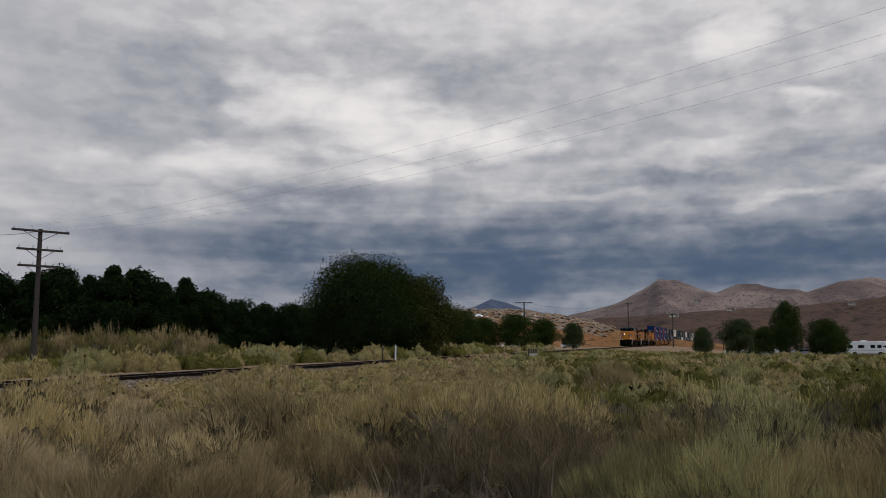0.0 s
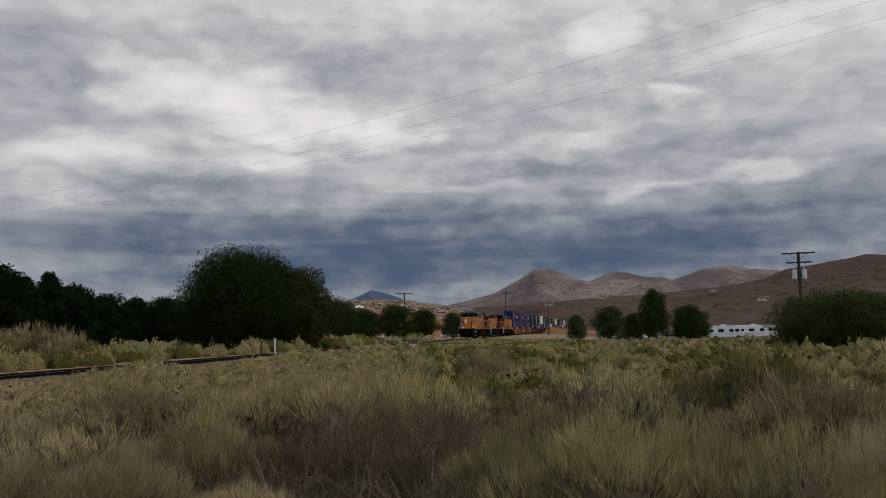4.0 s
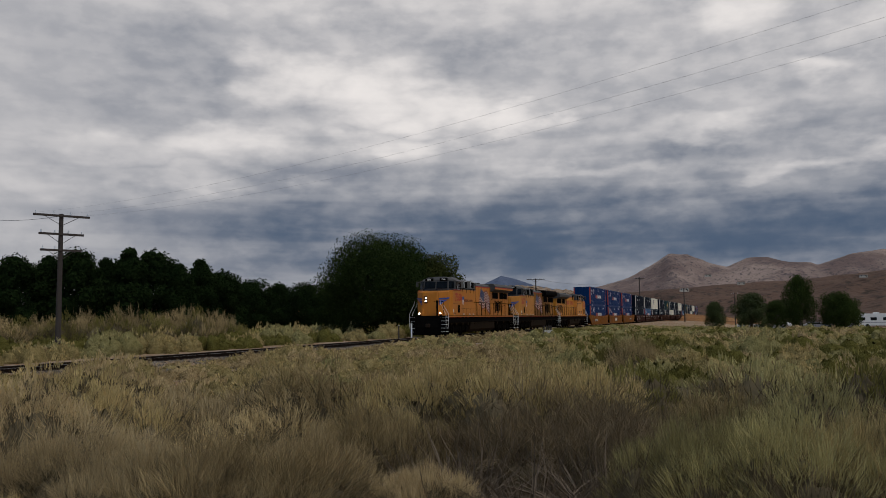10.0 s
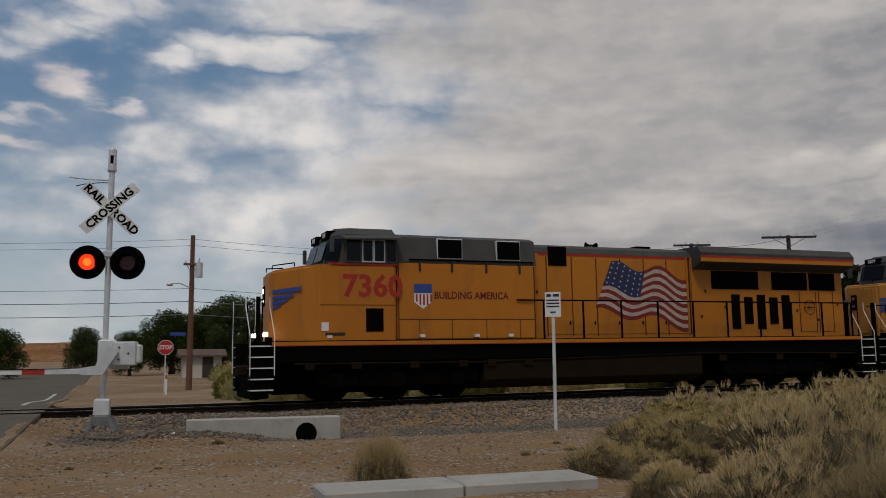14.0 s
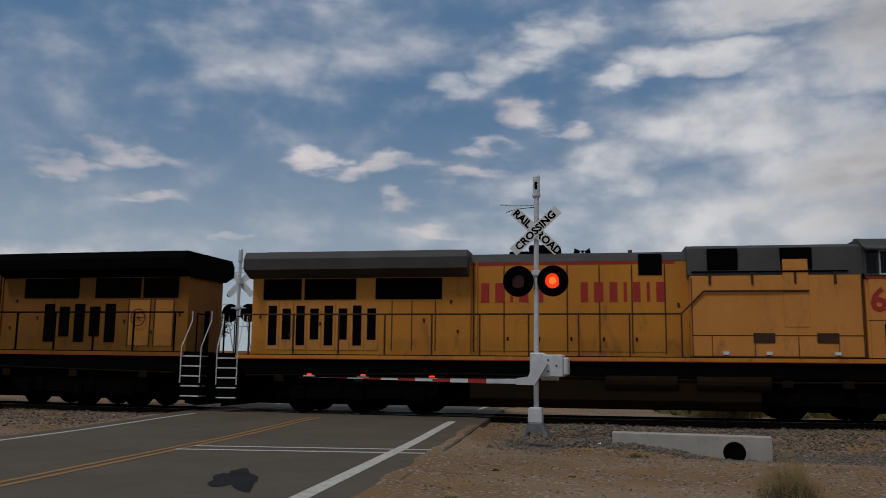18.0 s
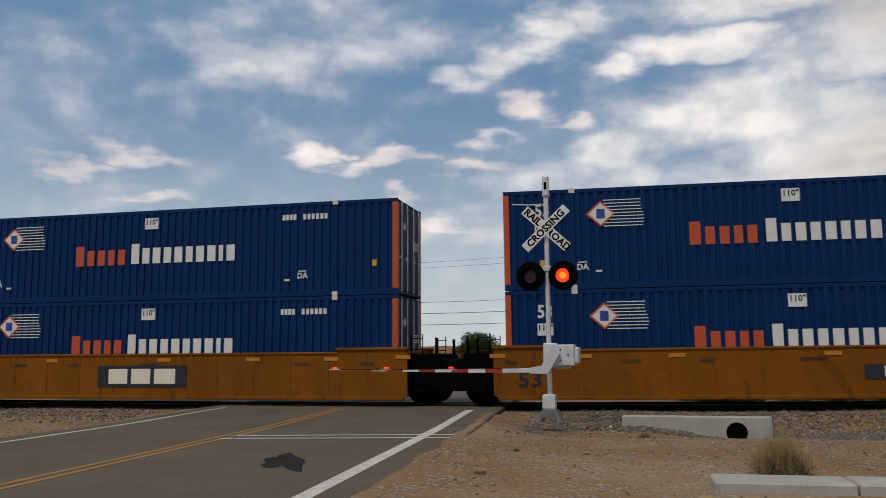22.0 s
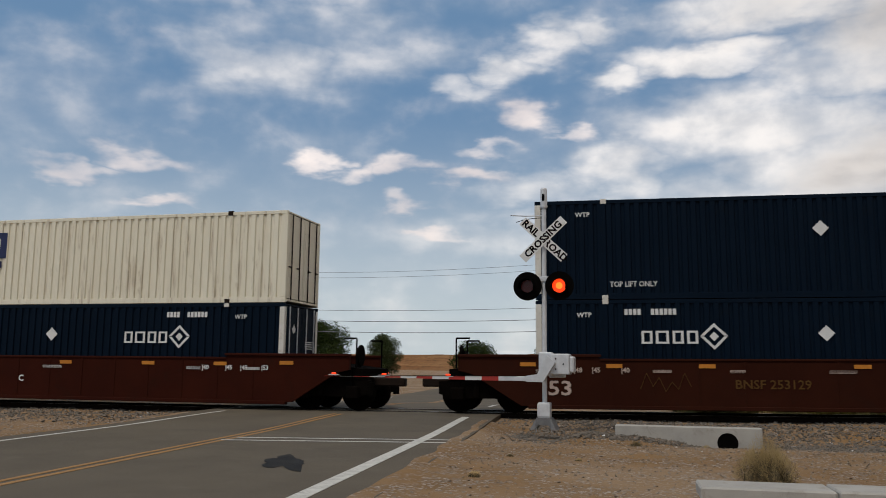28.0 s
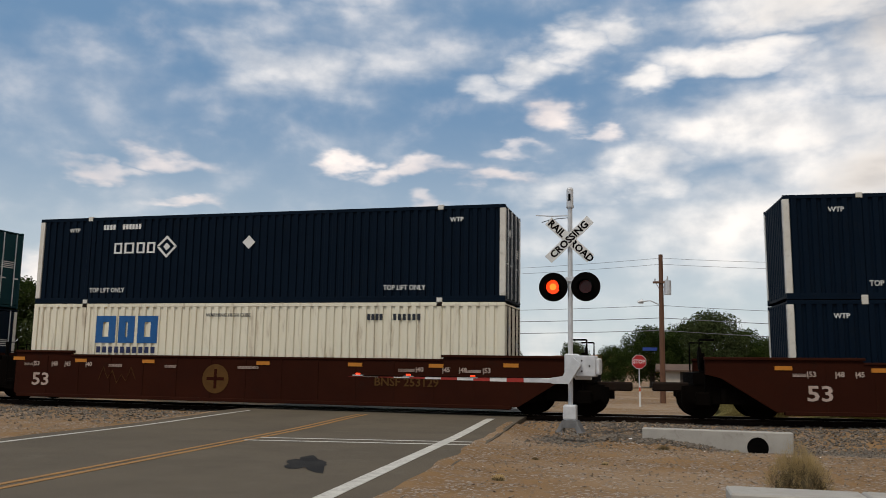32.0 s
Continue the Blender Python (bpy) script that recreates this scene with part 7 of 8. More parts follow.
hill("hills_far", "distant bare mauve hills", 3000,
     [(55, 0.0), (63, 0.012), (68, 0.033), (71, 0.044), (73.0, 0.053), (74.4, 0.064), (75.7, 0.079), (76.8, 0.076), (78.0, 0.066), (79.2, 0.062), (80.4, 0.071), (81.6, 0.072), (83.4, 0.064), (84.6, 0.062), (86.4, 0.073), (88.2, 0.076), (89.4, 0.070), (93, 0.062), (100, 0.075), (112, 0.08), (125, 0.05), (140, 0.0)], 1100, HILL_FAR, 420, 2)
hill("hills_brown", "dry brown hillside dotted with scrub", 1450,
     [(60, 0.0), (66, 0.020), (72, 0.036), (78, 0.042), (84, 0.046), (88, 0.052), (90, 0.058), (91.4, 0.068), (94, 0.076), (97, 0.078), (103, 0.085), (112, 0.075), (125, 0.05), (140, 0.0)], 800, HILL_BROWN, 240, 3)
SANDHILL = hill("sandhill", "low orange sandy hill with boulders and scrub", 420, [(52, 0.0), (58, 0.034), (62, 0.047), (64.8, 0.0505), (68, 0.046), (70.5, 0.037), (74, 0.020), (80, 0.008), (88, 0.0)], 190, HILL_SAND, 60, 4)
hill("knoll", "scrubby brown knoll", 330, [(80, 0.0), (86, 0.020), (89, 0.034), (91.5, 0.044), (95, 0.050), (101, 0.045), (110, 0.02), (120, 0.0)], 150, HILL_BROWN, 60, 5)
hill("hills_north", "low sandy rise on the horizon", 800, [(-60, 0.012), (-40, 0.014), (-10, 0.018), (5, 0.026), (10, 0.030), (16, 0.031), (24, 0.028), (32, 0.026), (45, 0.030), (58, 0.02)], 380, HILL_SAND, 120, 6)


def boulders(verts, nb, n, seed):
    """Pale rocks along the crest of the sandy hill."""
    rnd = random.Random(seed)
    vs, fs = [], []
    for _ in range(n):
        row, colm = 26 + int(16 * rnd.random() ** 0.6), rnd.randrange(74, 205)
        x, y, z = verts[row * nb + colm]
        r = rnd.uniform(0.5, 1.7)
        k = len(vs)
        for a, b, c in ((1, 0, 0), (0, 1, 0), (-1, 0, 0), (0, -1, 0), (0, 0, 1), (0.7, 0.7, 0.5), (-0.7, 0.7, 0.5), (-0.7, -0.7, 0.5), (0.7, -0.7, 0.5)):
            f = r * rnd.uniform(0.75, 1.25)
            vs.append((x + a * f * 1.4 + rnd.uniform(-0.1, 0.1), y + b * f * 1.4, z + c * f - 0.3))
        fs += [(k + i, k + (i + 1) % 4, k + 5 + i) for i in range(4)]
        fs += [(k + i, k + 5 + i, k + 5 + (i - 1) % 4) for i in range(4)]
        fs += [(k + 5 + i, k + 5 + (i + 1) % 4, k + 4) for i in range(4)]
    me = bpy.data.meshes.new("boulders")
    me.from_pydata(vs, [], fs)
    return me


tagged(part("boulders", boulders(*SANDHILL, 700, 8), island_mat("pale_rock", [(0.20, 0.13, 0.075), (0.30, 0.21, 0.135), (0.13, 0.08, 0.045), (0.36, 0.26, 0.18)])), "pale sandstone boulders on the sandy hill", "rocks", kind="stuff")


# ---- foliage ----
def leaf_mat(name, cols, rough=0.75):
    """Foliage: every blade or leaf its own tone, with a broad drift of tone over the field."""
    m = bpy.data.materials.new(name)
    m.use_nodes = True
    t = m.node_tree
    t.nodes.clear()
    g = Graph(t)
    geo = g.n("ShaderNodeNewGeometry")
    cr = g.n("ShaderNodeValToRGB")
    drift = g.noise(geo.outputs["Position"], 0.5, 3.0)
    t.links.new(g.math("ADD", g.math("MULTIPLY", geo.outputs["Random Per Island"], 0.75), g.math("MULTIPLY", g.ramp(drift, 0.3, 0.7), 0.25)), cr.inputs[0])
    el = cr.color_ramp.elements
    for i, c in enumerate(cols):
        p = i / (len(cols) - 1)
        e = el[0] if i == 0 else el[1] if i == len(cols) - 1 else el.new(p)
        e.position, e.color = p, (*c, 1)
    d, tr = g.n("ShaderNodeBsdfDiffuse"), g.n("ShaderNodeBsdfTranslucent")
    t.links.new(cr.outputs[0], d.inputs[0])
    t.links.new(cr.outputs[0], tr.inputs[0])
    mx = g.n("ShaderNodeMixShader")
    mx.inputs[0].default_value = 0.22
    t.links.new(d.outputs[0], mx.inputs[1])
    t.links.new(tr.outputs[0], mx.inputs[2])
    o = g.n("ShaderNodeOutputMaterial")
    t.links.new(mx.outputs[0], o.inputs[0])
    return m


LEAF_DARK = leaf_mat("dark_leaves", [(0.008, 0.016, 0.006), (0.014, 0.026, 0.008), (0.006, 0.012, 0.005), (0.020, 0.034, 0.010)])
LEAF_MID = leaf_mat("mid_leaves", [(0.018, 0.034, 0.008), (0.030, 0.052, 0.012), (0.012, 0.024, 0.006), (0.050, 0.068, 0.018)])
LEAF_BIG = leaf_mat("big_tree_leaves", [(0.012, 0.023, 0.006), (0.020, 0.035, 0.009), (0.008, 0.016, 0.004), (0.034, 0.048, 0.014)])
LEAF_SIDE = leaf_mat("olive_side_leaves", [(0.026, 0.034, 0.008), (0.042, 0.050, 0.013), (0.016, 0.022, 0.006), (0.062, 0.066, 0.020)])
LEAF_OLIVE = leaf_mat("olive_leaves", [(0.035, 0.052, 0.018), (0.055, 0.072, 0.028), (0.024, 0.036, 0.012), (0.075, 0.088, 0.038)])
BARK = mat("grey_brown_bark", (0.07, 0.055, 0.042), (0.045, 0.036, 0.03), 0.9, scale=5, fine=40, bump=0.5, stretch=(3, 3, 0.5))


def quads(name, centres, normals, sizes, rnd, aspect=0.6):
    """Many small leaf-shaped faces as one mesh."""
    n = len(centres)
    c = np.asarray(centres, float)
    nn = np.asarray(normals, float)
    t = rnd.normal(size=(n, 3))
    t -= (t * nn).sum(1, keepdims=True) * nn
    t /= np.linalg.norm(t, axis=1, keepdims=True) + 1e-9
    b = np.cross(nn, t)
    s = np.asarray(sizes)[:, None]
    v = np.stack([c - t * s, c + b * s * aspect * 0.8 - t * s * 0.1, c + t * s, c - b * s * aspect * 0.8 - t * s * 0.1], 1).reshape(-1, 3)
    me = bpy.data.meshes.new(name)
    me.vertices.add(4 * n)
    me.vertices.foreach_set("co", v.ravel())
    me.loops.add(4 * n)
    me.loops.foreach_set("vertex_index", np.arange(4 * n))
    me.polygons.add(n)
    me.polygons.foreach_set("loop_start", np.arange(0, 4 * n, 4))
    me.polygons.foreach_set("loop_total", np.full(n, 4))
    me.update(calc_edges=True)
    return me


def tree_meshes(h, w, seed, leaves, leaf, low=0.12, lumps=16, pointed=False):
    """Trunk, limbs and a crown made of leafy clumps with gaps between them."""
    rnd = np.random.default_rng(seed)
    tr = bmesh.new()
    cyl(tr, (0, 0, -0.3), (0.05 * w * 0.2, 0, h * 0.35), 0.035 * w + 0.06, 0.025 * w + 0.04, seg=10)
    blobs = []
    for k in range(lumps):
        a = k * 2.4 + rnd.uniform(-0.4, 0.4)
        f = (k + 0.5) / lumps
        z = h * (low + 0.10 + (0.80 - low) * f)
        spread = w / 2 * (math.sin(math.pi * min(1, 0.18 + 0.74 * f)) ** 0.8) * (0.78 if not pointed else 0.55 * (1.25 - f))
        r = w * rnd.uniform(0.13, 0.21) * (1.0 if not pointed else 1.05 - 0.5 * f)
        p = np.array([spread * math.cos(a) * rnd.uniform(0.6, 1.0), spread * math.sin(a) * rnd.uniform(0.6, 1.0), z])
        blobs.append((p, r))
        cyl(tr, (0, 0, h * (0.18 + 0.25 * f)), tuple(p), 0.012 * w + 0.02, 0.01, seg=5)
    blobs.append((np.array([0, 0, h * 0.72]), w * 0.24))
    blobs.append((np.array([0, 0, h * 0.45]), w * 0.30))
    blobs.append((np.array([0, 0, h * 0.90]), w * (0.15 if not pointed else 0.09)))
    wts = np.array([b[1] ** 2 for b in blobs])
    cnt = rnd.multinomial(leaves, wts / wts.sum())
    cs, ns = [], []
    for (p, r), c in zip(blobs, cnt):
        d = rnd.normal(size=(c, 3))
        d /= np.linalg.norm(d, axis=1, keepdims=True)
        rr = r * (1 - 0.5 * rnd.random((c, 1)) ** 2) * (1 + 0.25 * np.sin(d[:, :1] * 7 + seed) * np.cos(d[:, 1:2] * 6))
        q = p + d * rr * np.array([1, 1, 0.85])
        cs.append(q)
        nd = d + rnd.normal(size=(c, 3)) * 0.6
        ns.append(nd / np.linalg.norm(nd, axis=1, keepdims=True))
    cs, ns = np.concatenate(cs), np.concatenate(ns)
    keep = cs[:, 2] > h * low * 0.6
    cs, ns = cs[keep], ns[keep]
    sz = leaf * rnd.uniform(0.6, 1.3, len(cs))
    return mesh_of(tr, "trunk"), quads("crown", cs, ns, sz, rnd)


TREES = {}


def tree(key, m, label, scale=1.0, sx=1.0, group="trees"):
    tm, cm, lm = TREES[key]
    T = thing("tree", label, "tree", group, m @ Matrix.Diagonal((scale * sx, scale * sx, scale, 1)))
    part("trunk", tm, BARK, T, "grey-brown trunk and limbs")
    part("crown", cm, lm, T, "leafy crown")
    return T


TREES["big"] = (*tree_meshes(9.4, 13.6, 11, 90000, 0.115, low=0.05, lumps=46), LEAF_BIG)
TREES["big_b"] = (*tree_meshes(7.6, 9.0, 14, 48000, 0.115, low=0.05, lumps=30), LEAF_SIDE)
TREES["row_a"] = (*tree_meshes(10.0, 9.0, 21, 22000, 0.19, low=0.03, lumps=20), LEAF_DARK)
TREES["row_b"] = (*tree_meshes(10.0, 7.5, 22, 20000, 0.18, low=0.03, lumps=18, pointed=True), LEAF_DARK)
TREES["row_c"] = (*tree_meshes(10.0, 11.0, 23, 25000, 0.20, low=0.02, lumps=22), LEAF_DARK)
TREES["mid_a"] = (*tree_meshes(7.5, 8.0, 31, 24000, 0.115, low=0.02, lumps=18), LEAF_MID)
TREES["thick"] = (*tree_meshes(7.5, 8.5, 33, 22000, 0.095, low=0.03, lumps=18), leaf_mat("green_thicket_leaves", [(0.028, 0.044, 0.010), (0.050, 0.070, 0.018), (0.016, 0.026, 0.007), (0.080, 0.098, 0.030)]))
TREES["mid_b"] = (*tree_meshes(7.5, 7.0, 32, 22000, 0.115, low=0.03, lumps=15), LEAF_OLIVE)


def plant(key, b, d, top, label, sx=1.0, base_h=None, turn=0.0):
    x, y = at_bearing(b, d)
    z = ground_z(x, y)
    h0 = {"big": 9.4, "big_b": 7.6, "row_a": 10.0, "row_b": 10.0, "row_c": 10.0, "mid_a": 7.5, "mid_b": 7.5, "thick": 7.5}[key]
    want = 1.45 + d * top - z
    return tree(key, pose(x, y, z, 0, 0, turn), label, want / h0, sx)


plant("big", 56.2, 84, 0.0985, "broad dark green spreading tree beside the railway", 0.98, turn=30)
plant("big_b", 59.7, 87, 0.0800, "lower olive green tree grown into the big crown", 1.0, turn=70)
for i, (b, d, s, k) in enumerate(((31.6, 108, .076, "row_c"), (33.8, 104, .080, "row_a"), (35.6, 110, .085, "row_b"), (37.2, 104, .088, "row_a"), (38.9, 108, .084, "row_b"), (40.3, 103, .096, "row_b"), (41.7, 106, .088, "row_a"), (43.3, 104, .078, "row_b"), (44.6, 108, .084, "row_b"), (46.0, 112, .066, "row_a"),
                                  (47.8, 125, .054, "row_c"), (49.6, 128, .052, "row_a"), (51.4, 126, .050, "row_c"), (53.2, 130, .048, "row_c"))):
    plant(k, b, d, s, "dark green tree in a dense windbreak row", 1.0, turn=i * 77)
for i, (b, s, k) in enumerate(((18.6, .064, "row_a"), (19.8, .072, "row_c"), (21.4, .076, "row_c"), (23.0, .077, "row_a"), (24.6, .072, "row_c"), (26.2, .074, "row_c"), (27.8, .074, "row_a"), (29.0, .073, "row_c"))):
    plant(k, b, 112 + 3 * (i % 3), s, "dark rounded tree in a dense grove", 1.15, turn=i * 61)
for i, (b, d, s, k, sx) in enumerate(((0.8, 92, .0685, "mid_b", 1.0), (-2.9, 96, .050, "mid_a", 1.2), (-0.6, 99, .055, "mid_a", 1.1), (4.3, 104, .040, "mid_b", 0.9), (2.8, 98, .047, "mid_a", 0.9), (6.6, 120, .028, "mid_a", 1.1),
                                      (11.5, 128, .036, "mid_a", 0.9), (-12.8, 82, .030, "mid_a", 1.2), (-8.0, 110, .033, "mid_b", 1.0), (-40.4, 76, .096, "mid_b", 1.0), (-37.2, 80, .068, "mid_b", 1.0), (-34.6, 78, .074, "mid_a", 1.1), (-43.6, 80, .085, "mid_a", 1.1), (-47.0, 84, .08, "mid_b", 1.1), (-31.4, 84, .090, "mid_b", 0.95), (-23.5, 105, .052, "mid_a", 1.4), (-19.0, 115, .038, "mid_b", 1.1),
                                      (-5.4, 90, .028, "mid_a", 1.0))):
    plant(k, b, d, s, "green shade tree beyond the railway" if abs(b) < 30 else "tall olive green tree by the roadside", sx, turn=i * 53)
for i, (b, d, s, k, sx) in enumerate(((83.2, 148, .050, "mid_a", 0.62), (85.3, 150, .031, "mid_a", 1.1), (80.4, 158, .033, "mid_b", 1.1), (81.9, 165, .024, "mid_a", 1.0), (78.2, 150, .024, "mid_b", 1.0), (85.8, 175, .024, "mid_a", 1.3), (66.2, 165, .040, "mid_a", 1.2), (64.0, 168, .036, "mid_a", 1.3), (70.0, 175, .030, "mid_b", 1.2), (68.0, 172, .034, "mid_a", 1.2), (62.6, 150, .045, "mid_a", 1.0),
                                      (91.7, 62, .036, "thick", 1.0), (93.2, 60, .041, "thick", 1.1), (95.0, 60, .042, "thick", 1.2), (96.2, 62, .038, "thick", 1.6), (99.5, 64, .042, "thick", 1.7), (103, 66, .042, "thick", 1.7))):
    plant(k, b, d, s, "round green tree on the plain" if d > 100 else "low spreading green thicket tree", sx, turn=i * 47)


# ---- desert brush ----
def brush_mat(name, cols):
    """Brush: tones drift from bush to bush, less from shoot to shoot."""
    m = leaf_mat(name, cols)
    for n in m.node_tree.nodes:
        if n.type == "MATH" and n.operation == "MULTIPLY" and abs(n.inputs[1].default_value - 0.75) < 1e-4:
            n.inputs[1].default_value = 0.42
        if n.type == "MATH" and n.operation == "MULTIPLY" and abs(n.inputs[1].default_value - 0.25) < 1e-4:
            n.inputs[1].default_value = 0.58
        if n.type == "TEX_NOISE":
            n.inputs["Scale"].default_value = 0.8
    # every bush has its own depth of colour
    t = m.node_tree
    g = Graph(t)
    ramp = next(n for n in t.nodes if n.type == "VALTORGB")
    hs = g.n("ShaderNodeHueSaturation")
    targets = [l.to_socket for l in ramp.outputs[0].links]
    for sock in targets:
        t.links.new(hs.outputs[0], sock)
    t.links.new(ramp.outputs[0], hs.inputs["Color"])
    patch = g.ramp(g.noise(g.n("ShaderNodeNewGeometry").outputs["Position"], 0.55, 2.0), 0.35, 0.65)
    own = g.n("ShaderNodeObjectInfo").outputs["Random"]
    t.links.new(g.math("ADD", 0.56, g.math("ADD", g.math("MULTIPLY", own, 0.45), g.math("MULTIPLY", patch, 0.45))), hs.inputs["Value"])
    return m


STRAW = [(0.399, 0.289, 0.141), (0.512, 0.383, 0.199), (0.312, 0.220, 0.103), (0.611, 0.472, 0.258)]
PALE = [(0.321, 0.250, 0.104), (0.423, 0.324, 0.144), (0.255, 0.200, 0.079), (0.529, 0.394, 0.182)]
SAGE = [(0.277, 0.241, 0.098), (0.359, 0.309, 0.135), (0.220, 0.193, 0.076), (0.444, 0.375, 0.171)]
OLIV = [(0.137, 0.124, 0.033), (0.193, 0.170, 0.050), (0.105, 0.095, 0.024), (0.255, 0.216, 0.068)]
DEAD = [(0.105, 0.074, 0.038), (0.150, 0.106, 0.058), (0.070, 0.048, 0.025), (0.220, 0.165, 0.098)]
BROWN = [(0.273, 0.197, 0.092), (0.374, 0.274, 0.133), (0.201, 0.141, 0.064), (0.475, 0.361, 0.181)]
# dark tone puts the shade inside the bushes into the colour
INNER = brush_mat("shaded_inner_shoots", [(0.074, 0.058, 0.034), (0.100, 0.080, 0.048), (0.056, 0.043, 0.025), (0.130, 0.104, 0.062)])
BRUSH = {"straw": brush_mat("dry_straw", STRAW), "pale": brush_mat("pale_green_brush", PALE), "sage": brush_mat("grey_sage", SAGE),
         "olive": brush_mat("olive_brush", OLIV), "brown": brush_mat("brown_twigs", BROWN), "dead": brush_mat("dark_dead_twigs", DEAD)}
def leafy_body(name, cols):
    """The dense body of a far mound: mottled foliage with deep fine relief, its hollows darkened in the colour."""
    m = bpy.data.materials.new(name)
    m.use_nodes = True
    t = m.node_tree
    t.nodes.clear()
    g = Graph(t)
    pos = g.n("ShaderNodeNewGeometry").outputs["Position"]
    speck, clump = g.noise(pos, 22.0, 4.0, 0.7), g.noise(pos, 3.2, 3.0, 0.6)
    # the darkest tone stands for shade between the shoots
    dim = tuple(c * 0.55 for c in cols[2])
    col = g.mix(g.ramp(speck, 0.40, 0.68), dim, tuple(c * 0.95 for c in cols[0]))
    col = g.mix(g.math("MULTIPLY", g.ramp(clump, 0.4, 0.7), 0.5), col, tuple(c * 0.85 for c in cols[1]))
    b = g.n("ShaderNodeBsdfDiffuse")
    t.links.new(col, b.inputs[0])
    bp = g.n("ShaderNodeBump")
    bp.inputs["Strength"].default_value, bp.inputs["Distance"].default_value = 1.0, 0.10
    t.links.new(g.math("ADD", g.math("MULTIPLY", speck, 0.6), clump), bp.inputs["Height"])
    t.links.new(bp.outputs[0], b.inputs["Normal"])
    o = g.n("ShaderNodeOutputMaterial")
    t.links.new(b.outputs[0], o.inputs[0])
    return m


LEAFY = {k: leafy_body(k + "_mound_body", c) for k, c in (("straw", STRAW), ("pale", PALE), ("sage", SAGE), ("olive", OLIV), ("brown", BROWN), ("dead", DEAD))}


def stalks(p0, d, ln, bend, width, rnd, out=None):
    """Thin tapering stalks: root, middle and tip of each."""
    n = len(p0)
    p1 = p0 + d * (ln * 0.55)[:, None] + bend * (ln * 0.12)[:, None]
    p2 = p0 + d * ln[:, None] + bend * (ln * 0.5)[:, None]
    side = rnd.normal(size=(n, 3)) if out is None else np.cross(out, d) + rnd.normal(size=(n, 3)) * 0.35
    side -= (side * d).sum(1, keepdims=True) * d
    side /= np.linalg.norm(side, axis=1, keepdims=True)
    w = (width * rnd.uniform(0.6, 1.4, n))[:, None]
    v = np.stack([p0 - side * w, p0 + side * w, p1 - side * w * 0.8, p1 + side * w * 0.8, p2], 1).reshape(-1, 3)
    k = np.arange(n) * 5
    return v, np.stack([k, k + 1, k + 3, k + 2], 1), np.stack([k + 2, k + 3, k + 4], 1)


def mound(n, rnd, r, h, width, length, up=0.8, stray=0.25, lumps=9, full=0.8, fine=(7, 13)):
    """The shoots of a bushy shrub: short stalks all over a lumpy dome, longer towards its crown."""
    la = np.arange(lumps) * 2.4 + rnd.uniform(0, 6)
    lq = np.sqrt((np.arange(lumps) + 0.3) / lumps) * 0.62
    lc = np.stack([lq * np.cos(la), lq * np.sin(la)], 1) * r
    lr = rnd.uniform(0.34, 0.52, lumps) * r
    lh = h * (1.0 - 0.45 * (lq / 0.62) ** 2) * rnd.uniform(0.72, 1.08, lumps)
    # shoots stand in small tufts that share a root and a lean
    nt_ = max(1, n // 9)
    k = rnd.integers(0, lumps, nt_)
    z = 1.0 - 0.98 * rnd.random(nt_) ** 1.45
    a = rnd.uniform(0, math.tau, nt_)
    q = np.sqrt(np.clip(1 - z * z, 0, 1))
    d = np.stack([q * np.cos(a), q * np.sin(a), np.maximum(z, 0.02)], 1)
    rho = 0.60 + 0.40 * rnd.random(nt_) ** 0.5
    p = np.stack([lc[k, 0] + d[:, 0] * rho * lr[k], lc[k, 1] + d[:, 1] * rho * lr[k], d[:, 2] * rho * lh[k] * 0.92], 1)
    u = d * 1.0 + np.array([0, 0, up]) + rnd.normal(0, stray, (nt_, 3))
    own = np.repeat(np.arange(nt_), 9)
    n = len(own)
    d = d[own]
    p = p[own] + rnd.normal(0, 0.016 * r + 0.006, (n, 3))
    u = u[own] + rnd.normal(0, 0.16, (n, 3))
    u /= np.linalg.norm(u, axis=1, keepdims=True)
    ln = length * h * rnd.uniform(0.6, 1.35, n) * (0.75 + 0.5 * d[:, 2])
    bend = rnd.normal(0, 0.25, (n, 3))
    sets = [stalks(p, u, ln, bend, width, rnd, d)]
    # the dense woody heart of each lump is kept apart for its shade-dark tone
    hearts = join(*[heart(cx, cy, r_ * full, h_ * full * 0.92, rnd, *fine) for (cx, cy), r_, h_ in zip(lc, lr, lh)])
    ni = int(n * 0.30)
    k = rnd.integers(0, lumps, ni)
    z, a = rnd.uniform(0.0, 0.85, ni), rnd.uniform(0, math.tau, ni)
    q = np.sqrt(1 - z * z)
    d = np.stack([q * np.cos(a), q * np.sin(a), z], 1)
    p = np.stack([lc[k, 0] + d[:, 0] * 0.62 * lr[k], lc[k, 1] + d[:, 1] * 0.62 * lr[k], d[:, 2] * 0.62 * lh[k]], 1)
    u = d + np.array([0, 0, 0.5]) + rnd.normal(0, 0.4, (ni, 3))
    u /= np.linalg.norm(u, axis=1, keepdims=True)
    hearts = join(hearts, stalks(p, u, 0.26 * h * rnd.uniform(0.6, 1.3, ni), rnd.normal(0, 0.3, (ni, 3)), width * 1.2, rnd, d))
    return sets[0], hearts


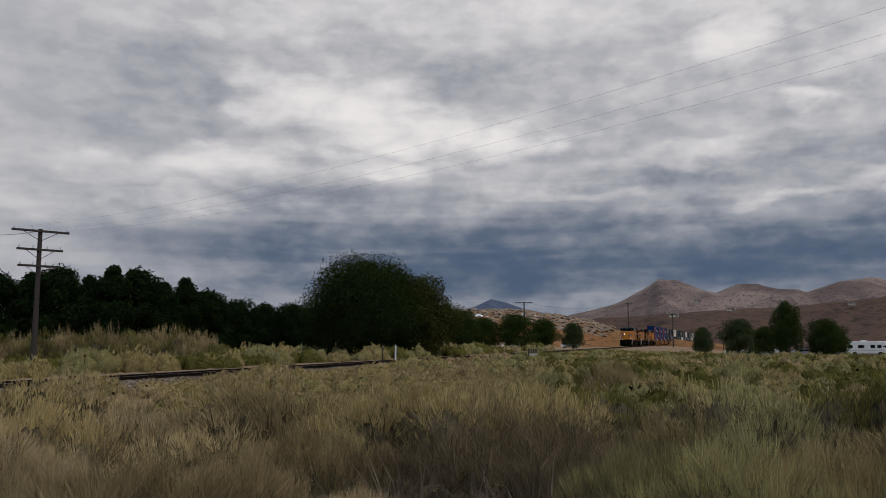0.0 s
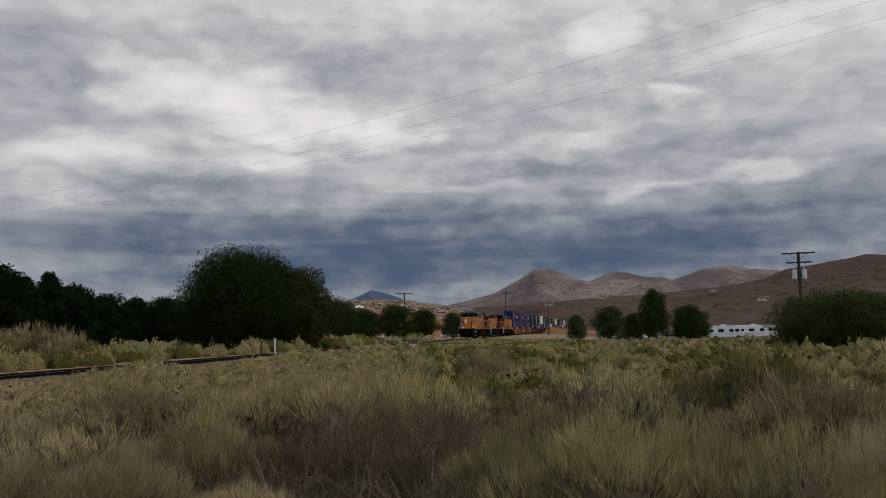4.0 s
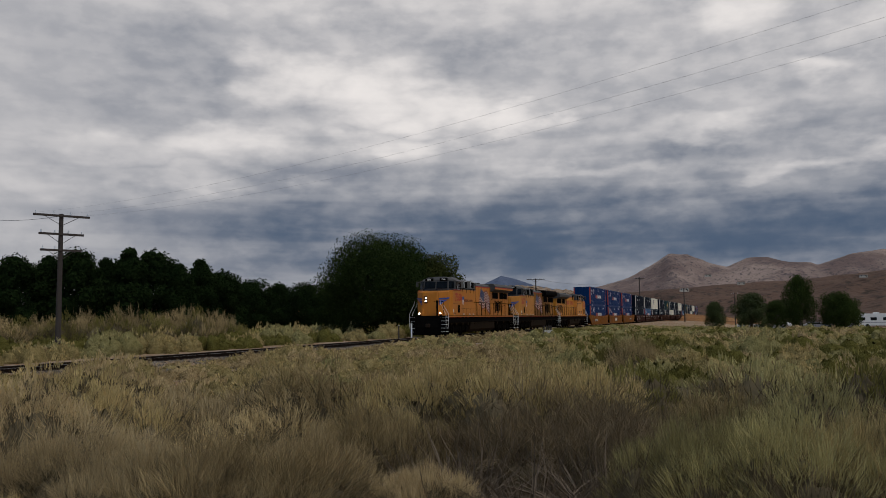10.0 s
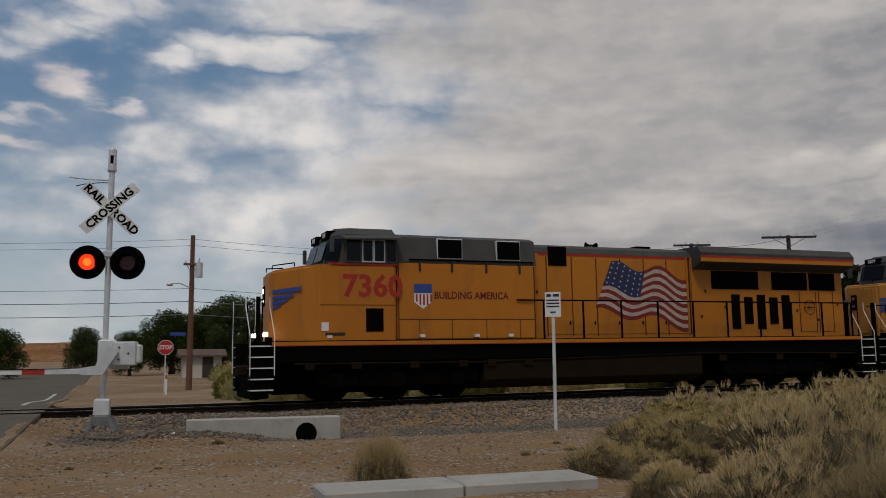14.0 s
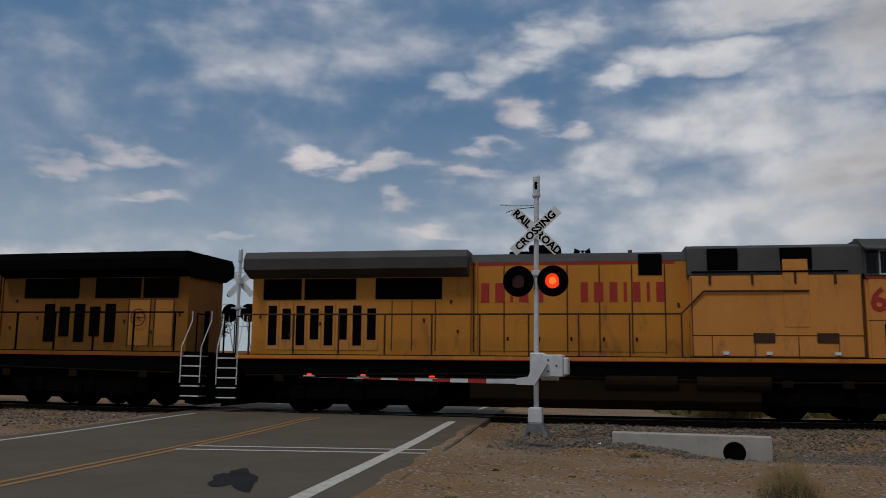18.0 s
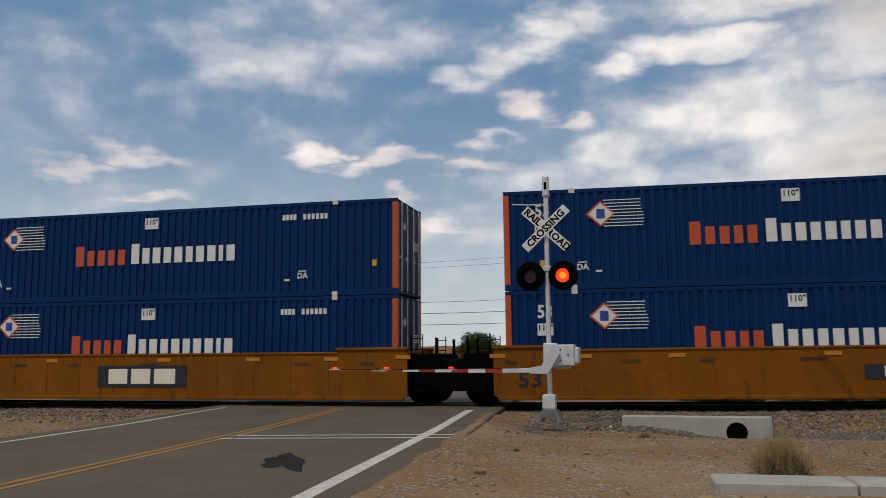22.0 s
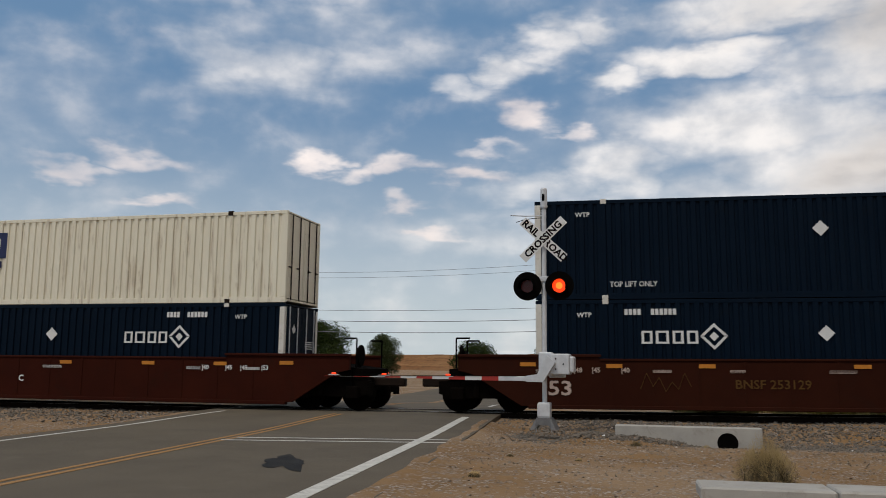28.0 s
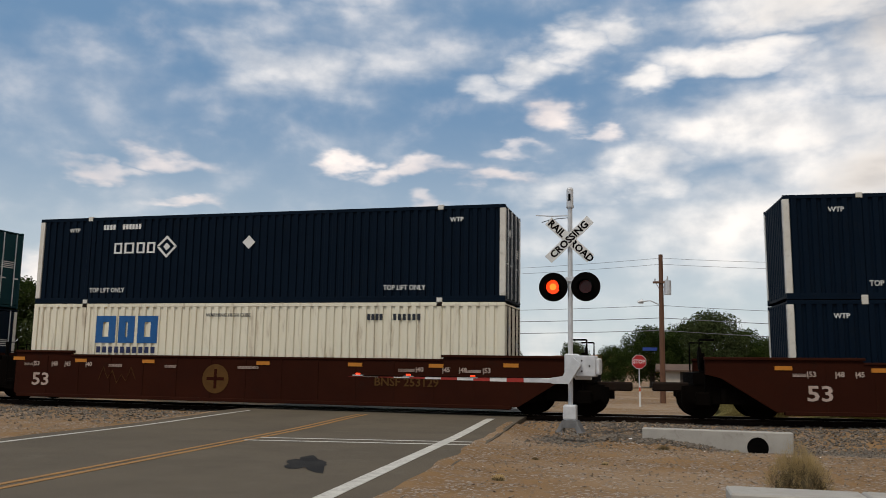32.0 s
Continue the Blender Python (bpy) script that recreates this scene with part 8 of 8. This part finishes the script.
def heart(cx, cy, r, h, rnd, rows=7, cols=13):
    v = []
    for j in range(rows):
        z = j / (rows - 1)
        q = math.sqrt(max(0.0, 1 - (z * 0.985) ** 2))
        for i in range(cols):
            a = (i + 0.5 * (j % 2)) / cols * math.tau
            f = rnd.uniform(0.70, 1.12)
            v.append((cx + r * q * f * math.cos(a), cy + r * q * f * math.sin(a), h * z * (0.5 + 0.5 * f)))
    q = [(j * cols + i, j * cols + (i + 1) % cols, (j + 1) * cols + (i + 1) % cols, (j + 1) * cols + i) for j in range(rows - 1) for i in range(cols)]
    return np.array(v), np.array(q), np.zeros((0, 3), int)


def fan(n, rnd, r, h, spread, width):
    """Long stalks that fan out from the root."""
    a = rnd.uniform(0, math.tau, n)
    q = np.sqrt(rnd.random(n))
    lean = q * spread + rnd.normal(0, 0.14, n)
    a2 = a + rnd.normal(0, 0.5, n)
    d = np.stack([np.sin(lean) * np.cos(a2), np.sin(lean) * np.sin(a2), np.cos(lean)], 1)
    p0 = np.stack([r * 0.3 * q * np.cos(a), r * 0.3 * q * np.sin(a), np.zeros(n)], 1)
    bend = rnd.normal(0, 0.2, (n, 3))
    bend[:, 2] -= 0.3 * q
    return stalks(p0, d, h * rnd.uniform(0.6, 1.1, n) * (1 - 0.2 * q), bend, width, rnd)


def join(*sets):
    V, Q, T_, k = [], [], [], 0
    for v, q, t in sets:
        V.append(v), Q.append(q + k), T_.append(t + k)
        k += len(v)
    return np.concatenate(V), np.concatenate(Q), np.concatenate(T_)


def blade_mesh(name, v, quad, tri, smooth_first=0):
    me = bpy.data.meshes.new(name)
    nq, nt_ = len(quad), len(tri)
    me.vertices.add(len(v))
    me.vertices.foreach_set("co", v.ravel())
    me.loops.add(4 * nq + 3 * nt_)
    me.loops.foreach_set("vertex_index", np.concatenate([quad.ravel(), tri.ravel()]))
    me.polygons.add(nq + nt_)
    me.polygons.foreach_set("loop_start", np.concatenate([np.arange(nq) * 4, 4 * nq + np.arange(nt_) * 3]))
    me.polygons.foreach_set("loop_total", np.concatenate([np.full(nq, 4), np.full(nt_, 3)]))
    if smooth_first:
        me.polygons.foreach_set("use_smooth", np.arange(nq + nt_) < smooth_first)
    me.update(calc_edges=True)
    return me


SHRUBS = {}
rs = np.random.default_rng(7)
#         kind    height radius  shoots width  length up   stray fan
KINDS = (("pale", 1.12, 0.95, 15000, 0.0014, 0.105, 0.85, 0.20, 40, 0.66), ("straw", 0.92, 0.95, 12000, 0.0014, 0.135, 0.70, 0.30, 90, 0.58),
         ("sage", 1.00, 1.00, 15000, 0.0016, 0.10, 0.70, 0.22, 24, 0.68), ("olive", 1.00, 1.00, 13000, 0.0018, 0.09, 0.60, 0.26, 20, 0.68), ("brown", 0.86, 1.05, 10000, 0.0013, 0.15, 0.45, 0.42, 240, 0.50), ("dead", 0.86, 1.05, 5200, 0.0015, 0.20, 0.30, 0.55, 420, 0.44))
for kname, hh, rr, nsh, wd, lg, up, stray, nf, full in KINDS:
    for v_ in range(10):
        # shoots grow fewer, broader and shorter in the variants meant for farther off
        q, w, l_ = ((1.0, 1.0, 1.0) if v_ < 4 else (0.52, 1.9, 0.72) if v_ < 7 else (0.30, 3.0, 0.60))
        sh, ht = mound(int(nsh * q), rs, rr, hh, wd * w, lg * l_, up, stray, 9 if v_ < 4 else 8, full if v_ < 4 else full + 0.08)
        fol = blade_mesh("foliage", *join(sh, fan(int(nf * q), rs, rr, hh * 0.97, 0.9, wd * w)))
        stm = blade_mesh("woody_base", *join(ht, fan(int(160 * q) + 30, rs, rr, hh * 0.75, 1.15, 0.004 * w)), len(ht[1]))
        SHRUBS[kname, v_] = (fol, stm)
FARSHRUB = {}
for kname, hh, rr, nsh, wd, lg, up, stray, nf, full in KINDS:
    for v_ in range(3):
        FARSHRUB[kname, v_] = mound(620, rs, rr, hh, wd * 4.2, lg * 0.85, up, stray, 6, full + 0.18, (6, 11))
        FARSHRUB[kname, v_ + 3] = mound(130, rs, rr, hh, 0.016, lg * 0.9, up, stray, 4, full + 0.22, (5, 9))

SHRUB_LABEL = {"pale": "pale green feathery rabbitbrush shrub", "straw": "dry straw-coloured grassy shrub", "sage": "grey-green sagebrush shrub in dry soil",
               "olive": "olive green desert shrub with dense shoots", "brown": "brown leafless shrub of tangled twigs", "dead": "dark dead shrub of tangled bare twigs"}


def shrub(kname, v_, m):
    S = thing("shrub", SHRUB_LABEL[kname], "shrub", "desert shrubs", m)
    fol, stm = SHRUBS[kname, v_]
    part("foliage", fol, BRUSH[kname], S)
    part("woody_base", stm, INNER, S, "inner twigs darkened to stand for shade")
    return S


def brush_room(x, y):
    """Whether brush grows here: off the road, the track, the dirt apron and the viewpoint."""
    if abs(x - road_x(y)) < 5.2 or math.hypot(x, y) < 5.6:
        return False
    d = y - track_y(x)
    if -4.0 < d < 4.2:
        return False
    if d < 0:
        edge = 3.4 if y < 9 else 3.9 if y < 11.2 else 4.5 + 0.60 * (y - 11.2) if y < 23 else 12.0
        if y < 2.0:
            edge = 2.2
        return x > edge
    return x > -2.5 or x < -24


def pick_kind(x, y, rnd):
    n = 0.5 + 0.75 * noise.noise(Vector((x * 0.22, y * 0.22, 2.0))) + rnd.uniform(-0.22, 0.22)
    n = min(0.999, max(0.0, n))
    dist, b = math.hypot(x, y), math.degrees(math.atan2(x, y))
    if y - track_y(x) > 0:
        row = ("sage", "olive", "sage", "pale", "straw") if dist < 110 else ("olive", "sage", "straw", "olive")
    elif b < 50 and dist < 32:
        row = ("straw", "pale", "pale", "straw", "pale", "pale")
    elif dist < 7.5 and b < 56:
        row = ("straw", "brown", "straw", "straw", "brown")
    elif dist < 8.5 and b < 68:
        row = ("brown", "pale", "brown", "straw")
    elif dist < 9 and b < 90:
        row = ("sage", "sage", "pale", "brown")
    elif dist < 15:
        row = ("pale", "straw", "pale", "sage", "brown") if b < 72 else ("sage", "olive", "pale", "brown")
    else:
        row = ("pale", "pale", "straw", "brown", "sage") if b < 66 else ("olive", "sage", "olive", "pale", "straw")
    return row[int(n * len(row))]


rb = random.Random(12)
tries = 0
cell = {}


def clash(x, y, r, tight=0.66):
    i, j = int(x // 2), int(y // 2)
    for a in (-1, 0, 1):
        for b in (-1, 0, 1):
            for (u, v, q) in cell.get((i + a, j + b), ()):
                if (u - x) ** 2 + (v - y) ** 2 < ((q + r) * tight) ** 2:
                    return True
    return False


KIND_H = {k[0]: k[1] for k in KINDS}


def crown_cap(x, y):
    """How tall the brush grows here: dips open on the rails, taller stands between them."""
    d, b = math.hypot(x, y), math.degrees(math.atan2(x, y))
    s = float(np.interp(b, (20, 31, 34, 40, 41.5, 46, 48, 51, 53.5, 56, 58, 66, 76, 80, 100), (0.024, 0.016, 0.010, 0.012, 0.033, 0.034, 0.018, 0.018, 0.026, 0.024, 0.014, 0.008, 0.006, 0.0, -0.002)))
    return max(0.30, 1.44 - s * d)


# stands that can be told apart: bearing, distance, kind, radius, height
near = []
for b, d, kn, r, h in ((44.5, 6.9, "brown", 1.25, 0.92), (49.0, 7.6, "straw", 0.9, 0.78), (53.2, 8.2, "brown", 1.0, 0.88), (40.0, 7.2, "straw", 1.0, 0.80), (36.0, 8.0, "straw", 1.1, 0.86), (46.5, 9.4, "brown", 1.0, 0.95),
                       (50.5, 11.6, "brown", 1.5, 1.20), (56.5, 11.0, "pale", 1.5, 1.24), (60.5, 10.6, "pale", 1.5, 1.30), (64.5, 10.8, "pale", 1.4, 1.34), (68.3, 11.4, "pale", 1.3, 1.34), (60.0, 8.3, "dead", 1.0, 0.72), (63.4, 8.5, "dead", 1.3, 0.98), (67.4, 8.3, "dead", 1.2, 1.02), (70.8, 7.9, "dead", 0.9, 0.86),
                       (55.2, 8.9, "pale", 0.8, 0.86), (73.6, 6.9, "sage", 0.75, 0.92), (76.0, 8.8, "brown", 0.9, 1.16), (79.0, 6.6, "sage", 1.05, 1.02), (83.2, 6.9, "pale", 0.95, 1.06), (81.0, 8.6, "sage", 1.2, 1.24), (90.8, 6.3, "sage", 0.85, 0.92),
                       (85.6, 12.4, "olive", 1.1, 1.44), (88.0, 13.2, "olive", 1.2, 1.50), (90.0, 8.8, "brown", 1.35, 1.26), (94.0, 8.6, "brown", 1.4, 1.30), (97.6, 7.4, "straw", 1.1, 1.12), (71.2, 12.6, "olive", 0.9, 1.30), (79.8, 12.4, "sage", 1.4, 1.40),
                       (34.5, 13.2, "pale", 1.3, 1.30), (37.6, 13.6, "pale", 1.3, 1.30), (31.0, 12.4, "straw", 1.1, 1.10), (48.6, 13.6, "pale", 1.3, 1.26), (33.6, 10.2, "straw", 1.2, 1.08), (38.6, 10.6, "pale", 1.2, 1.10), (42.6, 11.2, "straw", 1.2, 1.00)):
    x, y = at_bearing(b, d)
    near.append((x, y, r, kn, h))
    cell.setdefault((int(x // 2), int(y // 2)), []).append((x, y, r * 0.85))
while tries < 14000 and len(near) < 270:
    tries += 1
    dist = 6.2 + 10.0 * rb.random() ** 0.75
    b = rb.uniform(8, 106)
    x, y = at_bearing(b, dist)
    if not brush_room(x, y) or (57 < b < 73 and dist < 8.6):
        continue
    sc = rb.choice((0.45, 0.6, 0.8, 0.95, 1.15, 1.4)) * rb.uniform(0.9, 1.1)
    if clash(x, y, sc, 0.74):
        continue
    cell.setdefault((int(x // 2), int(y // 2)), []).append((x, y, sc))
    kn = pick_kind(x, y, rb)
    near.append((x, y, sc, kn, min(sc * rb.uniform(0.85, 1.1) * KIND_H[kn], crown_cap(x, y) * rb.choice((0.5, 0.66, 0.84, 1.0)), 0.8 if dist < 7 else 1.0 if dist < 8.5 else 1.5)))
for x, y, sc, kn, tall in near:
    d0 = math.hypot(x, y)
    v_ = rb.randrange(4) if d0 < 8.4 else 4 + rb.randrange(3) if d0 < 12.2 else 7 + rb.randrange(3)
    shrub(kn, v_, pose(x, y, ground_z(x, y) - 0.05, 0, 0, rb.uniform(0, 360)) @ Matrix.Diagonal((sc, sc, tall / KIND_H[kn], 1)))

# the rest of the field, by kind
rest = {k: [] for k in BRUSH}
tries = 0
while tries < 60000 and sum(map(len, rest.values())) < 4600:
    tries += 1
    if rb.random() < 0.30:
        dist, b = rb.uniform(14, 48), rb.uniform(28, 76)
    elif rb.random() < 0.6:
        dist, b = 14.5 + 80 * rb.random() ** 1.3, rb.uniform(2, 112)
    else:
        dist, b = 24 + 120 * rb.random(), rb.uniform(0, 100)
    x, y = at_bearing(b, dist)
    if not brush_room(x, y):
        continue
    if dist > 45 and rb.random() > 0.85 + 0.45 * noise.noise(Vector((x * 0.08, y * 0.08, 9))):
        continue
    sc = rb.choice((0.7, 1.0, 1.3, 1.7)) * rb.uniform(0.88, 1.12) * (1.0 if dist < 60 else 1.3)
    if y > track_y(x) and x > 8 and dist < 85:
        sc = rb.uniform(1.0, 1.9)
    if clash(x, y, sc, 0.72):
        continue
    cell.setdefault((int(x // 2), int(y // 2)), []).append((x, y, sc))
    kn = pick_kind(x, y, rb)
    zs = sc * rb.uniform(0.85, 1.1) if y > track_y(x) else min(sc, crown_cap(x, y) / KIND_H[kn] * rb.choice((0.5, 0.7, 0.9, 1.03)))
    rest[kn].append((x, y, sc, zs, rb.uniform(0, math.tau), rb.randrange(3) + (3 if dist > (75 if y > track_y(x) else 42) else 0)))
for kn, rows in rest.items():
    sets, bodies, k = [], [], 0
    for x, y, sc, zs, a, v_ in rows:
        sh, ht = FARSHRUB[kn, v_]
        c, s = math.cos(a), math.sin(a)

        def put(v):
            w = v * np.array([sc, sc, zs])
            return np.stack([w[:, 0] * c - w[:, 1] * s + x, w[:, 0] * s + w[:, 1] * c + y, w[:, 2] + ground_z(x, y) - 0.05], 1)
        bodies.append((put(ht[0]), ht[1], ht[2]))
        sets.append((put(sh[0]), sh[1], sh[2]))
        k += len(ht[1])
    if sets:
        tagged(part("brush", blade_mesh("brush", *join(*sets)), BRUSH[kn]),
               "wide field of " + {"pale": "pale green brush", "straw": "dry straw-coloured brush", "sage": "grey-green sagebrush", "olive": "olive green brush", "brown": "brown twiggy brush", "dead": "dark dead brush"}[kn], "brush", kind="stuff")
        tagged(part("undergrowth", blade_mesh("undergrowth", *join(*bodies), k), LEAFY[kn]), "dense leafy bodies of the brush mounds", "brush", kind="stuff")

# tall brown thicket beyond the rails, a tall dry shrub, small weeds on the dirt
for i in range(26):
    b = 30.5 + i * 0.66
    x, y = at_bearing(b, 62 + 9 * rb.random())
    top = float(np.interp(b, (30, 36, 40, 43, 46, 48), (0.020, 0.022, 0.029, 0.031, 0.022, 0.008))) * rb.uniform(0.65, 1.1)
    sc, kn = rb.uniform(1.8, 2.6), ("brown", "olive", "brown", "brown")[i % 4]
    tall = (1.45 + 65 * top) / KIND_H[kn]
    S = shrub(kn, 4 + i % 3, pose(x, y, ground_z(x, y) - 0.1, 0, 0, rb.uniform(0, 360)) @ Matrix.Diagonal((sc, sc, tall, 1)))
    S["label"] = "tall brown tamarisk thicket beyond the rails"
DEADWOOD = mat("grey_dead_branches", (0.17, 0.13, 0.092), (0.10, 0.075, 0.052), 0.9, scale=10, bump=0.2, spec=0.1)
for i in range(12):
    b, d = (57 + 1.6 * i, rb.uniform(6.6, 8.4)) if i < 9 else (90 + 4 * (i - 9), 8.2)
    x, y = at_bearing(b, d)
    D_ = thing("shrub", "dead grey-brown shrub of bare crossing twigs", "shrub", "desert shrubs", pose(x, y, ground_z(x, y) - 0.03, 0, 0, rb.uniform(0, 360)))
    part("twig_tangle", blade_mesh("twig_tangle", *join(fan(46, rs, 0.9, 0.80, 1.35, 0.0065), fan(150, rs, 1.1, 0.72, 1.3, 0.0028))), DEADWOOD, D_, "bare grey-brown branches")
for b, d, sc, kn in ((72.6, 23, 1.55, "brown"), (71.2, 24, 1.3, "olive"), (88.5, 17, 1.3, "olive")):
    x, y = at_bearing(b, d)
    shrub(kn, 1, pose(x, y, ground_z(x, y) - 0.05, 0, 0, 30) @ Matrix.Diagonal((sc * 0.7, sc * 0.7, sc, 1)))
tw = shrub("brown", 2, pose(1.25, 11.0, ground_z(1.25, 11.0) - 0.03, 0, 0, 40) @ Matrix.Diagonal((0.40, 0.40, 0.82, 1)))
tw["label"] = "small dry tumbleweed on the dirt"
for k in range(12):
    x, y = rb.uniform(-4.2, 5), rb.uniform(8, 20)
    if x - road_x(y) < 4.9:
        continue
    sc = rb.uniform(0.06, 0.14)
    w_ = shrub("brown" if k % 2 else "straw", k % 4, pose(x, y, ground_z(x, y) - 0.01, 0, 0, 50 * k) @ Matrix.Diagonal((sc, sc, sc, 1)))
    w_["label"] = "tiny dry weed in the dirt"


# ---- what moves ----
def motions():
    for ob, u, half, turn, lift in RIDERS:
        rides(ob, u, half, turn, lift)
    for glow, gap in FLASHERS:
        rows = [(0.0, pose(0, 0, 0))]
        k = int((0 - 18.44) / 0.605) - 2
        while True:
            t = 18.44 + 0.605 * k
            if t > 32.0:
                break
            if t > 0.05:
                here = k % 2 == 0
                rows.append((t - 0.034, pose(gap if here else 0, 0, 0)))
                rows.append((t, pose(0 if here else gap, 0, 0)))
            k += 1
        rows[0] = (0.0, rows[1][1].copy())
        last = rows[-1][1].copy()
        rows.append((32.0, last))
        walk(glow, rows)


motions()
